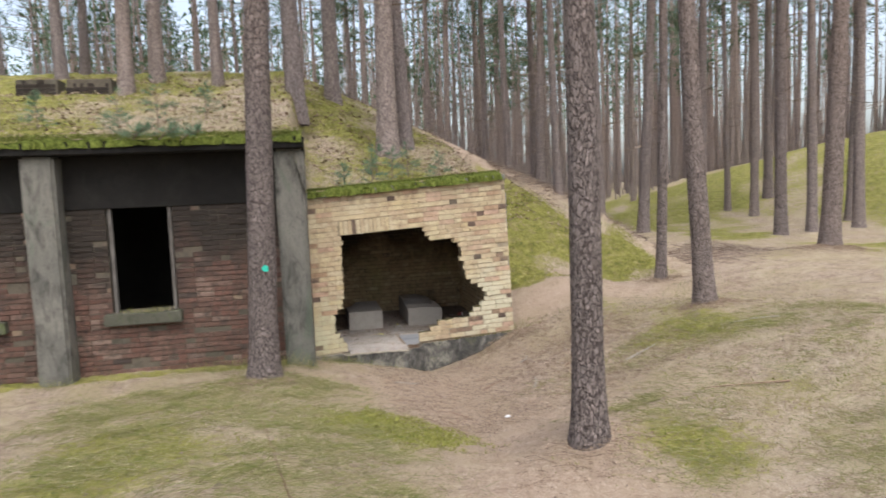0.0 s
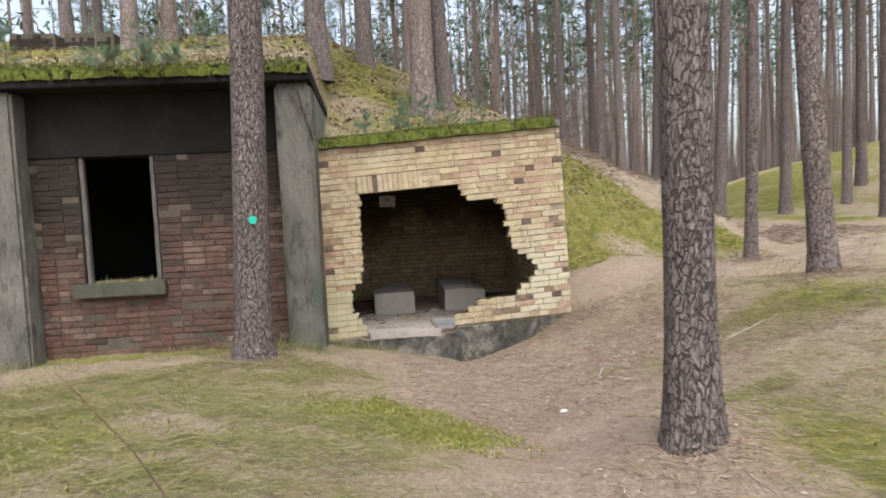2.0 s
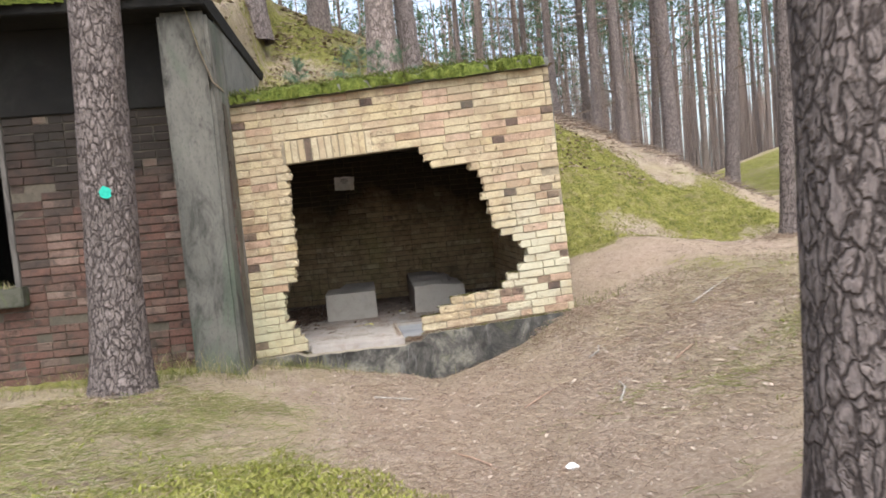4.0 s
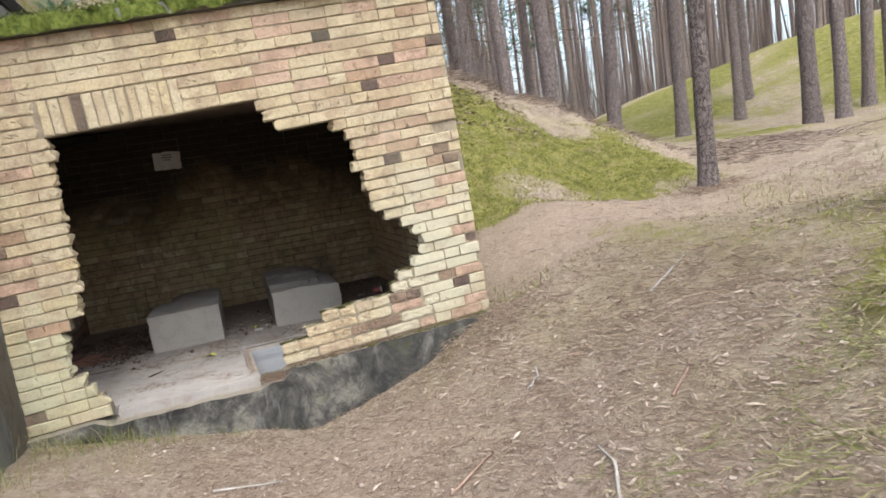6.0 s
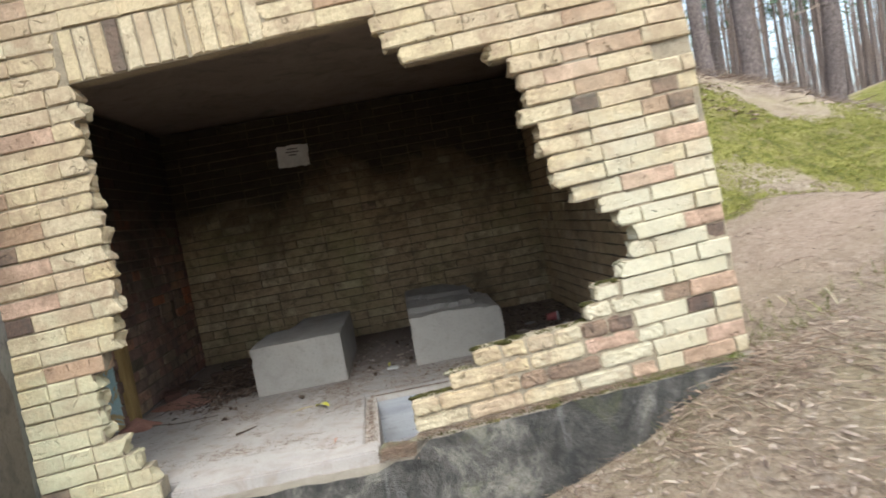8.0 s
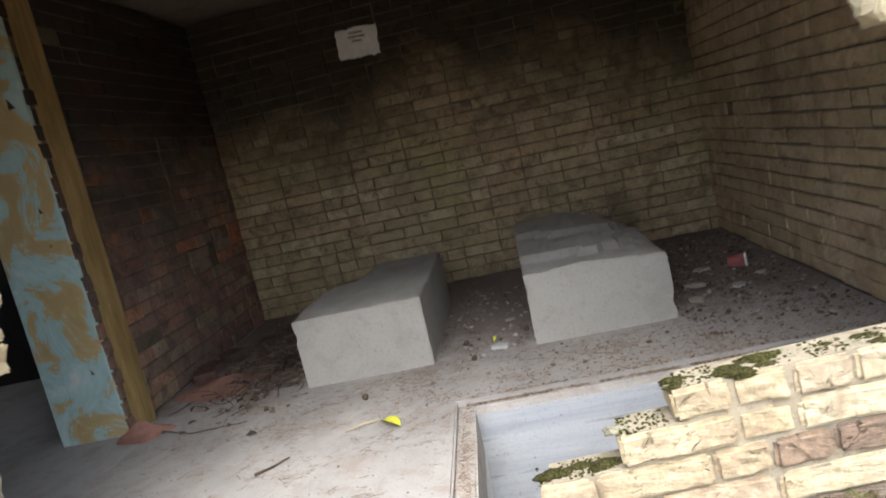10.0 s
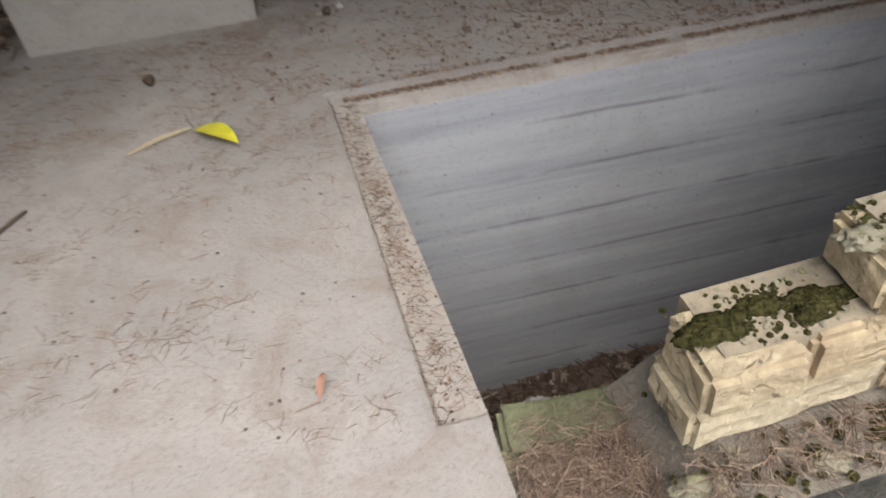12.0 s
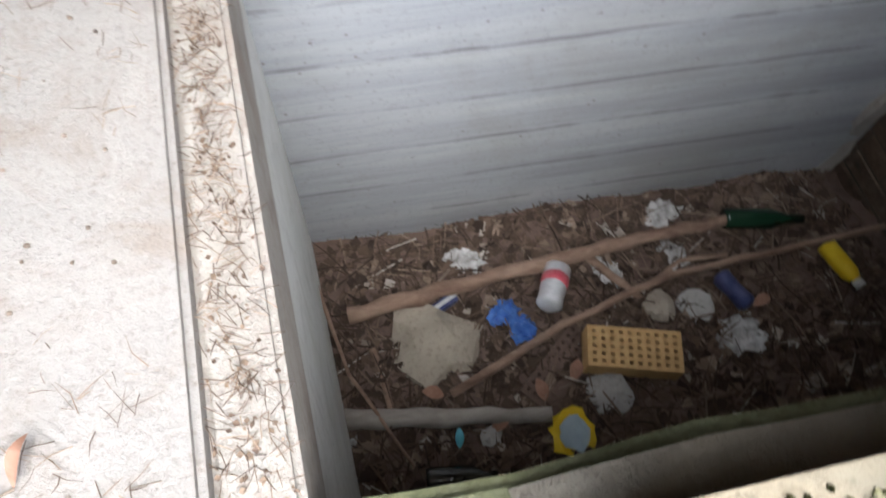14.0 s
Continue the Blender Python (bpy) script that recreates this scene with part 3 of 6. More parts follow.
def lay_bricks(parent, frame_, nu, nz, du, dz, solid, depth, mat, seed, odd=None, limit=300, near=None, slope=None, bend=None, z0=0.0, u0=0.0, holes=0.0, unit=4, uneven=0.004, rugged=None, broken=False):
    """Courses of bricks on a wall of cells, unit cells to a brick; frame_ maps (u, y, z) to the world. The nearest become parts, the rest one joined part."""
    r = random.Random(seed)
    shapes = {}
    for cells in range(1, unit + 1):
        for k in range(5):
            shapes[cells, k] = brick_shape(max(0.012, cells * du - 0.006), dz - 0.0075, depth, seed * 100 + cells * 7 + k)
    laid = []
    for j in range(nz):
        i, first = 0, True
        while i < nu:
            if not solid(i, j):
                i += 1
                first = True
                continue
            run = 0
            while i + run < nu and solid(i + run, j) and run < unit:
                run += 1
            want = unit if r.random() < 0.72 else unit // 2
            if first and j % 2 and i == 0:
                want = unit // 2
            n = min(run, want)
            edge = n < want or (i > 0 and not solid(i - 1, j))
            first = False
            if r.random() > holes and not (edge and n == 1 and unit > 4):
                end = 0 if not broken else (1 if i + n < nu and not solid(i + n, j) else (-1 if i > 0 and not solid(i - 1, j) else 0))
                laid.append((u0 + (i + n / 2) * du, z0 + (j + 0.5) * dz, n, r.randrange(5), r.uniform(-uneven, uneven) + (r.uniform(-0.012, 0.006) if edge else 0), r.random(), r.uniform(-0.6, 0.6) * (4 if edge else 1), end))
            i += n
    if near:
        laid.sort(key=near)
    meshes, rest = {}, {}
    for k, (u, z, n, s, y, pick, turn, end) in enumerate(laid):
        m = mat
        if odd and not end:
            for share, other in odd:
                if pick < share and (other.name != "burnt_brick" or n <= unit // 2 or pick < share * 0.02):
                    m = other
                    y += 0.004
                    break
                pick -= share
        q = slope(z) if slope else 0.0
        c = bend((u, y, z)) if bend else (u, y, z + u * q)
        w = frame_ @ Matrix.Translation(c) @ Euler((0, -math.atan(q) + radians(turn) * 0.5, radians(turn))).to_matrix().to_4x4()
        if k < limit and rugged and rugged(u, z):
            ob = new("brick", raw("brick", *rugged_brick(max(0.02, n * du - 0.007), dz - 0.008, depth, seed + k), m))
            ob.parent, ob.matrix_basis = parent, w
        elif k < limit and end:
            ob = new("brick", raw("brick", *broken_brick(max(0.02, n * du - 0.006), dz - 0.0075, depth, seed + k, end), m))
            ob.parent, ob.matrix_basis = parent, w
        elif k < limit:
            if (n, s, m.name) not in meshes:
                meshes[n, s, m.name] = raw("brick", *shapes[n, s], m)
            ob = new("brick", meshes[n, s, m.name])
            ob.parent, ob.matrix_basis = parent, w
        else:
            vs, fs = rest.setdefault(m.name, ([], []))
            o = len(vs)
            bv, bf = broken_brick(max(0.02, n * du - 0.006), dz - 0.0075, depth, seed + k, end) if end else shapes[n, s]
            vs.extend(tuple(w @ Vector(p)) for p in bv)
            fs.extend(tuple(o + a for a in f) for f in bf)
    for name, (vs, fs) in rest.items():
        ob = new("brickwork", raw("brickwork", vs, fs, bpy.data.materials[name]))
        ob.parent = parent
        tagged(ob, kind="stuff")
    return laid


# ---- the ground: one sheet, over the buried building and out to the horizon ----
def smooth(a, b, v):
    """0 at a, 1 at b, smooth between."""
    t = min(1.0, max(0.0, (v - a) / (b - a)))
    return t * t * (3 - 2 * t)


def hump(x, y, cx, cy, rx, ry):
    return math.exp(-((x - cx) / rx) ** 2 - ((y - cy) / ry) ** 2)


def relief(x, y):
    """Small clods of the forest floor and cushions of moss."""
    if abs(x) > 16 or y < -13 or y > 14:
        return 0.0
    m = smooth(0.1, 0.5, mossy(x, y))
    return 0.020 * noise.noise((x * 3.1, y * 3.1, 4)) + 0.012 * noise.noise((x * 8, y * 8, 6)) + m * 0.05 * max(0.0, noise.noise((x * 4.5, y * 4.5, 9)) + 0.1) + m * 0.03 * noise.noise((x * 9, y * 9, 12))


def low_ground(x, y):
    """Height of the forest floor in front of and beside the building, without the mound."""
    way = float(np.interp(y, (-14, -11.1, -9.7, -8.5, -6.8, -4.7, -3.2, -1.3, 0.0), (1.3, 1.1, 0.42, 0.22, 0.06, -0.10, -0.28, -0.42, -0.44)))
    right = min(0.85, max(0.0, 0.27 * (x + 1.5))) * smooth(-9, -3.5, y) + 0.2 * smooth(1.0, 3.0, x) * smooth(0.5, -1.5, y)
    right += 0.24 * smooth(0.2, 2.5, y) * smooth(-0.6, 0.6, x) * smooth(3.5, 1.5, x)
    left = min(0.45, max(0.0, 0.22 * (-1.6 - x))) * smooth(-9, -5.5, y)
    z = way + right + left + 0.30 * hump(x, y, -1.0, -5.6, 0.9, 0.8) + 0.10 * hump(x, y, -4.0, -1.9, 0.8, 0.8)
    far = smooth(3.0, 7.5, x)
    z = z * (1 - far) + far * 0.82
    out = smooth(14, 40, math.hypot(x + 2, y))
    z = z * (1 - out) + out * 0.9
    r = math.hypot(x + 3.3, y + 11.1)
    turn = math.degrees(math.atan2(x + 3.3, y + 11.1))
    z += (1.5 + 2.2 * smooth(27, 46, turn)) * smooth(25, 41, r) * smooth(21, 32, turn) * smooth(140, 100, turn)
    z += 0.15 * hump(x, y, -0.02, -0.22, 0.50, 0.42) + 0.16 * hump(x, y, 7.7, 1.9, 0.9, 0.7) + 0.07 * hump(x, y, 2.45, -1.95, 0.5, 0.45) + relief(x, y)
    z += 0.08 * noise.noise((x * 0.35, y * 0.35, 3.1)) + 0.03 * noise.noise((x * 1.3, y * 1.3, 7.7))
    return z


def height(x, y):
    """Height of the forest floor and of the earth mound that lies over the building."""
    low = low_ground(x, y)
    crest = min(5.7, 4.4 - 0.47 * (x + 0.8)) if x < 4.0 else 2.14 - 1.15 * (x - 4.0)
    ridge = 7.2 - 3.2 * smooth(3.5, 5.8, x)
    if crest < low:
        return low
    side = smooth(-3.6, -3.3, x)
    foot_y = (-0.82 + 2.0 * side) if x < 0 else 2.5
    foot_z = (3.44 - 0.72 * side + 0.05 * max(x, -3.3) * side) if x < 0 else low
    if y < foot_y:
        return foot_z if x < 0 else low
    t = (y - foot_y) / max(0.5, ridge - foot_y)
    if t < 1:
        z = foot_z + (crest - foot_z) * (0.6 * t + 0.4 * smooth(0, 1, t))
    else:
        z = crest - (crest - 1.0) * smooth(ridge + 0.3, ridge + 15, y)
    return max(low, z + relief(x, y)) + 0.07 * noise.noise((x * 0.9, y * 0.9, 1.7)) + 0.02 * noise.noise((x * 4, y * 4, 1.7))


def surface(x, y):
    """Height of what one stands on at x, y outdoors."""
    if x < 0 and y < (-0.82 if x < -3.34 else 0.0):
        return low_ground(x, y)
    return height(x, y)


def steps(fine0, fine1, d, far0, far1):
    """Grid lines: spacing d between fine0 and fine1, then ever wider out to far0 and far1."""
    a = list(np.arange(fine0, fine1 + d / 2, d))
    for sign, end in ((-1, far0), (1, far1)):
        s, p = d, a[0] if sign < 0 else a[-1]
        more = []
        while sign * (end - p) > 0:
            s = min(s * 1.12, 30)
            p += sign * s
            more.append(p)
        a = more[::-1] + a if sign < 0 else a + more
    return a


GX = sorted([x for x in steps(-7.0, 5.0, 0.065, -320, 320) if min(abs(x), abs(x + 3.34), abs(x - 0.02)) > 0.03] + [-3.34, 0.0])
GY = sorted([y for y in steps(-9.0, 6.5, 0.065, -200, 400) if min(abs(y), abs(y + 0.82)) > 0.03] + [-0.82, 0.0])


def mossy(x, y):
    """How well moss grows at x, y."""
    m = -0.02 + 0.45 * noise.noise((x * 0.28, y * 0.28, 5.0)) + 0.3 * noise.noise((x * 0.9, y * 0.9, 9.0))
    m += (0.55 + 0.5 * noise.noise((x * 1.1 + y * 0.5, y * 0.6, 2.2))) * smooth(0.2, 1.0, x) * smooth(2.0, 2.5, y) * smooth(6.9, 5.6, y + 0.5 * max(0, x - 1.5)) * smooth(4.9, 4.0, x)
    m += 0.24 * smooth(5.0, 9, x) * smooth(26, 14, math.hypot(x - 12, y - 5) - 8)
    m += 0.22 * smooth(22, 32, math.hypot(x + 3.3, y + 11.1)) * smooth(4, 10, x)
    m += 1.25 * hump(x, y, -2.5, -4.0, 0.6, 0.75) + 0.3 * hump(x, y, 0.4, -5.7, 1.3, 0.9) + 0.25 * hump(x, y, -5.0, -4.6, 1.3, 1.2)
    m += 0.35 * hump(x, y, 1.8, -3.0, 1.0, 0.8) + 0.3 * hump(x, y, 0.1, -1.0, 0.3, 0.3) - 0.5 * hump(x, y, -1.6, -2.0, 1.2, 1.6)
    if (y > -0.82 and x < -3.34) or (y > 0 and x < 0):
        edge = y + (0.82 if x < -3.34 else 0)
        m += 0.30 + 0.4 * smooth(1.0, 0.2, edge) + 0.25 * smooth(-5, -8, x)
    return m


def trodden(x, y):
    """How bare the floor is: the way to the wall and the crest of the mound."""
    b = 0.85 * hump(x, y, 1.6, 1.3, 2.2, 1.1) * smooth(2.7, 2.2, y)
    b += 0.8 * smooth(0.9, 0.0, abs(y - (7.2 - 3.2 * smooth(3.5, 5.8, x)) + 0.25)) * smooth(-1, 1, x) * smooth(7.5, 5.5, x)
    b += 0.7 * hump(x, 0, -1.3 + 0.3 * math.sin(y), 0, 1.3, 1) * smooth(-0.2, -1.0, y) * smooth(-9, -7, y)
    b += 0.55 * hump(x, y, 5.6, 3.7, 1.3, 1.1)
    return min(1.0, b)


def build_ground():
    verts, faces, seen, moss, bare = [], [], {}, [], []

    def v(i, j, up):
        x, y = GX[i], GY[j]
        if (i, j, up) not in seen:
            seen[i, j, up] = len(verts)
            if up == 1:
                z = height(min(x, -0.001), y)
            else:
                z = low_ground(x, y) if up == 0 else height(max(x, 0.002), y)
            verts.append((x, y, z))
            moss.append(mossy(x, y))
            bare.append(trodden(x, y))
        return seen[i, j, up]
    for i in range(len(GX) - 1):
        for j in range(len(GY) - 1):
            x, y = (GX[i] + GX[i + 1]) / 2, (GY[j] + GY[j + 1]) / 2
            up = 2
            if x < 0:
                up = 1 if y > (-0.82 if x < -3.34 else 0.0) else 0
            if x < -3.34 and -0.82 < y < 0.0:
                faces.append((v(i, j, 0), v(i + 1, j, 0), v(i + 1, j + 1, 0), v(i, j + 1, 0)))
            faces.append((v(i, j, up), v(i + 1, j, up), v(i + 1, j + 1, up), v(i, j + 1, up)))
    me = raw("ground", verts, faces, GROUND, True)
    for name, vals in (("moss", moss), ("bare", bare)):
        me.attributes.new(name, "FLOAT", "POINT").data.foreach_set("value", vals)
    return tagged(new("ground", me), "forest floor of brown needles, old leaves and moss", "ground", "", "structure")


build_ground()

# ---- the annex: yellow brick front with a hole broken through it ----
def lean(z):
    """The annex has settled: how its courses fall towards the main building."""
    return 0.047 + 0.004 * z


def settle(p):
    x, y, z = p
    return (x - 0.033 * max(0, z - 0.1) * max(0.0, 1 + x / 3.35), y, z + x * lean(z))


LEFT, CELLS, DZ, BASE, FRONT = -3.345, 102, 0.08, 0.116, -0.065
DU = -LEFT / CELLS
HOLE = [(-2.82, 1.86), (-1.95, 1.91), (-1.94, 1.96), (-1.53, 1.95), (-1.50, 1.86), (-1.42, 1.755), (-1.055, 1.735), (-0.95, 1.63), (-0.90, 1.55),
        (-0.92, 1.40), (-0.80, 1.16), (-0.81, 1.02), (-0.68, 0.97), (-0.48, 0.79), (-0.50, 0.70), (-0.60, 0.60), (-0.70, 0.50), (-0.77, 0.42),
        (-1.19, 0.385), (-1.42, 0.30), (-1.46, 0.215), (-1.63, 0.205), (-1.645, 0.10), (-1.645, -0.40), (-2.74, -0.40), (-2.80, 0.06), (-2.98, 0.32), (-2.985, 0.55), (-2.83, 0.78)]


def front_solid(i, j):
    x, z = LEFT + (i + 0.5) * DU, BASE + (j + 0.5) * DZ
    p = settle((x, 0, z))
    return not inside(HOLE, p[0] + 0.034 * noise.noise((x * 13, z * 13, 0)), p[2] + 0.012 * noise.noise((x * 11, z * 11, 4)))


us, zs = [LEFT + i * DU for i in range(CELLS + 1)], [BASE + j * DZ for j in range(33)]
def front_core(i, j):
    return all(front_solid(k, j) for k in (i - 1, i, i + 1) if 0 <= k < CELLS)


vs, fs = sheet_wall(us, zs, front_core, FRONT + 0.012, FRONT + 0.108, settle)
wall_front = tagged(new("wall_front", raw("wall_front", vs, fs, MORTAR)), "pale yellow brick wall with a ragged hole broken through", "wall", "", "structure")


def lay_front(i, j):
    x = LEFT + (i + 0.5) * DU
    return front_solid(i, j) and not (24 <= j <= 26 and -2.86 < x < -1.98)


# plinth of board-marked concrete under the front wall
vs, fs = sheet_wall([LEFT + i * 0.0836 for i in range(41)], [-1.45, -0.9, -0.5, -0.3, -0.2, -0.1, BASE - 0.004], lambda i, j: True, -0.150, 0.09)
vs = [(x, y + 0.014 * noise.noise((x * 5, z * 5, 2)), (min((-0.062 if x < -1.83 else -0.035) if -2.85 < x < -1.64 else 9, BASE - 0.004 + x * lean(z)) + 0.012 * noise.noise((x * 9, y * 9, 1))) if z > 0 else z) for x, y, z in vs]
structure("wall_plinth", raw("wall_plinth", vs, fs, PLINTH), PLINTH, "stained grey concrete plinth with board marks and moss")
LIP = rough_mineral("mossy_concrete", (0.23, 0.22, 0.145), (0.15, 0.155, 0.085), (0.06, 0.062, 0.03), (0.28, 0.265, 0.20), amount=0.85, strength=1.0)
structure("wall_lip", block(-1.826, 0.03, -0.40, -0.2, 0.115, -0.018, 0.010, 0.020, 8, 18), LIP, "mossy green concrete lip of the pit")
structure("wall_side", block(-0.10, 0.095, -0.6, -0.012, 7.0, 2.45), CONCRETE, "concrete flank of the annex against the mound")

# roof slab of the annex and its moss
vs, fs = sheet_wall([LEFT + i * 0.1115 for i in range(31)], [2.682, 2.765], lambda i, j: True, -0.10, 3.9, settle)
vs = [(x, y + 0.012 * noise.noise((x * 6, z * 6, 4)) * (y < 0.5), z + 0.01 * noise.noise((x * 5, y, 3))) for x, y, z in vs]
structure("roof_annex", raw("roof_annex", vs, fs, CONCRETE), CONCRETE, "thin weathered concrete roof slab under moss")


def moss_roll(name, x0, x1, y, z, deep, tall, label, fall=None, seed=0.0):
    """A thick lumpy cushion of moss along an edge."""
    n, m = int((x1 - x0) / 0.03), 12
    vs, fs = [], []
    for i in range(n + 1):
        x = x0 + (x1 - x0) * i / n
        k = 0.7 + 0.75 * noise.noise((x * 1.7 + seed, 2, 0)) + 0.35 * noise.noise((x * 6 + seed, 5, 0))
        for a in range(m + 1):
            th = math.pi * a / m
            b = 1 + 0.35 * noise.noise((x * 14 + seed, a * 0.9, 3)) + 0.3 * noise.noise((x * 40, a * 2.1, 8))
            p = (x, y + deep * 0.5 - deep * 0.6 * math.cos(th) * b, z + tall * k * math.sin(th) * b - (0.05 + 0.05 * k if a == 0 else 0.02))
            vs.append(fall(p) if fall else p)
    for i in range(n):
        for a in range(m):
            o = i * (m + 1) + a
            fs.append((o, o + m + 1, o + m + 2, o + 1))
    return tagged(new(name, raw(name, vs, fs, MOSS, True)), label, "moss")


moss_roll("moss_cushion", LEFT + 0.02, -0.06, -0.095, 2.765, 0.45, 0.10, "thick bright green moss along the annex roof edge", settle)

# the room behind: laid out from the corner of the pit
ROOM_AT = Matrix.Translation((-1.885, 1.0, 0))


def at(a, b):
    p = ROOM_AT @ Vector((a, b, 0))
    return (p.x, p.y)


def prism(points, z0, z1, wear=0.0):
    n = len(points)
    vs = [(x, y, z0) for x, y in points] + [(x, y, z1) for x, y in points]
    fs = [tuple(range(n - 1, -1, -1)), tuple(range(n, 2 * n))] + [(k, (k + 1) % n, n + (k + 1) % n, n + k) for k in range(n)]
    bm = bmesh.new()
    me = bpy.data.meshes.new("tmp")
    me.from_pydata(vs, [], fs)
    bm.from_mesh(me)
    bpy.data.meshes.remove(me)
    bmesh.ops.recalc_face_normals(bm, faces=bm.faces[:])
    if wear:
        bmesh.ops.bevel(bm, geom=[e for e in bm.edges if all(v.co.z > z1 - 0.001 for v in e.verts)], offset=wear, segments=2, affect="EDGES")
    return bm


SILL_Y, WEST, EAST, NORTH = 0.085, -1.66, 1.69, 2.32
floor = prism([(-3.42, 1.43), (-3.42, SILL_Y), (-2.80, SILL_Y), (-2.79, -0.045), (-1.834, -0.045), (-1.834, SILL_Y + 0.004), (-1.904, SILL_Y + 0.005), at(-0.052, 0.04), at(EAST, 0.04), at(EAST, NORTH + 0.02), at(WEST, NORTH + 0.02), at(WEST, 0.43)], -0.16, 0.0, 0.008)
structure("floor", floor, ROOM_FLOOR, "dusty pale concrete floor strewn with pine needles")
ledge = prism([(-1.904, SILL_Y), (-1.828, SILL_Y), at(0.017, 0), at(EAST, 0), at(EAST, 0.04), at(-0.052, 0.04)], -0.20, -0.020, 0.008)
structure("floor_ledge", ledge, REBATE, "narrow concrete rebate round the pit filled with needles")
pit_left = prism([(-2.2, 0.07), (-1.830, 0.07), at(0.015, 0.0), at(-0.3, 0.0)], -1.5, -0.052)
# light falling on this side is painted in by the paler material
structure("wall_pit_side", pit_left, LIT_PIT, "concrete side wall of the pit, coloured pale as if lit")
pit_back = prism([at(-0.3, 0.0), at(EAST, -0.04), at(EAST, 0.25), at(-0.3, 0.25)], -1.5, -0.05)
structure("wall_pit_back", pit_back, PIT, "grey board-marked concrete wall of the pit")


def soil(x, y):
    """Height of the earth in the pit."""
    return -1.10 - 0.10 * y + 0.04 * noise.noise((x * 2.2, y * 2.2, 6)) + 0.02 * noise.noise((x * 8, y * 8, 2))


vs, fs = [], []
NB = 80
for i in range(NB + 1):
    for j in range(50):
        x, y = -2.0 + 1.95 * i / NB, 0.02 + 1.1 * j / 49
        vs.append((x, y, soil(x, y) + 0.012 * noise.noise((x * 25, y * 25, 2)) + 0.008 * noise.noise((x * 60, y * 60, 2))))
for i in range(NB):
    for j in range(49):
        o = i * 50 + j
        fs.append((o, o + 50, o + 51, o + 1))
structure("floor_pit", raw("floor_pit", vs, fs, PIT_SOIL, True), PIT_SOIL, "dark damp earth at the bottom of the pit")

# room walls and ceiling
# darker brick for the end wall below floor level
PIT_BRICK = brick_material("pit_brick", ((0.0, (0.10, 0.07, 0.05)), (0.4, (0.16, 0.11, 0.075)), (0.7, (0.08, 0.06, 0.045)), (1.0, (0.20, 0.145, 0.10))), ((0.05, 0.04, 0.03), (0.08, 0.09, 0.05)))
TOP = 2.20


def room_wall(name, label, m, length, z0, mat, mortar, seed, hole=None, limit=300, near=None, holes=0.0, deep=0.25, top=None):
    """A brick wall seen from the room: m maps u along it, y outwards into it."""
    du, dz = 3.43 / 52, 0.0777
    nu, nz = round(length / du), round(((TOP if top is None else top) - z0) / dz)
    ok = (lambda i, j: not hole((i + 0.5) * du, z0 + (j + 0.5) * dz)) if hole else (lambda i, j: True)
    vs, fs = sheet_wall([i * du for i in range(nu + 1)], [z0 + j * dz for j in range(nz + 1)], ok, 0.010, deep)
    w = tagged(new(name, raw(name, [tuple(m @ Vector(v)) for v in vs], fs, mortar)), label, "wall", "", "structure")
    return lambda: lay_bricks(w, m, nu, nz, du, dz, ok, 0.1, mat, seed, limit=limit, near=near, z0=z0, holes=holes, odd=[(0.008, BURNT)], uneven=0.0075)


LAY = []
m_back = ROOM_AT @ Matrix.Translation((WEST, NORTH, 0))
LAY.append(room_wall("wall_back", "yellow brick back wall, soot and painted shade towards the top, green damp stains", m_back, EAST - WEST + 0.1, 0.0, ROOM, ROOM_MORTAR, 21, holes=0.002, near=lambda k: k[1]))
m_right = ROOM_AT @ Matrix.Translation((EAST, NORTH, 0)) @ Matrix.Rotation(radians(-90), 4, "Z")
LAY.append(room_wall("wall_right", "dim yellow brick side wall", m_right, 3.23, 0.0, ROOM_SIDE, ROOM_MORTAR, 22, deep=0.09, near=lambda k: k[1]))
LAY.append(room_wall("wall_pit_end", "dark brown brick end wall of the pit", m_right, 3.23, -1.4, PIT_BRICK, SOOT_MORTAR, 24, deep=0.09, near=lambda k: -k[0], top=0.0, holes=0.03))
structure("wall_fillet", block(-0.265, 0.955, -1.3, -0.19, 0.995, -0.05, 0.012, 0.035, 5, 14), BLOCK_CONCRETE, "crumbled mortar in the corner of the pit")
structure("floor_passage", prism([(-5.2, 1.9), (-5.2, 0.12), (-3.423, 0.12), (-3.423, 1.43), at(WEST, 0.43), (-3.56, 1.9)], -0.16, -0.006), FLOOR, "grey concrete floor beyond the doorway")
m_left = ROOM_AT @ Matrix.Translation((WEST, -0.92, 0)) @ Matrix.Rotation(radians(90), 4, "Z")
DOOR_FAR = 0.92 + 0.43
LAY.append(room_wall("wall_left", "red brick wall beside a doorway, soot and painted shade towards the top", m_left, 3.40, 0.0, ROOM_RED, ROOM_MORTAR, 23,
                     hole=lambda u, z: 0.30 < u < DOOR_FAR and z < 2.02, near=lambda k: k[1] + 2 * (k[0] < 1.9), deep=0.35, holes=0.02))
ceil = prism([(-3.7, FRONT + 0.10), (-0.1, FRONT + 0.10), at(EAST + 0.1, NORTH + 0.2), at(WEST - 0.3, NORTH + 0.2)], TOP, TOP + 0.06)
structure("ceiling", ceil, CEILING, "dark concrete ceiling of the annex")

# doorway: painted jamb and timber post
jamb = block(WEST - 0.35, 0.395, -0.02, WEST - 0.003, 0.425, 2.02, 0.004)
jamb.transform(ROOM_AT)


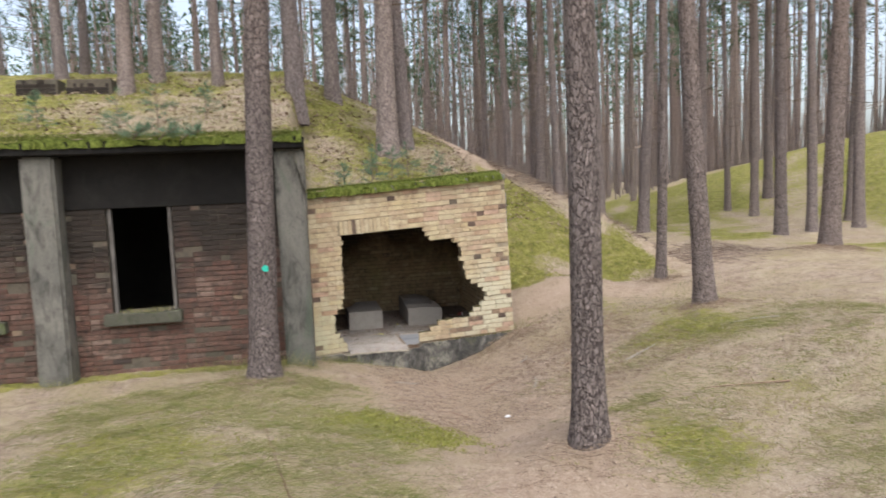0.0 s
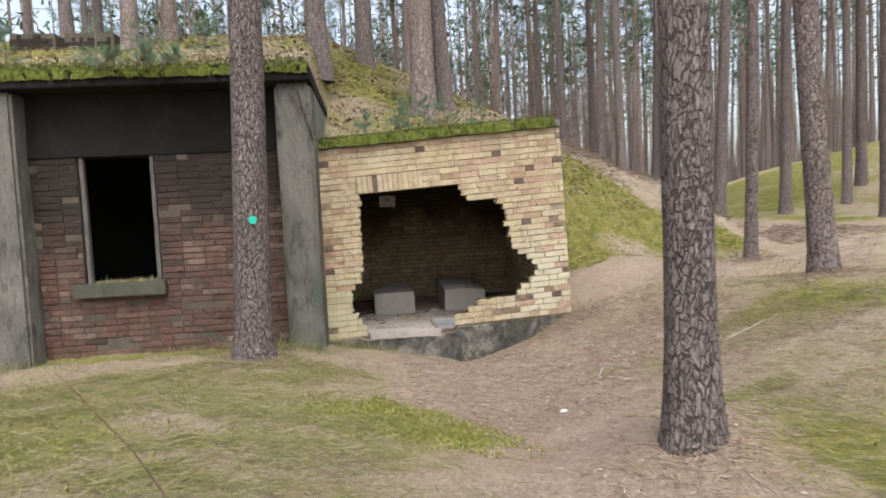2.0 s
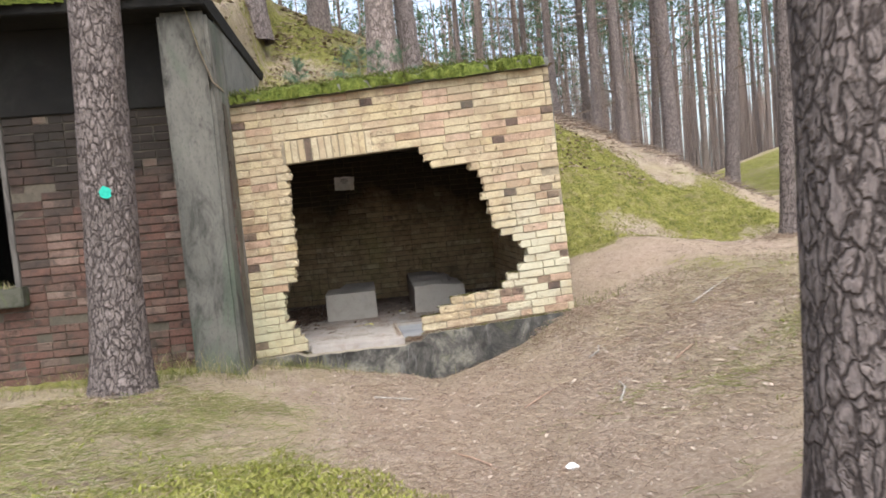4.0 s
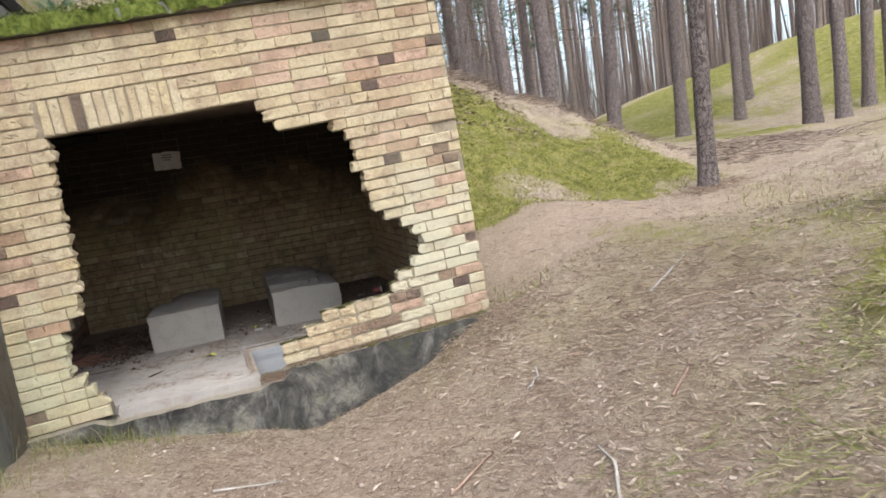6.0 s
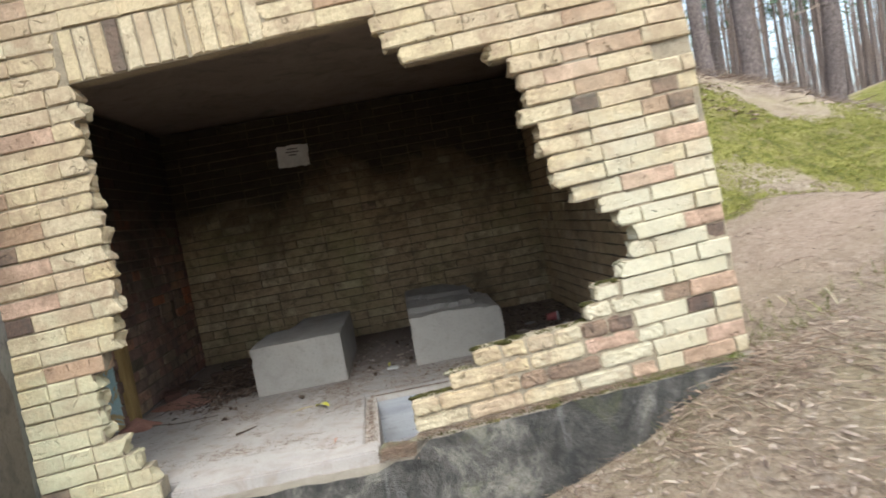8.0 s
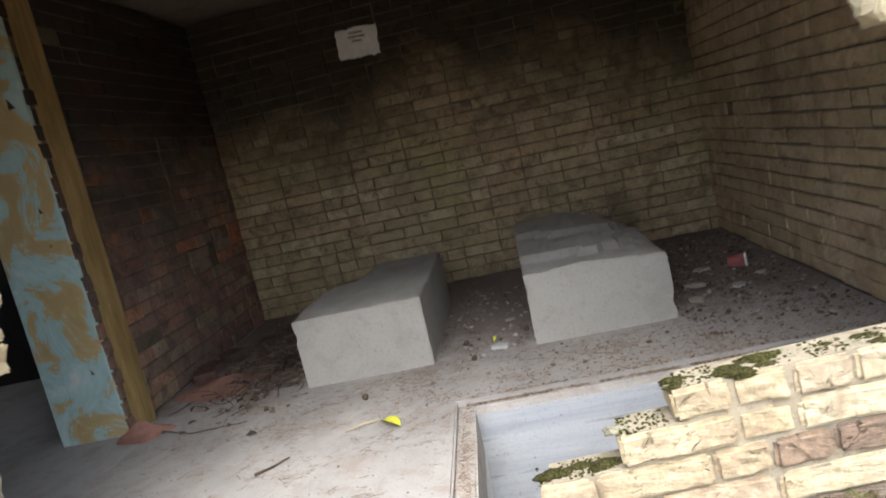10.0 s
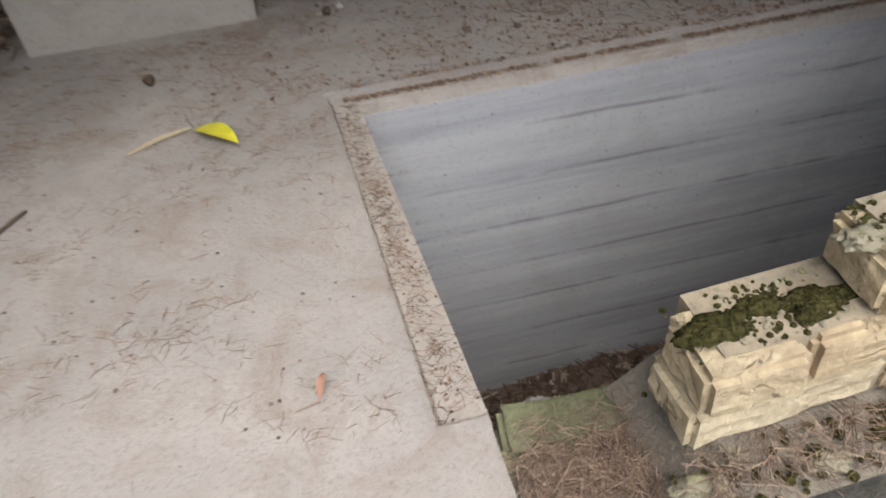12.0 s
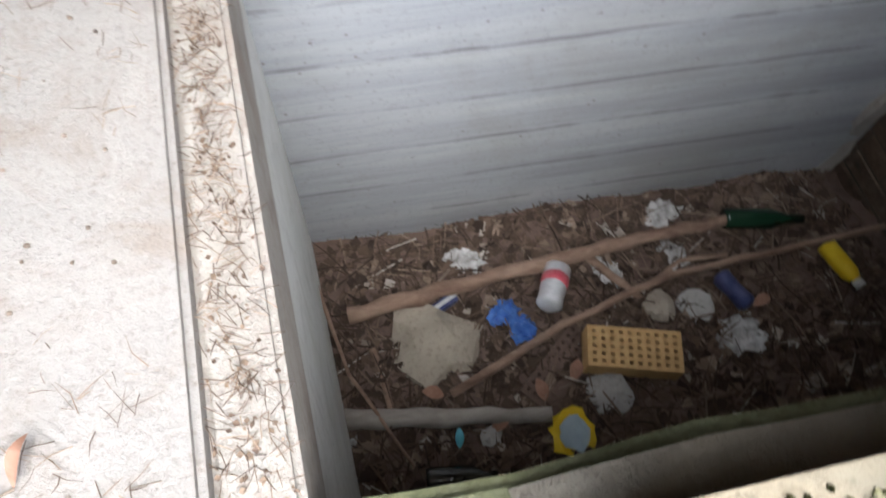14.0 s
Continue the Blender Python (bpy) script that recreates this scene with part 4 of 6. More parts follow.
def peeling(t, n, p):
    pos = place(t, n)
    f = noisy(t, n, pos, 3.2, 7, 0.7, 1.2)
    c = ramp(t, n, f, (0.40, (0.44, 0.32, 0.14)), (0.47, (0.50, 0.37, 0.18)), (0.49, (0.36, 0.50, 0.48)), (0.62, (0.48, 0.60, 0.57)), (0.66, (0.62, 0.62, 0.56)))
    wire(t, c, p.inputs["Base Color"])
    p.inputs["Roughness"].default_value = 0.75
    bump(t, n, p, f, 0.6, 0.02)


PEEL = material("peeling_paint", peeling)
tagged(part("door_jamb", jamb, PEEL), "doorway jamb with peeling blue and ochre paint", "jamb", "", "structure")
WOOD = flat_noise("ochre_wood", (0.22, 0.14, 0.05), (0.36, 0.25, 0.10), 18, 0.8, 0.5, stretch=(1, 1, 0.15))
post = block(WEST - 0.004, 0.45, 0.0, WEST + 0.06, 0.55, 2.05, 0.006, 0.004, 3)
post.transform(ROOM_AT)
tagged(part("door_post", post, WOOD), "ochre painted timber door post", "post", "", "structure")

# ---- the main building: sooty red brick behind concrete piers ----
WALL_Y, MX0, MX1 = -0.40, -9.72, -3.34
WINDOWS = [(-6.21, -5.33), (-8.60, -7.72)]
W_LOW, W_HIGH = 0.95, 2.48
mdu, mdz = (MX1 - MX0) / 97, 0.077
m_nz = 38
M_Z0 = -0.45


def main_solid(i, j):
    x, z = MX0 + (i + 0.5) * mdu, M_Z0 + (j + 0.5) * mdz
    return not any(a < x < b and W_LOW < z < W_HIGH for a, b in WINDOWS)


vs, fs = sheet_wall([MX0 + i * mdu for i in range(98)], [M_Z0 + j * mdz for j in range(m_nz + 1)], main_solid, WALL_Y + 0.012, WALL_Y + 0.30)
wall_main = tagged(new("wall_main", raw("wall_main", vs, fs, SOOT_MORTAR)), "crumbling red brick wall with an empty window", "wall", "", "structure")
# the beam's colour carries the eaves' shadow as well as soot
structure("wall_beam", block(-13.0, WALL_Y - 0.02, M_Z0 + m_nz * mdz, -3.35, 0.0, 3.25, 0.01), BLACK_CONCRETE, "concrete beam under the eaves, black from soot and painted-in shade")
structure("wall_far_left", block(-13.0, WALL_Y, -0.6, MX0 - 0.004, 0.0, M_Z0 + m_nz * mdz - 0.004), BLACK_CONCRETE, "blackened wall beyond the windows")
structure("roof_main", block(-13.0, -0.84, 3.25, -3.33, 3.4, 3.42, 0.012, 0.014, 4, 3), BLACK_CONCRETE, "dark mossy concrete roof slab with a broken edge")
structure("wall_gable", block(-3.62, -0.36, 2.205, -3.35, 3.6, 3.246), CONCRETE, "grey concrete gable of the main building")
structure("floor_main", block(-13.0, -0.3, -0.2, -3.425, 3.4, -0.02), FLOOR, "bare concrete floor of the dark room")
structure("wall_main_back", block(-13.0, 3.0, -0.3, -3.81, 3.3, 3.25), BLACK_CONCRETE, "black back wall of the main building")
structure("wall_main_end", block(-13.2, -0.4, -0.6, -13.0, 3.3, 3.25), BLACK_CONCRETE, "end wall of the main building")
moss_roll("moss_cushion", -8.4, -3.36, -0.83, 3.42, 0.42, 0.11, "moss and grass overhanging the main roof edge", seed=4.0)


def pier(x0, x1, seed):
    bm = block(x0, -0.74, -0.7, x1, 0.0 if seed == 1 else WALL_Y + 0.02, 3.248, 0.035, 0.022, seed, 4)
    return structure("wall_pier", bm, PIER, "weathered grey concrete pier with green stains")


pier(-3.78, -3.348, 1)
pier(-7.20, -6.76, 2)
pier(-10.5, -10.06, 3)


def window(a, b):
    sill = block(a - 0.13, WALL_Y - 0.13, W_LOW - 0.19, b + 0.07, WALL_Y + 0.28, W_LOW - 0.02, 0.012, 0.008, 5, 2)
    w = tagged(new("window_1"), "empty window opening with a rotten frame and concrete sill", "window", "", "structure")
    part("window_sill", sill, SILL, w, "mossy concrete sill")
    for x0, x1 in ((a, a + 0.05), (b - 0.05, b)):
        part("window_frame", block(x0, WALL_Y + 0.02, W_LOW - 0.02, x1, WALL_Y + 0.09, W_HIGH - 0.002, 0.006, 0.006, 7, 2), WOOD_GREY, w, "weathered grey timber")


SILL = rough_mineral("mossy_sill", (0.11, 0.105, 0.08), (0.07, 0.07, 0.052), (0.04, 0.045, 0.025), (0.10, 0.13, 0.04), amount=0.9, strength=1.0)
WOOD_GREY = flat_noise("grey_wood", (0.07, 0.062, 0.055), (0.15, 0.135, 0.12), 20, 0.9, 0.5, stretch=(1, 1, 0.2))
for a, b in WINDOWS:
    window(a, b)

# ---- things in the annex ----
def concrete_block(a0, a1, b0, b1, h, seed, label):
    """A cast machine base: worn edges, a broken corner."""
    bm = block(a0, b0, -0.01, a1, b1, h, 0.006, 0.006, seed, 18)
    for v in bm.verts:
        c = max(0.0, (v.co.y - b0) / (b1 - b0) - 0.55) * 1.2
        if seed == 1:
            k = max(0.0, 1 - (v.co.x - a0) / 0.22) * c
        else:
            k = max(0.0, 1 - (a1 - v.co.x) / 0.3) * (0.15 + c)
        up = max(0, v.co.z) / h
        if seed == 2:
            step = 0.045 * (v.co.y > b0 + 0.25 + 0.12 * noise.noise(v.co * 5)) + 0.04 * (v.co.y > b0 + 0.75 + 0.2 * noise.noise(v.co * 4))
            v.co.z += 0.6 * step * up * (v.co.x < a1 - 0.12 + 0.1 * noise.noise(v.co * 7))
            k *= 0.45
        v.co.z -= k * 0.35 * up * (1 + 0.8 * noise.noise(v.co * 9))
        v.co.z += 0.006 * up * noise.noise(v.co * 17)
        rim = sum((min(v.co.x - a0, a1 - v.co.x) < 0.03, min(v.co.y - b0, b1 - v.co.y) < 0.03, v.co.z > h - 0.03))
        if rim > 1:
            chip = 0.030 * max(0.0, noise.noise(v.co * 14 + Vector((seed, 0, 0))) - 0.18)
            v.co += Vector(((a0 + a1) / 2 - v.co.x, 0, h * 0.5 - v.co.z)).normalized() * chip
    bm.transform(ROOM_AT)
    return tagged(part("concrete_block", bm, BLOCK_CONCRETE), label, "block", "machine bases in the room")


concrete_block(-0.82, -0.19, 0.555, 1.75, 0.335, 1, "low grey concrete machine base with a chipped corner")
concrete_block(0.30, 0.95, 0.555, 1.95, 0.335, 2, "low grey concrete machine base with a broken top")

# ---- pines ----
def tube(path, radii, sides, vs, fs, rough=0.0, seed=0.0):
    """A tapered tube along path, added to vs and fs."""
    o = len(vs)
    for k, (p, r) in enumerate(zip(path, radii)):
        d = (path[min(k + 1, len(path) - 1)] - path[max(k - 1, 0)]).normalized()
        a = d.orthogonal().normalized() if abs(d.z) < 0.9 else Vector((1, 0, 0))
        a = (a - d * a.dot(d)).normalized()
        b = d.cross(a)
        for s in range(sides):
            th = 2 * math.pi * s / sides
            q = r
            if rough:
                q *= 1 + rough * noise.noise((math.cos(th) * 2.2 + seed, math.sin(th) * 2.2, p.z * 1.6)) + rough * noise.noise((math.cos(th) * 7 + seed, math.sin(th) * 7, p.z * 5))
            vs.append(tuple(p + q * (a * math.cos(th) + b * math.sin(th))))
    for k in range(len(path) - 1):
        for s in range(sides):
            m = (s + 1) % sides
            fs.append((o + k * sides + s, o + k * sides + m, o + (k + 1) * sides + m, o + (k + 1) * sides + s))


def trunk_shape(tall, r, sides, rings, seed, rough, bend=0.10, flare=0.4):
    rnd = random.Random(seed)
    vs, fs, path, radii = [], [], [], []
    ph, ph2 = rnd.uniform(0, 6), rnd.uniform(0, 6)
    for k in range(rings + 1):
        z = -0.25 + (tall + 0.25) * (k / rings) ** 1.35
        path.append(Vector((bend * (math.sin(z * 0.22 + ph) - math.sin(ph)), bend * (math.sin(z * 0.17 + ph2) - math.sin(ph2)), z)))
        radii.append(r * ((1 - z / tall * 0.82) + flare * math.exp(-max(0, z + 0.05) / 0.22)))
    tube(path, radii, sides, vs, fs, rough, seed * 1.7)
    return vs, fs, path, radii


def crown_shape(path, tall, seed, start, clumps, blades, bare):
    """Limbs with loose tufts of needles, thin lower down, and dead twigs under them."""
    rnd = random.Random(seed)
    wood_v, wood_f, leaf_v, leaf_f = [], [], [], []
    on = lambda z: path[min(range(len(path)), key=lambda k: abs(path[k].z - z))]
    for k in range(34):
        z = rnd.uniform(bare, start + 1)
        p = on(z).copy()
        p.z = z
        th, ln = rnd.uniform(0, 6.28), rnd.uniform(0.3, 1.6)
        q = p + Vector((math.cos(th) * ln, math.sin(th) * ln, rnd.uniform(-0.25, 0.4)))
        mid = (p + q) / 2 + Vector((0, 0, rnd.uniform(-0.12, 0.1)))
        tube([p, mid, q], [0.016, 0.010, 0.003], 3, wood_v, wood_f)
    for k in range(clumps):
        f = rnd.random() ** 0.8
        z = start + (tall - start) * f
        p = on(z).copy()
        p.z = z
        th, ln = rnd.uniform(0, 6.28), (0.5 + 2.3 * (1 - f) ** 0.6) * rnd.uniform(0.45, 1.1)
        tip = p + Vector((math.cos(th) * ln, math.sin(th) * ln, rnd.uniform(0.0, 0.9)))
        tube([p, (p + tip) / 2 + Vector((0, 0, -0.1)), tip], [0.03, 0.02, 0.006], 3, wood_v, wood_f)
        for tuft in range(4):
            c = p.lerp(tip, rnd.uniform(0.45, 1.05)) + Vector([rnd.gauss(0, 0.22) for _ in range(3)])
            for b in range(blades):
                d = Vector([rnd.gauss(0, 1) for _ in range(3)]).normalized()
                e = d.orthogonal().normalized() * 0.022
                o = len(leaf_v)
                s = c + d * 0.04 + Vector([rnd.gauss(0, 0.09) for _ in range(3)])
                leaf_v.extend([tuple(s - e), tuple(s + e), tuple(s + d * rnd.uniform(0.16, 0.34))])
                leaf_f.append((o, o + 1, o + 2))
    return wood_v, wood_f, leaf_v, leaf_f


def pine(tall, r, seed, bark, sides=10, rings=22, rough=0.05, start=9.0, clumps=46, blades=16, bare=2.6, label="tall straight pine with flaking grey-brown bark"):
    tree = tagged(new("pine_tree"), label, "tree", "pines of the wood")
    vs, fs, path, radii = trunk_shape(tall, r, sides, rings, seed, rough)
    part("trunk", raw("trunk", vs, fs, bark, True), None, tree)
    wv, wf, lv, lf = crown_shape(path, tall, seed + 5, start, clumps, blades, bare)
    tagged(part("deadwood", raw("deadwood", wv, wf, TWIG), None, tree), kind="stuff")
    tagged(part("crown", raw("crown", lv, lf, NEEDLES), None, tree), kind="stuff")
    return tree


def stand(x, y, lean_x=0.0, lean_y=0.0, turn=0.0, size=1.0, drop=0.0):
    return pose(x, y, surface(x, y) - drop, lean_y, lean_x, turn) @ Matrix.Diagonal((size, size, size, 1))


NEAR = [  # x, y, radius, lean in x and y
    (-4.02, -1.85, 0.195, 3.4, 0.0), (-1.0, -5.64, 0.145, 0.9, 0.0), (2.45, -1.9, 0.15, -2.4, 0.0),
    (3.93, 2.13, 0.11, 0.2, 0.5), (8.0, 2.1, 0.21, 3.0, 0.0),
]
for k, (x, y, r, lx, ly) in enumerate(NEAR):
    t = pine(19.0, r, 40 + k, BARK, 28, 90, 0.045, 10.0, 46, 18, 6.0)
    t.matrix_basis = stand(x, y, lx, ly)
    if k == 0:
        marked = t

KINDS = [pine(rt, 0.16, 60 + k, BARK_HAZED, 9, 16, 0.04, st) for k, (rt, st) in enumerate(((19, 9.5), (21, 11), (17, 8), (20, 10.5), (18, 7)))]
PLACED = [  # x, y, diameter, lean
    (9.9, 6.2, 0.33, 1), (13.1, 11.9, 0.30, 0.5), (13.0, 13.4, 0.24, 0), (11.4, 6.8, 0.29, 1), (15.1, 13.8, 0.36, 0.6), (13.3, 7.1, 0.33, 1), (14.5, 8.8, 0.31, 0.5),
    (7.6, 10.0, 0.36, 1.2), (6.2, 10.3, 0.40, 0.8), (3.44, 6.8, 0.21, 0.0), (5.7, 15.6, 0.28, 0), (4.2, 13.8, 0.28, -0.5),
    (-1.62, 3.3, 0.42, 0.6), (-1.15, 3.9, 0.30, 3.2), (-3.45, 3.5, 0.36, 0.5), (-6.76, 3.7, 0.28, 0.5), (-6.4, 5.0, 0.28, 1.5), (-8.4, 5.2, 0.23, -1), (-8.3, 6.5, 0.20, -1.5),
    (-5.1, 4.6, 0.22, 1.0), (-2.6, 6.0, 0.35, 0.4), (-1.1, 15.0, 0.26, 0), (1.6, 17.0, 0.26, 0), (2.3, 16.5, 0.28, 0), (3.9, 16.5, 0.26, 0), (7.7, 14.8, 0.28, 0), (-12.7, 13.3, 0.26, 0),
]
FAR = random.Random(11)
spots = [(x, y) for x, y, _, _ in PLACED] + [(n[0], n[1]) for n in NEAR]
while len(PLACED) < 210:
    r, th = 17 + 58 * FAR.random() ** 0.75, radians(FAR.uniform(-54, 80))
    if FAR.random() < 0.12:
        th, r = radians(FAR.uniform(88, 312)), FAR.uniform(12, 40)
    x, y = -3.3 + r * math.sin(th), -11.1 + r * math.cos(th)
    if min((x - a) ** 2 + (y - b) ** 2 for a, b in spots) < 1.6 or (-14 < x < 12 and -12 < y < 9) or (math.hypot(x + 2, y + 5) < 8):
        continue
    spots.append((x, y))
    PLACED.append((x, y, FAR.uniform(0.2, 0.36), FAR.gauss(0, 1.2)))
for k, (x, y, d, lx) in enumerate(PLACED):
    kind = KINDS[k % 5]
    s = d / 0.30
    if k >= 5:
        kind = copy_thing(kind, Matrix.Identity(4))
    kind.matrix_basis = stand(x, y, lx, FAR.gauss(0, 0.7), FAR.uniform(0, 360)) @ Matrix.Diagonal((s, s, 0.6 + 0.4 * s, 1))

# the wood beyond: nobody could count it
vs, fs, lv, lf = [], [], [], []
for k in range(1300):
    th, r = radians(FAR.uniform(-60, 100)), FAR.uniform(52, 140)
    x, y = -3.3 + r * math.sin(th), -11.1 + r * math.cos(th)
    z, h = surface(x, y), FAR.uniform(16, 22)
    tube([Vector((x, y, z)), Vector((x + FAR.gauss(0, 0.3), y, z + h))], [FAR.uniform(0.13, 0.22), 0.05], 5, vs, fs)
    for b in range(40):
        f = FAR.random()
        c = Vector((x + FAR.gauss(0, 1.5 - f), y + FAR.gauss(0, 1.5 - f), z + h * (0.5 + 0.52 * f)))
        d = Vector([FAR.gauss(0, 1) for _ in range(3)]).normalized()
        e = d.orthogonal().normalized() * 0.12
        o = len(lv)
        lv.extend([tuple(c - e), tuple(c + e), tuple(c + d * 0.8)])
        lf.append((o, o + 1, o + 2))
for k in range(2600):
    th, r = radians(FAR.uniform(-50, 85)), FAR.uniform(40, 110)
    x, y = -3.3 + r * math.sin(th), -11.1 + r * math.cos(th)
    z, h = surface(x, y), FAR.uniform(1.5, 6.0)
    tube([Vector((x, y, z - 0.1)), Vector((x + FAR.gauss(0, 0.5), y, z + h))], [FAR.uniform(0.03, 0.07), 0.015], 3, vs, fs)
for k in range(900):
    th, r = radians(FAR.uniform(-50, 21)), FAR.uniform(27, 60)
    x, y = -3.3 + r * math.sin(th), -11.1 + r * math.cos(th)
    z, h, w = surface(x, y), FAR.uniform(3.0, 9.0), FAR.uniform(0.02, 0.05)
    tip = Vector((x + FAR.gauss(0, 0.5), y, z + h))
    tube([Vector((x, y, z - 0.1)), Vector((x + FAR.gauss(0, 0.25), y, z + h * 0.5)), tip], [w, w * 0.7, 0.008], 4, vs, fs)
    for b in range(9):
        f, way = FAR.uniform(0.3, 0.95), FAR.uniform(0, 6.28)
        p = Vector((x, y, z)).lerp(tip, f)
        q = p + Vector((math.cos(way), math.sin(way), FAR.uniform(0.3, 1.0))) * FAR.uniform(0.3, 1.1)
        tube([p, q], [w * 0.35, 0.005], 3, vs, fs)
woods = tagged(new("distant_wood"), "distant brown pine wood", "woods", "", "stuff")
part("trunks", raw("trunks", vs, fs, BARK_HAZED), None, woods)
part("foliage", raw("foliage", lv, lf, NEEDLES), None, woods)

# ---- loose cover: litter, twigs, grass and moss that nobody could count ----
R = random.Random(5)


def over(x, y, dz=0.0):
    return Vector((x, y, surface(x, y) + dz))


def scatter(name, label, category, mat, pieces):
    vs, fs = [], []
    for v, f in pieces:
        o = len(vs)
        vs.extend(v)
        fs.extend(tuple(o + k for k in q) for q in f)
    return tagged(new(name, raw(name, vs, fs, mat)), label, category, "", "stuff")


def flake(c, size, tilt=0.5):
    """A curled leaf or bark flake."""
    a = R.uniform(0, 6.28)
    d = Vector((math.cos(a), math.sin(a), R.gauss(0, tilt * 0.5))).normalized()
    e = Vector((-math.sin(a), math.cos(a), R.gauss(0, tilt))).normalized() * size * R.uniform(0.25, 0.5)
    d = d * size * 0.5
    up = Vector((0, 0, size * R.uniform(0.05, 0.22)))
    return [tuple(c - d), tuple(c + e + up), tuple(c + d), tuple(c - e + up * 0.4)], [(0, 1, 2), (0, 2, 3)]


def strip(c, size):
    """A curled strip of bark or a rolled dead leaf."""
    a, w = R.uniform(0, 6.28), size * R.uniform(0.07, 0.16)
    d = Vector((math.cos(a), math.sin(a), R.gauss(0, 0.18))).normalized() * size / 2
    e = Vector((-math.sin(a), math.cos(a), 0)) * w
    up = Vector((0, 0, w * R.uniform(0.3, 0.9)))
    bow = Vector((0, 0, size * R.uniform(0.0, 0.12)))
    return [tuple(c - d - e * 0.5), tuple(c - d * 0.9 + up), tuple(c - d + e * 0.5), tuple(c - e + bow), tuple(c + up * 1.2 + bow), tuple(c + e + bow), tuple(c + d - e * 0.4), tuple(c + d * 0.95 + up), tuple(c + d + e * 0.4)], [(0, 1, 4, 3), (1, 2, 5, 4), (3, 4, 7, 6), (4, 5, 8, 7)]


def stick(c, length, r, lift=0.15, turn=None):
    """A thin three-sided twig with a kink."""
    a = R.uniform(0, 6.28) if turn is None else turn
    d = Vector((math.cos(a), math.sin(a), R.gauss(0, lift))).normalized() * length / 2
    k = Vector([R.gauss(0, length * 0.05) for _ in range(3)])
    vs, fs = [], []
    tube([c - d, c + k, c + d], [r, r * 0.9, r * 0.4], 3, vs, fs)
    return vs, fs


def blade(c, h, w, bend):
    a = R.uniform(0, 6.28)
    e = Vector((math.cos(a), math.sin(a), 0)) * w
    d = Vector((R.gauss(0, bend), R.gauss(0, bend), 1)).normalized() * h
    m = d * 0.55 + Vector((d.x, d.y, 0)) * -0.2
    return [tuple(c - e), tuple(c + e), tuple(c + m + e * 0.6), tuple(c + m - e * 0.6), tuple(c + d)], [(0, 1, 2, 3), (3, 2, 4)]


def spot(x0, x1, y0, y1):
    while True:
        x, y = R.uniform(x0, x1), R.uniform(y0, y1)
        if not (x < 0.0 and y > (-0.42 if x < -3.34 else -0.10)):
            return x, y


pieces = []
for k in range(42000):
    x, y = spot(-6.5, 4.5, -8.5, 2.4) if k % 3 else spot(-2.6, 1.2, -4.2, 0.3)
    if mossy(x, y) > 0.25 and R.random() < 0.7:
        continue
    pieces.append(flake(over(x, y, 0.008), R.uniform(0.007, 0.020) * (2.2 if R.random() < 0.06 else 1), 0.4))
for k in range(2600):
    x, y = spot(-2.6, 2.2, -4.6, 0.2) if k % 4 else spot(-5.5, 4.5, -8.5, 1.5)
    if noise.noise((x * 1.6, y * 1.6, 6)) + 0.5 * hump(x, y, -0.5, -1.3, 1.0, 1.2) < R.uniform(-0.2, 0.5):
        continue
    pieces.append(strip(over(x, y, 0.012), R.uniform(0.018, 0.05) * (1.8 if R.random() < 0.06 else 1)))
for k in range(420):
    x, y = R.gauss(0.1, 0.75), R.gauss(-1.5, 0.8)
    if x < 0 and y > -0.2:
        continue
    pieces.append(strip(over(x, y, 0.012), R.uniform(0.03, 0.08)))
scatter("leaf_litter", "brown and pale dead leaves and bark flakes on the ground", "leaves", FLAKES, pieces)
pieces = []
for k in range(26000):
    x, y = spot(-6.5, 5.0, -8.5, 2.4) if k % 2 else spot(-2.4, 1.5, -4.0, 0.5)
    pieces.append(stick(over(x, y, 0.010), R.uniform(0.03, 0.10) * (2.5 if R.random() < 0.10 else 1), R.uniform(0.0008, 0.0022)))
scatter("ground_twigs", "thin dry twigs and needles scattered over the ground", "twigs", TWIGS, pieces)
pieces = []
for k in range(52000):
    x, y = spot(-7.0, 5.5, -10.0, 1.5) if k % 5 < 3 else (R.uniform(-9, 1.5), R.uniform(-0.75, 6.5))
    if (-3.34 < x < 0 and y < 0.1 and k % 5 >= 3) or (y > 0.2 and R.random() < 0.5):
        continue
    m = mossy(x, y) + 0.25 * noise.noise((x * 2.5, y * 2.5, 3))
    if m < R.uniform(-0.25, 0.30) - (0.35 if y > 0.2 else 0) or trodden(x, y) > 0.45:
        continue
    pieces.append(blade(over(x, y, -0.005), R.uniform(0.03, 0.11) * (1.5 if y > 0.2 else 1), R.uniform(0.0012, 0.0026) * (2 if y > 0.2 else 1), 0.9))
for cx, cy, n, h in ((-3.55, -0.85, 200, 0.34), (-3.95, -0.95, 220, 0.36), (-4.7, -0.7, 160, 0.3), (-7.0, -0.95, 120, 0.3), (-3.05, -0.25, 260, 0.25), (-2.75, -0.22, 160, 0.2), (-2.5, -0.16, 120, 0.16), (-4.3, -1.1, 150, 0.28), (-2.0, -0.18, 60, 0.16), (-0.3, -0.25, 90, 0.14), (0.3, 0.2, 90, 0.2), (-5.2, -0.9, 120, 0.3), (-6.3, -0.9, 100, 0.3)):
    for k in range(n):
        x, y = cx + R.gauss(0, 0.22), cy + R.gauss(0, 0.10)
        pieces.append(blade(Vector((x, y, low_ground(x, y) - 0.01)), R.uniform(0.4, 1.0) * h, 0.0022, 0.9))
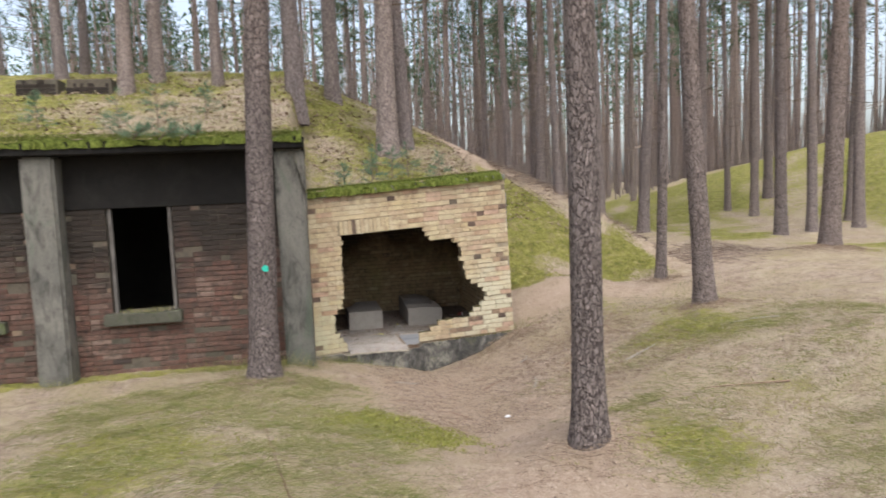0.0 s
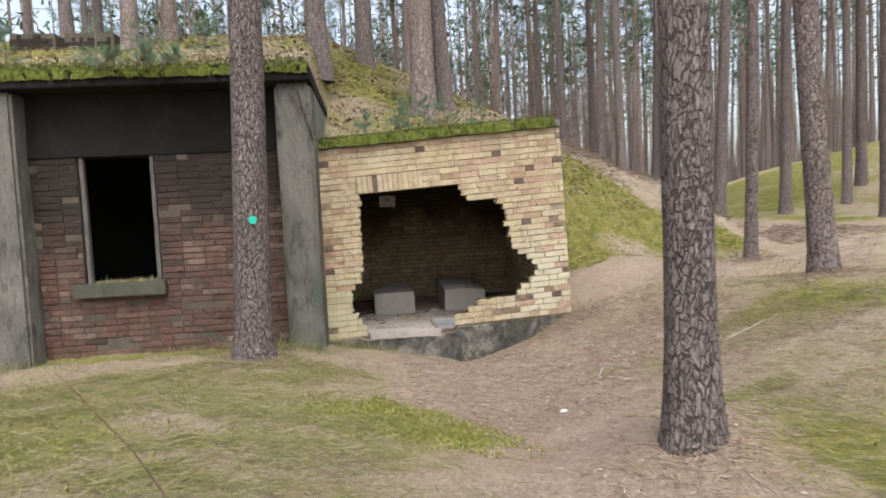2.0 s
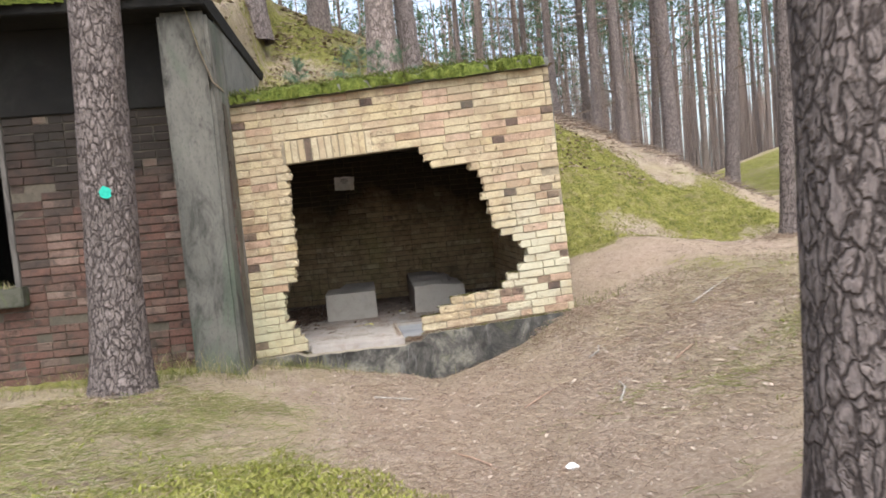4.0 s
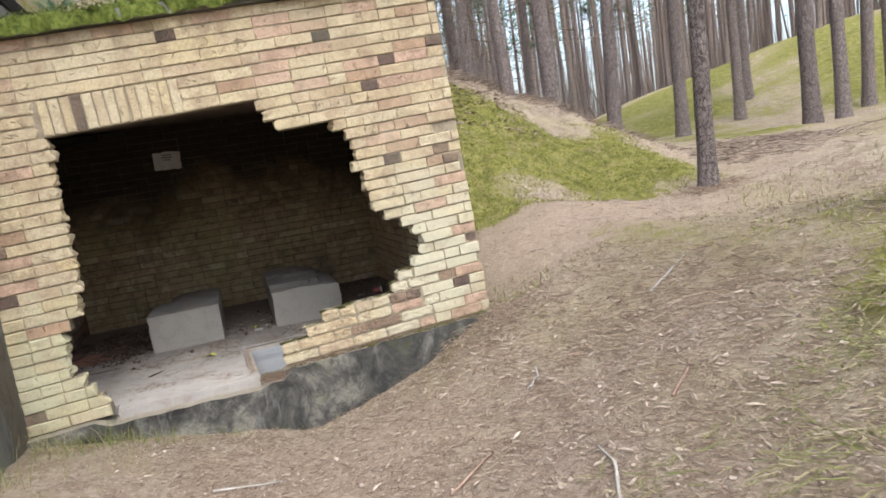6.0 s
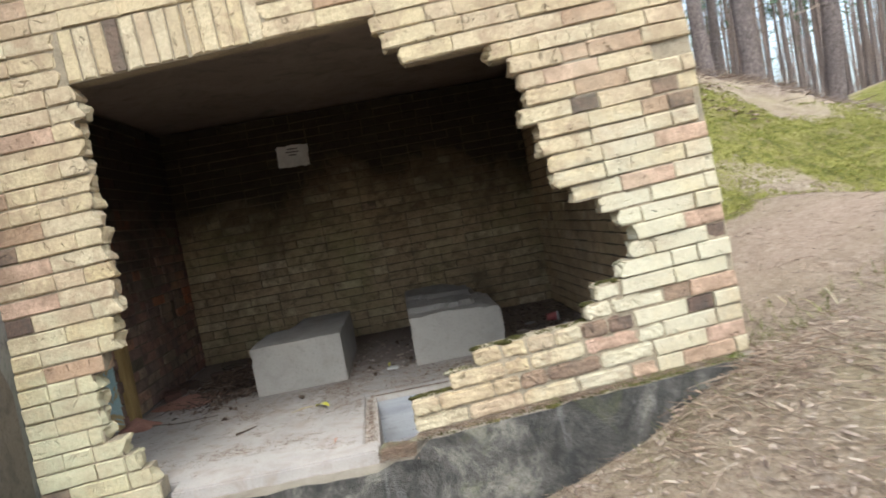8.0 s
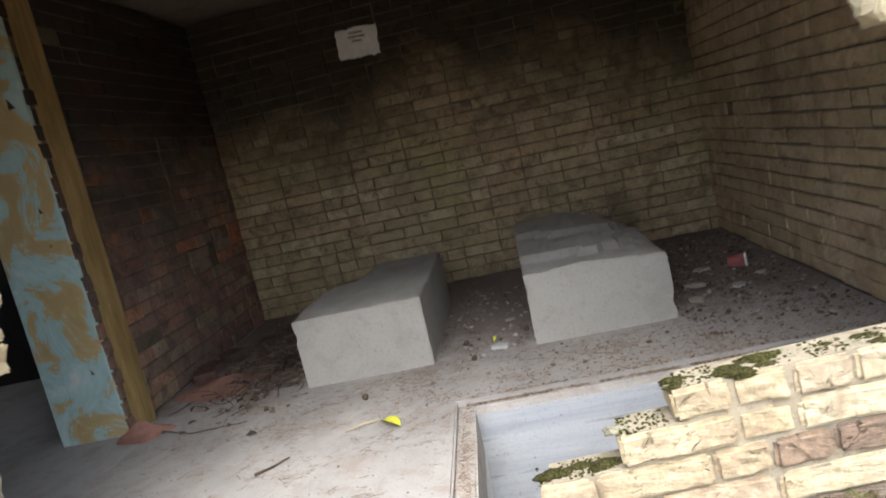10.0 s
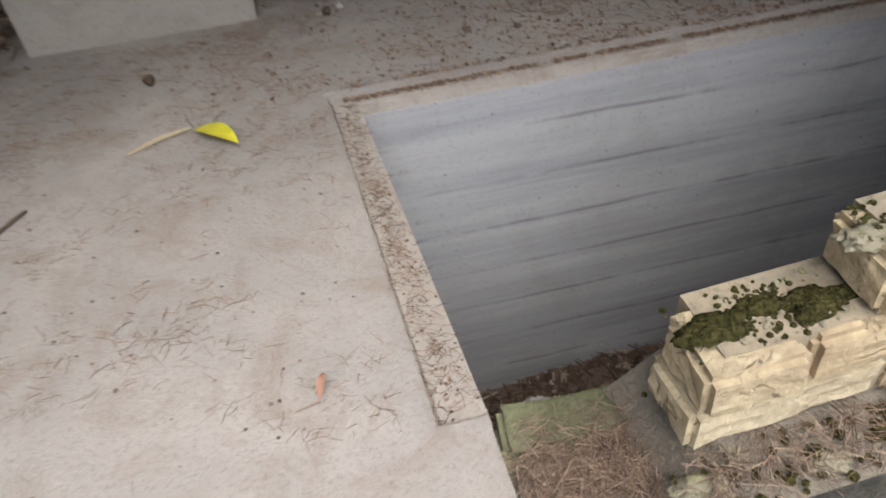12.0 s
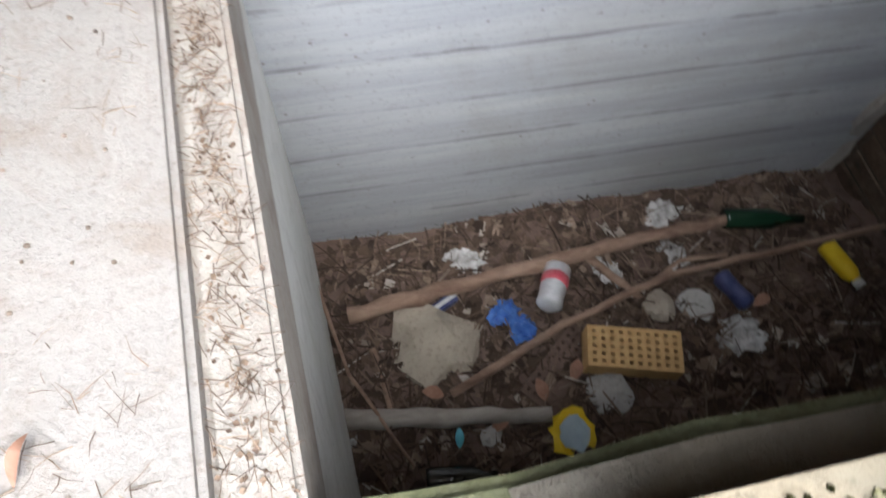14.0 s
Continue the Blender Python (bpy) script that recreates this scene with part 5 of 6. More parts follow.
for k in range(260):
    cx, cy = (R.uniform(-6.2, -2.6), R.uniform(-7.2, -1.6)) if k % 3 else (R.uniform(-0.6, 4.0), R.uniform(-7.5, -2.5))
    s, way = R.uniform(0.12, 0.4), R.uniform(-0.9, 0.9)
    for _ in range(R.randrange(60, 150)):
        x, y = cx + R.gauss(0, s), cy + R.gauss(0, s * 0.5)
        pieces.append(stick(over(x, y, 0.012 + 0.03 * R.random()), R.uniform(0.06, 0.22), R.uniform(0.0010, 0.0022), 0.22, way + R.gauss(0, 0.6)))
for k in range(260):
    x, y = R.uniform(-6.15, -5.4), WALL_Y + R.uniform(-0.10, 0.2)
    pieces.append(blade(Vector((x, y, W_LOW - 0.03)), R.uniform(0.02, 0.10), 0.006, 1.0))
scatter("grass", "thin green and straw-coloured grass", "grass", BLADES, pieces)
pieces = []
for k in range(64000):
    if k % 5 == 4:
        x, y = (R.uniform(-3.3, 0.0), R.uniform(0.3, 6.0)) if k % 2 else (R.uniform(-9, -3.4), R.uniform(-0.6, 4.5))
    elif k % 4 == 0:
        x, y = R.gauss(-2.5, 0.5), R.gauss(-4.0, 0.6)
    elif k % 4 == 1:
        x, y = spot(-6.5, 4, -7.5, -0.8)
    else:
        x, y = R.uniform(0.1, 4.5), R.uniform(2.4, 6.0)
    m = mossy(x, y) + 0.3 * noise.noise((x * 3.5, y * 3.5, 3))
    if m < 0.12:
        continue
    c = over(x, y, 0.0)
    pieces.append(blade(c, R.uniform(0.015, 0.05), R.uniform(0.003, 0.010), 1.3))
scatter("moss_carpet", "yellow-green cushions of moss on the forest floor", "moss", MOSS_TUFT, pieces)
pieces = []
for k in range(9000):
    x = R.uniform(LEFT, -0.05)
    p = settle((x, 0, 2.80))
    y = R.uniform(-0.13, 0.35)
    pieces.append(blade(Vector((p[0], y, p[2] + 0.04 * R.random() - 0.06 * (y < -0.08))), R.uniform(0.012, 0.035), 0.005, 1.3))
for k in range(6000):
    x = R.uniform(-8.4, -3.36)
    y = R.uniform(-0.90, -0.45)
    pieces.append(blade(Vector((x, y, 3.45 + 0.06 * R.random())), R.uniform(0.02, 0.10), 0.005, 1.2))
for k in range(1900):
    x = R.uniform(-1.0, -0.06)
    p = settle((x, 0, BASE))
    if noise.noise((x * 7, 1.5, 2)) + 0.7 * hump(x, 0, -0.4, 0, 0.3, 1) < 0.25:
        continue
    pieces.append(blade(Vector((p[0], R.uniform(-0.15, -0.07), p[2] - 0.010 + 0.01 * R.random())), R.uniform(0.010, 0.032), 0.0025, 1.4))
scatter("roof_moss", "fringe of moss and short grass on the roof edges", "moss", ROOF_TUFT, pieces)

# needles and crumbs on the room floor and in the rebate
pieces = []
for k in range(30000):
    x, y = (R.uniform(-3.4, -0.25), R.uniform(0.1, 3.2)) if k % 2 else (R.uniform(-3.0, -1.9), R.uniform(0.1, 1.5))
    if -1.95 < x and y < 1.05:
        x, y = (R.uniform(-1.94, -1.88), R.uniform(0.1, 1.0))
        if k % 12 == 0:
            pieces.append(stick(Vector((x, y, -0.016)), R.uniform(0.02, 0.05), 0.0006, 0.1))
        continue
    cl = 0.6 * noise.noise((x * 4, y * 4, 4)) + 0.6 * noise.noise((x * 17, y * 23, 8)) + 0.3 * smooth(0.3, 1.4, y) - 0.15
    if cl < R.uniform(-0.15, 0.55) or (-2.7 < x < -2.1 and 1.55 < y < 2.75) or (-1.59 < x < -0.93 and 1.55 < y < 2.75):
        continue
    pieces.append(stick(Vector((x, y, 0.002)), R.uniform(0.010, 0.038), R.uniform(0.0003, 0.0007), 0.03))
for k in range(1000):
    x, y = R.gauss(-1.868, 0.018), R.uniform(0.1, 1.0)
    x = min(-1.836, max(-1.898, x)) + 0.045 * (y - 0.1) * -0.9
    if noise.noise((x * 12, y * 7, 3)) < R.uniform(-0.5, 0.25):
        continue
    if k % 3 == 0:
        pieces.append(flake(Vector((x, y, -0.018)), R.uniform(0.003, 0.009), 0.3))
        continue
    pieces.append(stick(Vector((x, y, -0.018 + R.uniform(0, 0.006))), R.uniform(0.012, 0.034), 0.0006, 0.15))
for k in range(350):
    x, y = R.uniform(-1.75, -1.55), R.uniform(-0.08, 0.07)
    pieces.append(stick(Vector((x - 0.05, y, -0.02 + R.uniform(0, 0.015))), R.uniform(0.025, 0.06), 0.0006, 0.25))
for k in range(2600):
    x, y = R.uniform(-1.9, -0.22), 1.02 + abs(R.gauss(0, 0.02))
    if noise.noise((x * 9, 1, 1)) < -0.25:
        continue
    z = 0.002 if y > 1.045 else -0.018
    pieces.append(flake(Vector((x, y, z)), R.uniform(0.005, 0.018), 0.4) if k % 2 else stick(Vector((x, y, z)), R.uniform(0.01, 0.05), 0.0006, 0.1))
for k in range(9000):
    x, y = R.uniform(-2.3, -0.22), 1.06 + abs(R.gauss(0, 0.55))
    if y > 3.2 or (-2.72 < x < -2.06 and 1.5 < y < 2.8) or (-1.6 < x < -0.92 and 1.5 < y < 3.0):
        continue
    if 0.5 * noise.noise((x * 5, y * 5, 9)) + 0.4 * smooth(-2.2, -1.2, x) < R.uniform(-0.1, 0.7):
        continue
    pieces.append(flake(Vector((x, y, 0.003)), R.uniform(0.004, 0.016), 0.3) if k % 3 else stick(Vector((x, y, 0.003)), R.uniform(0.02, 0.07), 0.0008, 0.06))
for k in range(2600):
    x, y = R.uniform(-1.82, -0.15), R.uniform(-0.148, -0.066) if k % 2 else R.uniform(-0.13, 0.03)
    if x > -1.64 and y > -0.066:
        x = R.uniform(-1.82, -1.65)
    z = BASE + 0.002 + x * lean(0) if x > -1.64 else -0.028
    pieces.append(stick(Vector((x, y, z + R.uniform(0, 0.008))), R.uniform(0.02, 0.06), 0.0007, 0.25))
scatter("pine_needles", "brown pine needles blown over the concrete", "needles", NEEDLE_LITTER, pieces)


def pebble(c, s, seed):
    bm = bmesh.new()
    bmesh.ops.create_icosphere(bm, subdivisions=1, radius=s)
    for v in bm.verts:
        v.co *= 1 + 0.45 * noise.noise(v.co / s * 1.3 + Vector((seed * 2.1, 0, 0)))
        v.co.z *= 0.6
        v.co += c
    vs = [tuple(v.co) for v in bm.verts]
    bm.verts.index_update()
    fs = [tuple(v.index for v in f.verts) for f in bm.faces]
    bm.free()
    return vs, fs


pieces = []
for k in range(420):
    x, y = (R.uniform(-0.92, -0.22), R.uniform(1.15, 3.2)) if k % 2 else (R.uniform(-3.35, -0.3), R.uniform(1.15, 3.2))
    if (-2.72 < x < -2.06 and 1.5 < y < 2.8) or (-1.6 < x < -0.92 and 1.5 < y < 2.8):
        continue
    pieces.append(pebble(Vector((x, y, 0.003)), R.uniform(0.004, 0.016), k))
for k in range(160):
    pieces.append(pebble(Vector((R.uniform(-2.06, -1.58), R.uniform(1.5, 2.8), 0.003)), R.uniform(0.004, 0.014), k))
for k in range(1500):
    x, y = R.uniform(-3.3, -0.3), R.uniform(0.12, 3.1)
    if (x > -1.97 and y < 1.06) or (-2.72 < x < -2.06 and 1.5 < y < 2.8) or (-1.6 < x < -0.92 and 1.5 < y < 3.0):
        continue
    pieces.append(pebble(Vector((x, y, 0.001)), R.uniform(0.0015, 0.004), k))
scatter("floor_crumbs", "crumbs of mortar and dirt on the concrete floor", "crumbs", CRUMBS, pieces)

# ---- things in the room ----
LEAF = flat_noise("yellow_leaf", (0.55, 0.52, 0.03), (0.68, 0.62, 0.06), 40, 0.5, 0.2)
RUST_LEAF = flat_noise("rust_leaf", (0.28, 0.14, 0.09), (0.37, 0.215, 0.15), 40, 0.6, 0.2)
PAPER = flat_noise("dirty_paper", (0.74, 0.72, 0.70), (0.86, 0.85, 0.83), 20, 0.8, 0.2)
DIRTY_PAPER = flat_noise("muddy_paper", (0.26, 0.24, 0.22), (0.66, 0.65, 0.63), 28, 0.8, 0.5)
INK = flat_noise("faded_ink", (0.12, 0.11, 0.12), (0.22, 0.2, 0.2), 20, 0.8, 0.0)
DUST = rough_mineral("brick_dust", (0.36, 0.18, 0.13), (0.30, 0.16, 0.12), (0.16, 0.08, 0.06), (0.38, 0.20, 0.14), strength=0.9)
CONE = flat_noise("pine_cone", (0.05, 0.035, 0.025), (0.13, 0.09, 0.06), 60, 0.9, 0.8)


def leaf(x, y, z, length, turn, mat, label, width=0.32):
    """A leaf folded along its midrib, with a stalk."""
    ob = tagged(new("fallen_leaf"), label, "leaf")
    vs, fs = [], []
    n = 8
    for k in range(n + 1):
        t = k / n
        w = length * width * math.sin(math.pi * t) ** 0.8 * (1 - 0.25 * t)
        c = 0.02 * math.sin(2.5 * t)
        vs += [(length * (t - 0.5), -w, c + 0.35 * w), (length * (t - 0.5), 0, c), (length * (t - 0.5), w, c + 0.2 * w)]
    for k in range(n):
        for s in (0, 1):
            o = 3 * k + s
            fs.append((o, o + 3, o + 4, o + 1))
    part("blade", raw("blade", vs, fs, mat, True), None, ob)
    sv, sf = [], []
    tube([Vector((-length * 0.5, 0, 0.0)), Vector((-length * 0.75, 0.01, 0.004)), Vector((-length, 0.03, 0.002))], [0.0018, 0.0016, 0.001], 5, sv, sf)
    part("stalk", raw("stalk", sv, sf, TWIG), None, ob)
    ob.matrix_basis = pose(x, y, z, 0, 0, turn)
    return ob


leaf(-2.19, 0.93, 0.004, 0.15, -50, LEAF, "bright yellow-green leaf lying on the concrete floor", 0.2)
leaf(-2.045, 0.19, 0.003, 0.042, 70, RUST_LEAF, "small rust-red leaf lying on the concrete floor", 0.16)
vs, fs = [], []
tube([Vector((-2.38, 0.93, 0.006)), Vector((-2.31, 0.965, 0.012)), Vector((-2.25, 0.99, 0.008))], [0.002, 0.006, 0.003], 6, vs, fs)
tagged(new("straw_stalk", raw("straw_stalk", vs, fs, STRAW)), "pale dry stalk beside the yellow leaf", "stalk")


def branch(points, r0, r1, mat, name, label, category="branch", sides=8, knots=0.12):
    """A dead branch with knots along points."""
    pts = []
    for a, b in zip(points, points[1:]):
        n = max(3, int((Vector(b) - Vector(a)).length / 0.05))
        pts += [Vector(a).lerp(Vector(b), k / n) + Vector([R.gauss(0, r0 * 0.12) for _ in range(3)]) for k in range(n)]
    pts.append(Vector(points[-1]))
    radii = [(r0 + (r1 - r0) * k / len(pts)) * (1 + R.uniform(-knots, knots)) for k in range(len(pts))]
    vs, fs = [], []
    tube(pts, radii, sides, vs, fs, 0.15, r0 * 50)
    fs.append(tuple(range(sides - 1, -1, -1)))
    o = len(vs) - sides
    fs.append(tuple(range(o, o + sides)))
    return tagged(new(name, raw(name, vs, fs, mat, True)), label, category)


DEAD = flat_noise("dead_wood", (0.18, 0.11, 0.078), (0.36, 0.25, 0.18), 22, 0.9, 0.7, stretch=(0.4, 1, 1))
GREY_WOOD = flat_noise("grey_dead_wood", (0.26, 0.23, 0.20), (0.42, 0.38, 0.33), 22, 0.9, 0.7, stretch=(0.4, 1, 1))
branch([(-2.66, 0.69, 0.008), (-2.60, 0.73, 0.010), (-2.56, 0.79, 0.007)], 0.006, 0.002, CONE, "twig", "short dark twig on the dusty floor", "twig")
branch([(-3.35, 1.33, 0.006), (-3.15, 1.22, 0.01), (-2.9, 1.25, 0.006)], 0.003, 0.0015, CONE, "twig", "thin dark twig on the dusty floor", "twig")


def cone(x, y, z, s=0.02):
    vs, fs = [], []
    tube([Vector((0, 0, -s * 0.6)), Vector((0, 0, 0)), Vector((0, 0, s * 0.5)), Vector((0, 0, s * 1.1))], [s * 0.4, s * 0.75, s * 0.6, s * 0.1], 9, vs, fs, 0.4, x * 9)
    ob = tagged(new("pine_cone", raw("pine_cone", vs, fs, CONE)), "small dark pine cone lying on the concrete", "cone", "pine cones in the room")
    ob.matrix_basis = pose(x, y, z + s * 0.6, 80, 0, x * 300)


for x, y, z in ((-2.356, 1.255, 0), (-1.72, 2.55, 0), (-1.93, 1.75, 0), (-1.45, 1.95, 0.335), (-1.40, 2.05, 0.335), (-1.30, 2.0, 0.335), (-1.88, 1.5, 0), (-1.62, 1.8, 0)):
    cone(x, y, z)


def dust_heap(x, y, r, h, label):
    vs, fs = [], []
    n, m = 28, 9
    for k in range(m):
        for a in range(n):
            th, q = 2 * math.pi * a / n, k / (m - 1)
            rr = r * q * (1 + 0.35 * noise.noise((math.cos(th) * 1.5 + x, math.sin(th) * 1.5, 1)))
            px, py = rr * math.cos(th), rr * math.sin(th) * 0.75
            vs.append((px, py, h * (1 - q) ** 0.8 * (1 + 0.5 * noise.noise((px * 20, py * 20, x))) - 0.002 * q))
    for k in range(m - 1):
        for a in range(n):
            b = (a + 1) % n
            fs.append((k * n + a, (k + 1) * n + a, (k + 1) * n + b, k * n + b))
    ob = tagged(new("brick_dust", raw("brick_dust", vs, fs, DUST, True)), label, "rubble")
    ob.matrix_basis = pose(x, y, 0.002)


dust_heap(-3.26, 1.86, 0.27, 0.045, "low heap of red brick dust by the wall")
dust_heap(-3.44, 1.34, 0.13, 0.06, "low heap of red brick dust by the door post")
bv, bf = brick_shape(0.12, 0.06, 0.11, 77)
for x, y, a in ((-3.42, 1.98, 20), (-3.40, 2.14, 70), (-3.43, 2.30, -30), (-3.2, 2.45, 10)):
    ob = tagged(new("brick_fragment", raw("brick_fragment", bv, bf, RED)), "broken red brick half lying by the wall", "brick", "brick fragments by the wall")
    ob.matrix_basis = pose(x, y, 0.03, 0, 0, a)


def crumple(name, label, category, x, y, z, s, mat, seed, flat=0.45, stretch=1.0, fine=3, rag=0.28):
    """Crumpled paper or foil, or a lump of stone."""
    bm = bmesh.new()
    bmesh.ops.create_icosphere(bm, subdivisions=fine, radius=1)
    for v in bm.verts:
        d = 1 + 0.35 * noise.noise(v.co * 1.6 + Vector((seed * 5.3, 0, 0))) + rag * abs(noise.noise(v.co * 4.5 + Vector((0, seed * 3.1, 0))))
        v.co = Vector((v.co.x * stretch, v.co.y, v.co.z * flat)) * d * s
    ob = tagged(new(name, mesh_of(name, bm, mat)), label, category)
    ob.matrix_basis = pose(x, y, z + s * flat * 0.7, R.uniform(-12, 12), R.uniform(-12, 12), seed * 47)
    return ob


WHITE = flat_noise("white_plastic", (0.62, 0.62, 0.62), (0.78, 0.78, 0.77), 30, 0.5, 0.3)
SILVER = flat_noise("can_metal", (0.62, 0.62, 0.63), (0.75, 0.75, 0.75), 30, 0.4, 0.2, 0.25)
CAN_RED = flat_noise("can_red", (0.5, 0.06, 0.09), (0.62, 0.16, 0.18), 30, 0.4, 0.2)
BLUE = flat_noise("blue_foil", (0.03, 0.09, 0.36), (0.10, 0.22, 0.55), 25, 0.35, 0.4)
NAVY = flat_noise("navy_can", (0.03, 0.04, 0.12), (0.10, 0.11, 0.22), 25, 0.4, 0.3)
YELLOW_FOIL = flat_noise("yellow_wrapper", (0.75, 0.50, 0.01), (0.85, 0.62, 0.03), 25, 0.45, 0.3)
CYAN = flat_noise("cyan_scrap", (0.10, 0.42, 0.52), (0.18, 0.52, 0.60), 25, 0.5, 0.2)
GLASS = flat_noise("black_bottle", (0.015, 0.015, 0.012), (0.03, 0.028, 0.022), 10, 0.12, 0.0, spec=0.6)
GREEN_GLASS = flat_noise("green_bottle", (0.008, 0.028, 0.016), (0.014, 0.042, 0.022), 10, 0.15, 0.0, spec=0.6)
CLAY = flat_noise("ochre_clay", (0.52, 0.32, 0.13), (0.60, 0.40, 0.18), 60, 0.9, 0.4)
STONE = rough_mineral("rubble_stone", (0.38, 0.32, 0.25), (0.46, 0.40, 0.32), (0.16, 0.13, 0.10), amount=0.4)
PALE_STONE = rough_mineral("pale_stone", (0.42, 0.40, 0.37), (0.50, 0.48, 0.45), (0.22, 0.2, 0.18), amount=0.4)
CUP = flat_noise("cup_red", (0.28, 0.07, 0.07), (0.36, 0.12, 0.11), 25, 0.6, 0.2)


def lathe(profile, sides=20):
    vs, fs = [], []
    tube([Vector((0, 0, z)) for _, z in profile], [r for r, _ in profile], sides, vs, fs)
    fs.append(tuple(range(sides - 1, -1, -1)))
    o = len(vs) - sides
    fs.append(tuple(range(o, o + sides)))
    return vs, fs


def lying(name, label, category, x, y, z, turn, r, pieces, pitch=88, squash=1.0):
    """A round thing lying on its side: pieces are (part name, profile, material)."""
    ob = tagged(new(name), label, category)
    for pn, prof, mat in pieces:
        vs, fs = lathe(prof)
        vs = [(a * squash + 0.004 * noise.noise((c * 40, a * 30, 1)), b + 0.004 * noise.noise((c * 40, b * 30, 5)), c) for a, b, c in vs]
        part(pn, raw(pn, vs, fs, mat, True), None, ob)
    ob.matrix_basis = pose(x, y, z + r, 0, 0, turn) @ pose(0, 0, 0, pitch, 0, 0)
    return ob


lying("paper_cup", "crumpled dark red and white paper cup lying on its side", "cup", -0.44, 2.22, 0.0, 70, 0.035,
      [("cup_wall", ((0.027, -0.05), (0.029, -0.045), (0.036, 0.04)), CUP), ("rim", ((0.0365, 0.036), (0.038, 0.041), (0.0365, 0.046), (0.02, 0.044)), WHITE)])

for k, (x, y, s) in enumerate(((-0.74, 1.98, 0.045), (-0.62, 2.28, 0.03), (-0.56, 1.86, 0.028), (-0.80, 1.74, 0.034), (-0.40, 2.02, 0.022), (-1.76, 1.62, 0.03), (-1.70, 2.05, 0.022))):
    crumple("mortar_lump", "pale lump of fallen mortar on the dirty floor", "rubble", x, y, 0.0, s, PALE_STONE if k % 3 else STONE, 60 + k, 0.3, 1.4, 2, 0.6)
leaf(-1.78, 1.72, 0.006, 0.05, 75, LEAF, "small yellow leaf between the concrete bases", 0.2)

# sheet of paper pinned to the back wall, with lines too faded to read
sheet = tagged(new("paper_notice"), "torn white paper notice fixed to the brick wall", "notice")
bm = bmesh.new()
bmesh.ops.create_grid(bm, x_segments=14, y_segments=10, size=0.5)
for v in bm.verts:
    edge = max(abs(v.co.x), abs(v.co.y)) > 0.49
    v.co = Vector((v.co.x * 0.29 + (0.012 * noise.noise(v.co * 9) if edge else 0), 0.006 * noise.noise(v.co * 4) - 0.008, v.co.y * 0.20 + (0.012 * noise.noise(v.co * 11) if edge else 0)))
part("sheet", bm, PAPER, sheet)
for k, w in enumerate((0.10, 0.12, 0.07)):
    part("print_line", block(-w / 2, -0.019, 0.06 - k * 0.028, w / 2, -0.016, 0.07 - k * 0.028), INK, sheet)
sheet.matrix_basis = pose(-2.37, 3.315, 1.79, 0, 3, 0)

# ---- rubbish in the pit ----
E = lambda x, y, up=0.0: (x, y, soil(x, y) + up)
branch([E(-1.80, 0.724, 0.03), E(-1.2, 0.77, 0.04), E(-0.64, 0.815, 0.03)], 0.024, 0.018, DEAD, "dead_branch", "thick peeling brown branch lying in the pit")
branch([E(-1.573, 0.456, 0.025), E(-1.25, 0.57, 0.05), E(-0.909, 0.663, 0.06), E(-0.27, 0.667, 0.10)], 0.013, 0.010, DEAD, "dead_branch", "thin forked brown branch lying in the pit")
branch([E(-0.98, 0.64, 0.05), E(-0.86, 0.70, 0.07), E(-0.72, 0.69, 0.07)], 0.009, 0.006, DEAD, "dead_branch", "short side branch lying on another branch")
branch([E(-1.86, 0.45, 0.02), E(-1.6, 0.40, 0.025), E(-1.34, 0.356, 0.015)], 0.026, 0.018, GREY_WOOD, "dead_branch", "short grey weathered branch lying in the pit")
branch([E(-1.865, 0.80, 0.10), E(-1.82, 0.55, 0.05), E(-1.70, 0.30, 0.02)], 0.006, 0.004, DEAD, "dead_branch", "long thin twig leaning in the pit corner")
branch([E(-1.75, 0.62, 0.015), E(-1.73, 0.45, 0.015)], 0.010, 0.008, DEAD, "dead_branch", "short dark stick half buried in earth")
branch([E(-1.12, 0.80, 0.01), E(-1.0, 0.62, 0.012)], 0.014, 0.012, DEAD, "dead_branch", "short dark stick half buried in earth")
chunk = crumple("concrete_rubble", "angular lump of broken grey-brown concrete", "rubble", -1.59, 0.61, soil(-1.59, 0.61) - 0.02, 0.098, STONE, 3, 0.5, 1.2, 2, 0.5)
crumple("pale_rubble", "flat pale piece of broken stone", "rubble", -1.18, 0.375, soil(-1.18, 0.38), 0.055, PALE_STONE, 4, 0.2, 1.0, 2, 0.5)
crumple("grey_rubble", "flat grey piece of broken stone", "rubble", -0.852, 0.573, soil(-0.85, 0.57), 0.05, PALE_STONE, 5, 0.2, 1.0, 2, 0.5)
crumple("grey_rubble", "small grey stone near the branch", "rubble", -1.50, 0.335, soil(-1.50, 0.33), 0.025, PALE_STONE, 6, 0.4)
crumple("tan_rubble", "small tan lump of crumpled debris", "rubble", -0.956, 0.585, soil(-0.96, 0.59), 0.042, STONE, 7, 0.6)
lying("drink_can", "crushed silver drink can with a red band", "can", -1.245, 0.68, soil(-1.245, 0.68) + 0.022, -30, 0.040,
      [("can_body", ((0.026, -0.070), (0.038, -0.062), (0.040, -0.03), (0.035, 0.03), (0.039, 0.058), (0.028, 0.068)), SILVER), ("band", ((0.0405, -0.030), (0.0395, -0.012), (0.0380, 0.0)), CAN_RED)], 78, 0.95)
crumple("blue_wrapper", "crumpled shiny blue foil wrapper", "wrapper", -1.385, 0.655, soil(-1.38, 0.65), 0.03, BLUE, 8, 0.5, 1.2, 3, 0.9)
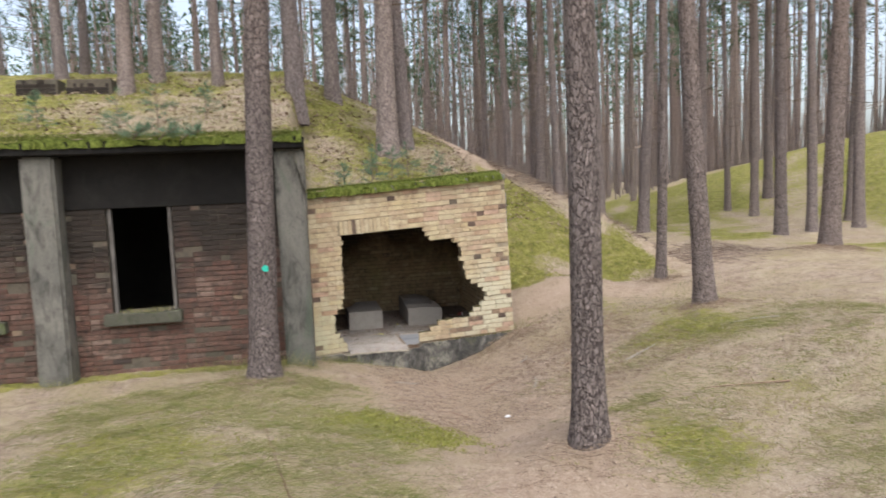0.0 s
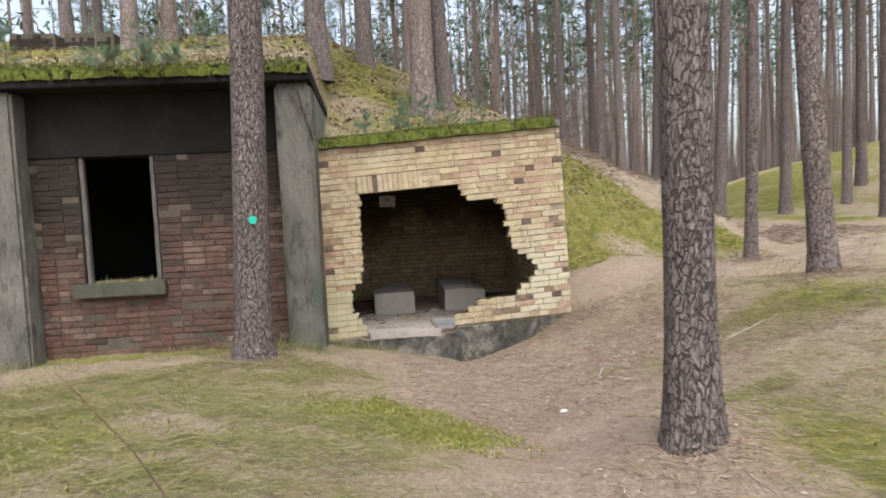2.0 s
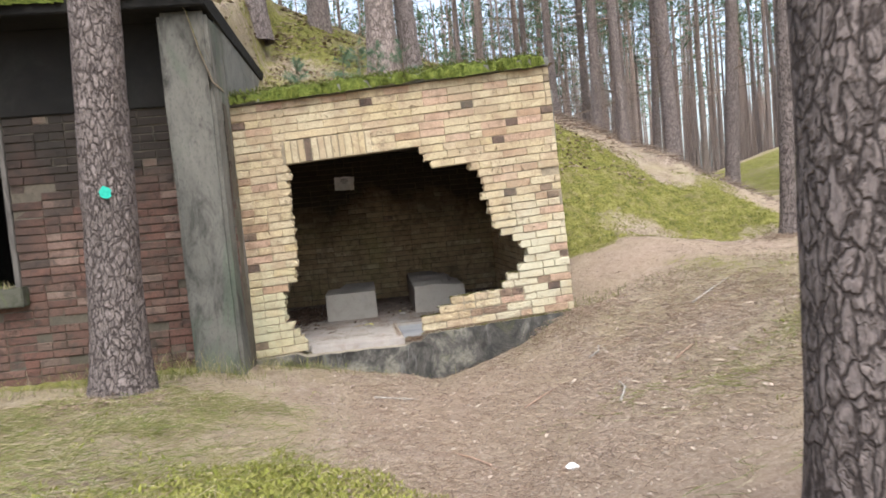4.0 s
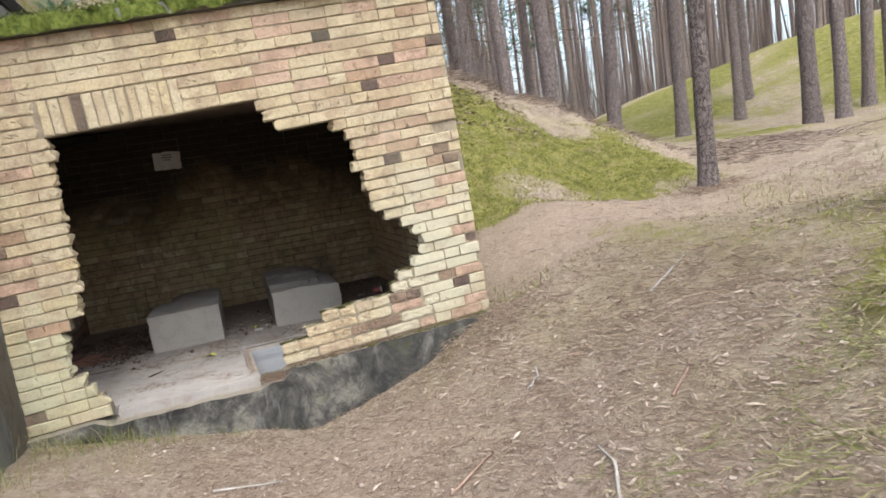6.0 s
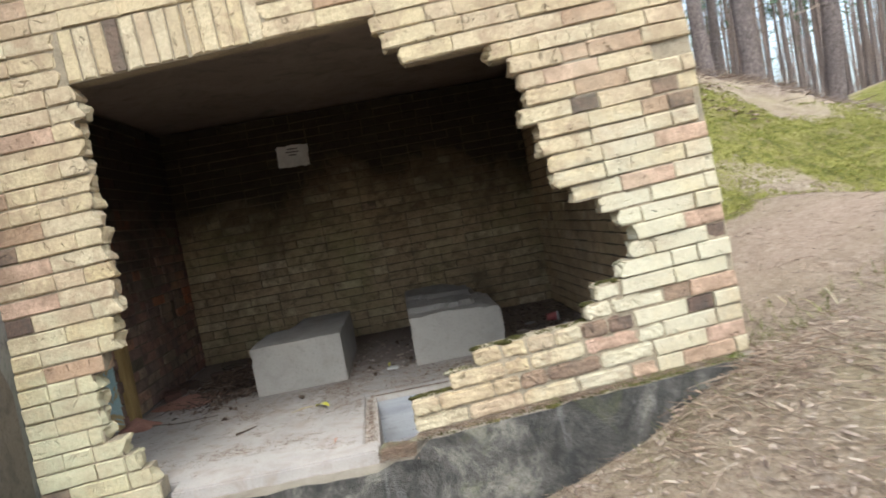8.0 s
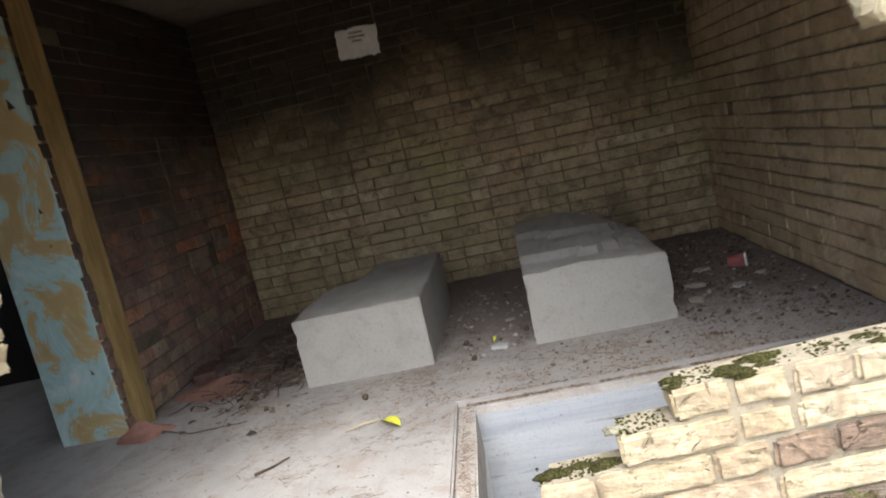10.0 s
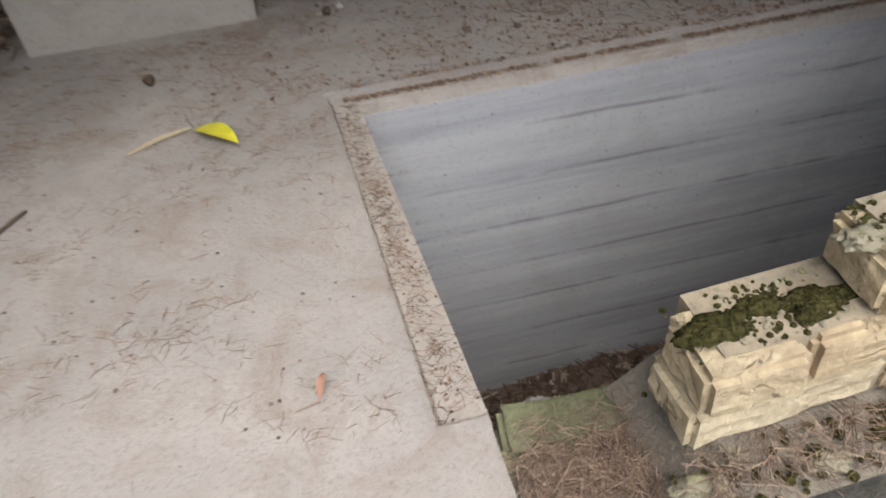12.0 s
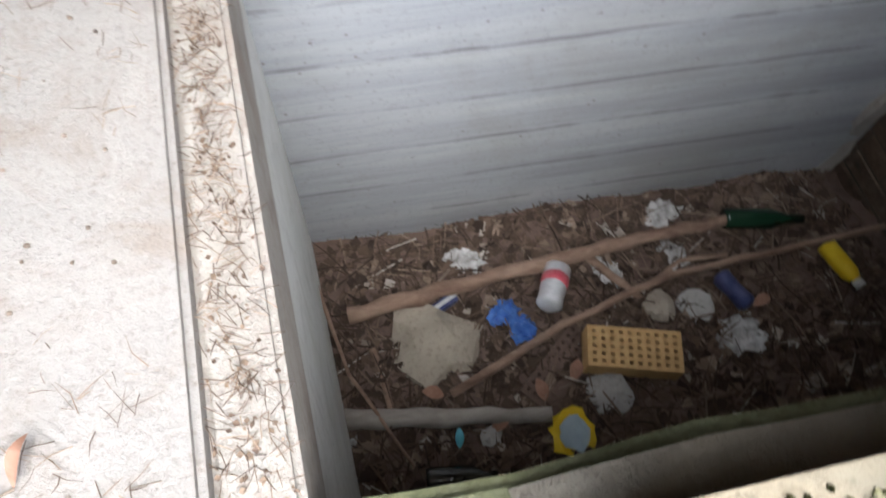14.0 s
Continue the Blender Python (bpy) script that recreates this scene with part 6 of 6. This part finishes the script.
crumple("blue_wrapper", "crumpled shiny blue foil wrapper", "wrapper", -1.345, 0.60, soil(-1.34, 0.60), 0.03, BLUE, 9, 0.5, 1.2, 3, 0.9)
box_ = tagged(new("small_carton"), "small dark blue and white carton under the branch", "carton")
part("carton_body", block(-0.04, -0.015, 0, 0.04, 0.015, 0.02, 0.002), NAVY, box_)
part("carton_stripe", block(-0.041, -0.004, 0.002, 0.041, 0.008, 0.0205), WHITE, box_)
box_.matrix_basis = pose(-1.535, 0.72, soil(-1.53, 0.72) + 0.005, 0, 0, 25)
for k, (x, y, s) in enumerate(((-1.446, 0.846, 0.045), (-0.823, 0.885, 0.042), (-0.832, 0.753, 0.04), (-1.055, 0.728, 0.036), (-0.772, 0.465, 0.05), (-1.831, 0.384, 0.018))):
    crumple("crumpled_paper", "crumpled dirty white paper in the earth", "paper", x, y, soil(x, y), s * 0.72, DIRTY_PAPER, 11 + k, 0.28, 1.3, 3, 1.6)
lying("drink_can", "crushed navy blue drink can half buried", "can", -0.725, 0.595, soil(-0.72, 0.59), 20, 0.026, [("can_body", ((0.02, -0.06), (0.032, -0.05), (0.028, 0.0), (0.032, 0.05), (0.02, 0.06)), NAVY)], 85, 0.8)
lying("plastic_bottle", "yellow plastic bottle with a white cap", "bottle", -0.39, 0.60, soil(-0.39, 0.6), 10, 0.026, [("bottle_body", ((0.02, -0.075), (0.027, -0.07), (0.027, 0.03), (0.013, 0.055)), YELLOW_FOIL), ("cap", ((0.0145, 0.055), (0.0145, 0.075)), WHITE)], 82)
lying("glass_bottle", "dark green glass bottle by the wall", "bottle", -0.55, 0.80, soil(-0.55, 0.8), 78, 0.03, [("bottle_body", ((0.03, -0.11), (0.032, -0.10), (0.032, 0.03), (0.014, 0.08), (0.013, 0.13)), GREEN_GLASS)], 88)
lying("glass_bottle", "black glass bottle lying in the dirt", "bottle", -1.60, 0.25, soil(-1.6, 0.25), 82, 0.03, [("bottle_body", ((0.028, -0.08), (0.031, -0.07), (0.031, 0.03), (0.014, 0.06), (0.013, 0.09)), GLASS)], 88)
w_ = tagged(new("torn_wrapper"), "torn yellow wrapper with a pale blue inside", "wrapper")
for nm, s, mt, up, sd in (("outer", 0.062, YELLOW_FOIL, 0.0, 21), ("lining", 0.042, CYAN_PALE := flat_noise("pale_blue_lining", (0.45, 0.56, 0.62), (0.55, 0.65, 0.70), 25, 0.5, 0.2), 0.014, 22)):
    bm = bmesh.new()
    bmesh.ops.create_circle(bm, cap_ends=True, segments=22, radius=s)
    bmesh.ops.inset_region(bm, faces=bm.faces[:], thickness=s * 0.3)
    for v in bm.verts:
        v.co += Vector((0.35 * s * noise.noise(v.co * 40 + Vector((sd, 0, 0))), 0.35 * s * noise.noise(v.co * 40 + Vector((0, sd, 0))), up + 0.012 * noise.noise(v.co * 30 + Vector((0, 0, sd))) + 0.25 * max(0, v.co.length - s * 0.6)))
    part(nm, bm, mt, w_)
w_.matrix_basis = pose(-1.304, 0.30, soil(-1.3, 0.3) + 0.02, 10, 0, 30)
leaf(-1.58, 0.345, soil(-1.58, 0.345) + 0.02, 0.05, 80, CYAN, "scrap of cyan plastic in the dirt", 0.25)
for x, y, a in ((-1.47, 0.36, 30), (-1.35, 0.42, 100), (-1.62, 0.47, 160), (-1.25, 0.45, 60), (-0.66, 0.55, 20)):
    leaf(x, y, soil(x, y) + 0.012, 0.06, a, RUST_LEAF, "curled rust-brown leaf on the pit floor")


def hollow_brick(x, y, z, turn, mat, label, tilt=0):
    """A perforated clay brick: five rows of ten holes."""
    l, w, h = 0.240, 0.108, 0.066
    def lines(n, size):
        solid_, gap = size / (n * 1.9 + 1), 0.9 * size / (n * 1.9 + 1)
        a = [0.0]
        for _ in range(n):
            a += [a[-1] + solid_, a[-1] + solid_ + gap]
        return [v - size / 2 for v in a + [size]]
    vs, fs = sheet_wall(lines(10, l), lines(5, w), lambda i, j: not (i % 2 and j % 2), 0, h)
    vs = [(a, c, h - b) for a, b, c in vs]
    ob = tagged(new("hollow_brick", raw("hollow_brick", vs, fs, mat)), label, "brick")
    ob.matrix_basis = pose(x, y, z, tilt, 0, turn)
    return ob


hollow_brick(-1.105, 0.457, -1.103, -16, CLAY, "ochre perforated clay brick lying flat in the pit")
hollow_brick(-1.28, 0.47, soil(-1.28, 0.47) - 0.06, 40, PIT_SOIL, "grey perforated brick half buried in earth", 6)
pieces = []
for k in range(2200):
    x, y = R.uniform(-1.86, -0.25), R.uniform(0.1, 0.97)
    pieces.append(stick(Vector(E(x, y, 0.006)), R.uniform(0.03, 0.22), R.uniform(0.001, 0.004), 0.12))
for k in range(2600):
    x, y = R.uniform(-1.86, -0.25), R.uniform(0.1, 0.97)
    pieces.append(flake(Vector(E(x, y, 0.006)), R.uniform(0.015, 0.06), 0.4))
scatter("pit_debris", "rotting twigs, leaves and scraps in the pit", "debris", PIT_BITS, pieces)

# ---- moss and crumbled mortar on the broken brickwork ----
def moss_clump(x, y, z, s, seed, mat=None):
    bm = bmesh.new()
    bmesh.ops.create_icosphere(bm, subdivisions=4, radius=1)
    for v in bm.verts:
        d = 1 + 0.45 * noise.noise(v.co * 1.5 + Vector((seed, 0, 0))) + 0.3 * noise.noise(v.co * 5 + Vector((0, seed, 0))) + 0.22 * noise.noise(v.co * 13 + Vector((0, 0, seed)))
        v.co = Vector((v.co.x * 1.4, v.co.y * 0.7, v.co.z * 0.38)) * d * s
    ob = tagged(new("moss_clump", mesh_of("moss_clump", bm, mat or DARK_MOSS, True)), "dark moss growing on the broken brick edge" if mat is None else "lump of crumbled mortar on the broken brick edge", "moss" if mat is None else "mortar", "moss on the broken wall" if mat is None else "mortar on the broken wall")
    ob.matrix_basis = pose(x, y, z)


DARK_MOSS = flat_noise("dark_moss", (0.024, 0.025, 0.010), (0.13, 0.115, 0.04), 140, 1.0, 1.0, dist=0.02, spec=0.05)
OLIVE = flat_noise("olive_moss", (0.06, 0.06, 0.018), (0.19, 0.165, 0.06), 70, 1.0, 1.0, dist=0.03, spec=0.05)
OLD_MORTAR = rough_mineral("crumbled_mortar", (0.35, 0.315, 0.225), (0.27, 0.245, 0.165), (0.12, 0.11, 0.06), (0.34, 0.33, 0.11), amount=0.95, strength=1.0, grit=130)


def ledge_top(x):
    """Top of the broken brickwork under the hole at x."""
    i = int((x - LEFT) / DU)
    j = 0
    while j < 32 and front_solid(i, j):
        j += 1
    return settle((x, 0, BASE + j * DZ))[2] if j < 12 else None


for k in range(46):
    x = -1.60 + 1.1 * R.random() ** 1.4
    z = ledge_top(x)
    if z is None:
        continue
    if k % 2:
        moss_clump(x, FRONT + R.uniform(0.02, 0.085), z - 0.002, R.uniform(0.012, 0.034), k * 3.7)
    else:
        moss_clump(x, FRONT + R.uniform(0.045, 0.065), z - 0.006, R.uniform(0.010, 0.026), k * 5.1, OLD_MORTAR)
for k in range(26):
    x = -1.66 + 1.6 * R.random()
    moss_clump(x, R.uniform(-0.14, -0.08), BASE + x * lean(0) - 0.006, R.uniform(0.010, 0.026), 50 + k * 2.3, OLIVE if k % 3 else OLD_MORTAR)
for k in range(8):
    moss_clump(-1.86 + 0.26 * R.random(), 0.0 + 0.05 * R.random(), -0.035, R.uniform(0.008, 0.02), 90 + k, OLD_MORTAR)

# crumbs of moss and mortar along the broken edge
for name, label, mat, n in (("moss_crumbs", "dark crumbs of moss on the broken bricks", DARK_MOSS, 900), ("mortar_crumbs", "pale crumbs of mortar on the broken bricks", OLD_MORTAR, 260)):
    pieces = []
    for k in range(n):
        x = -1.64 + 1.1 * R.random() ** 1.3
        z = ledge_top(x)
        if z is None or noise.noise((x * 14, 3.0 if mat is DARK_MOSS else 8.0, 1)) < -0.1:
            continue
        s = R.uniform(0.0015, 0.005)
        pieces.append(pebble(Vector((x, FRONT + R.uniform(0.012, 0.098), z + s * 0.1 + 0.001)), s, k))
    for k in range(n // 2):
        x, s = -1.66 + 1.62 * R.random(), R.uniform(0.002, 0.009)
        pieces.append(pebble(Vector((x, -0.145 + R.uniform(0, 0.075), BASE + x * lean(0) - 0.003)), s, k))
    scatter(name, label, "crumbs", mat, pieces)

# ---- on the mound and in the clearing ----
def sapling(x, y, z, h, seed, droop=0.0):
    ob = tagged(new("pine_sapling"), "bushy young blue-green pine seedling on the roof", "sapling", "young pines on the roof")
    r = random.Random(seed)
    sv, sf, lv, lf = [], [], [], []
    top = Vector((droop * 0.6, -droop, h * (1 - 1.6 * droop)))
    tube([Vector((0, 0, -0.05)), top * 0.5, top], [0.012, 0.008, 0.003], 5, sv, sf)
    for k in range(26):
        f = r.uniform(0.1, 1)
        p, th, ln = top * f, r.uniform(0, 6.28), h * 0.55 * (1.15 - f)
        q = p + Vector((math.cos(th) * ln, math.sin(th) * ln, r.uniform(-0.02, 0.12)))
        tube([p, q], [0.004, 0.002], 3, sv, sf)
        for b in range(46):
            c = p.lerp(q, r.uniform(0.25, 1.0))
            d = ((q - p).normalized() * 0.7 + Vector([r.gauss(0, 0.6) for _ in range(3)])).normalized()
            e = d.orthogonal().normalized() * 0.0022
            o = len(lv)
            lv.extend([tuple(c - e), tuple(c + e), tuple(c + d * r.uniform(0.05, 0.09))])
            lf.append((o, o + 1, o + 2))
    part("stem", raw("stem", sv, sf, TWIG), None, ob)
    part("needles", raw("needles", lv, lf, YOUNG), None, ob)
    ob.matrix_basis = pose(x, y, z, 0, 0, 0)


YOUNG = flat_noise("young_needles", (0.075, 0.13, 0.075), (0.13, 0.19, 0.11), 5, 0.8, 0.0)
for k, (x, y, h) in enumerate(((-2.2, 0.9, 0.55), (-1.8, 1.3, 0.6), (-1.45, 1.7, 0.6), (-2.7, 0.6, 0.4), (-0.9, 1.4, 0.45), (-2.0, 2.0, 0.6), (-5.6, 0.6, 0.8), (-6.1, 0.2, 0.6), (-4.9, 0.9, 0.6), (-7.3, 0.4, 0.5))):
    sapling(x, y, surface(x, y), h, 300 + k)
sapling(-5.35, -0.80, 3.46, 0.5, 321, 0.55)
sapling(-5.05, -0.82, 3.46, 0.45, 322, 0.6)
sapling(-5.7, -0.78, 3.46, 0.45, 323, 0.5)

# two stubs of a brick shaft on top of the mound
for x0, x1, seed in ((-8.75, -7.98, 31), (-7.85, -7.0, 32)):
    y0 = 3.6
    base = min(surface(x0, y0), surface(x1, y0)) - 0.15
    stub = tagged(new("brick_shaft", mesh_of("brick_shaft", block(x0 + 0.012, y0 + 0.012, base, x1 - 0.012, y0 + 0.5, 5.0, 0.01), SOOT_MORTAR)), "low stub of a ruined red brick shaft", "shaft", "brick shafts on the mound")
    n = int((5.0 - base) / 0.077)
    lay_bricks(stub, Matrix.Translation((x0, y0, base)), int((x1 - x0) / 0.0655), n, 0.0655, 0.077, lambda i, j, n=n: j < n - 1 or noise.noise((i * 0.7, j, 2)) > 0, 0.1, RED, seed)

# drifts of litter: behind the machine base, round the trunks and along the foot of the plinth
pieces = []
for k in range(1500):
    x, y = R.gauss(-2.95, 0.16), R.gauss(2.15, 0.30)
    if x < -3.5 or x > -2.73 or y > 3.2:
        continue
    z = 0.004 + 0.10 * hump(x, y, -3.0, 2.2, 0.22, 0.4) * R.random()
    pieces.append(flake(Vector((x, y, z)), R.uniform(0.02, 0.06), 0.6) if k % 3 else stick(Vector((x, y, z + 0.01)), R.uniform(0.05, 0.25), 0.003, 0.25))
for k in range(1400):
    x, y = R.uniform(-1.05, -0.24), R.uniform(1.2, 3.2)
    if x < -0.92 and y < 2.9:
        continue
    pieces.append(flake(Vector((x, y, 0.006)), R.uniform(0.008, 0.03), 0.5))
scatter("room_litter", "dark rotting leaves and twigs drifted against the brick wall", "leaves", PIT_BITS, pieces)
pieces = []
for cx, cy, s, n in ((7.75, 1.85, 0.45, 1500), (2.45, -2.0, 0.28, 900), (3.9, 2.0, 0.25, 500), (-0.1, -0.32, 0.3, 500), (-4.1, -2.05, 0.25, 700), (0.9, -1.2, 0.5, 500), (-1.0, -5.8, 0.3, 400)):
    for k in range(n):
        x, y = R.gauss(cx, s), R.gauss(cy, s * 0.6)
        if x < 0 and y > -0.12:
            continue
        pieces.append(strip(over(x, y, 0.015 + 0.02 * R.random()), R.uniform(0.02, 0.055)) if k % 2 else stick(over(x, y, 0.02), R.uniform(0.08, 0.3), R.uniform(0.0015, 0.003), 0.2))
for k in range(15000):
    x, y = (R.uniform(-3.3, 3.0), R.uniform(0.4, 7.5)) if k % 3 else (R.uniform(-9.0, -3.4), R.uniform(-0.6, 5.5))
    if noise.noise((x * 1.3, y * 1.3, 11)) < R.uniform(-0.5, 0.35) or (x > 0.1 and y < 4.5 + 0.5 * noise.noise((x, 0, 0))):
        continue
    pieces.append(strip(over(x, y, 0.02), R.uniform(0.05, 0.13)) if k % 2 else flake(over(x, y, 0.02), R.uniform(0.04, 0.09), 0.5))
scatter("litter_drift", "drifts of dark dead leaves and twigs at the tree feet", "leaves", TWIGS, pieces)
# brushwood along the brow of the mound
pieces = []
for k in range(2600):
    x = R.uniform(1.5, 7.2)
    y = 7.2 - 3.2 * smooth(3.5, 5.8, x) - 0.15 + R.gauss(0, 0.5 if x < 4.5 else 0.8)
    pieces.append(stick(over(x, y, 0.03), R.uniform(0.15, 0.6), R.uniform(0.003, 0.008), 0.12, R.gauss(-0.4, 0.7)) if k % 3 else strip(over(x, y, 0.02), R.uniform(0.06, 0.16)))
scatter("brushwood", "grey-brown brushwood and dead leaves along the mound", "twigs", FLAKES, pieces)

# fallen sticks on the way, a white scrap and a paint mark on the trunk
for k, (x, y, a, l) in enumerate(((1.1, -0.9, 25, 0.55), (0.2, -2.2, 40, 0.4), (-0.5, -2.6, 70, 0.5), (-0.9, -1.9, 30, 0.35), (0.8, -3.1, 15, 0.5), (-1.6, -2.8, 120, 0.4), (2.0, -3.6, 160, 0.7), (0.9, -5.1, 150, 0.8), (-0.2, -1.2, 55, 0.3), (-4.4, -3.2, 20, 0.5), (-2.0, -1.1, 10, 0.4))):
    d = Vector((math.cos(radians(a)), math.sin(radians(a)), 0)) * l / 2
    p = [over(x - d.x, y - d.y, 0.012), over(x + 0.04, y, 0.02), over(x + d.x, y + d.y, 0.012)]
    branch(p, 0.010, 0.004, DEAD if k % 2 else GREY_WOOD, "fallen_stick", "dry broken stick lying on the forest floor", "stick", 6)
crumple("white_scrap", "white scrap of paper on the forest floor", "scrap", -1.16, -3.6, surface(-1.16, -3.6), 0.032, WHITE, 41, 0.5)
branch([over(-3.47, -6.30, -0.02), (-3.55, -6.42, 0.5), (-3.60, -6.75, 0.9), (-3.62, -7.23, 1.3)], 0.005, 0.002, DEAD, "dry_stalk", "bare bent sapling stem rising from the grass", "stalk", 6)
PAINT = flat_noise("turquoise_paint", (0.02, 0.36, 0.26), (0.04, 0.46, 0.34), 40, 0.7, 0.3)
mark = bmesh.new()
bmesh.ops.create_circle(mark, cap_ends=True, segments=18, radius=0.045)
bmesh.ops.inset_region(mark, faces=mark.faces[:], thickness=0.02)
for v in mark.verts:
    v.co.x *= 1 + 0.5 * noise.noise(v.co * 40)
    v.co.y *= 1 + 0.5 * noise.noise(v.co * 40 + Vector((5, 0, 0)))
mark.transform(pose(-3.905, -2.045, 1.64, 90, 0, -3))
paint = part("paint_mark", mark, PAINT, marked, "turquoise paint mark")
paint.matrix_parent_inverse = marked.matrix_basis.inverted()

# ---- bricks of the walls ----
lay_bricks(wall_front, Matrix.Translation((0, FRONT, 0)), CELLS, 32, DU, DZ, lay_front, 0.104, YELLOW, 7, odd=[(0.22, BURNT), (0.03, TAN)], near=lambda k: k[1], slope=lean, bend=settle, z0=BASE, u0=LEFT, unit=8, rugged=lambda u, z: -1.75 < u < -0.45 and z < 0.75, broken=True)
for k in range(13):
    x = -2.855 + (k + 0.5) * 0.0675
    vs, fs = brick_shape(0.059, 0.226, 0.104, 900 + k)
    ob = new("soldier_brick", raw("soldier_brick", vs, fs, BURNT if k in (3,) else YELLOW))
    z = BASE + 25.5 * DZ
    ob.parent, ob.matrix_basis = wall_front, pose(x, FRONT + random.uniform(-0.003, 0.003), z + x * lean(z), 0, -2.4, 0)
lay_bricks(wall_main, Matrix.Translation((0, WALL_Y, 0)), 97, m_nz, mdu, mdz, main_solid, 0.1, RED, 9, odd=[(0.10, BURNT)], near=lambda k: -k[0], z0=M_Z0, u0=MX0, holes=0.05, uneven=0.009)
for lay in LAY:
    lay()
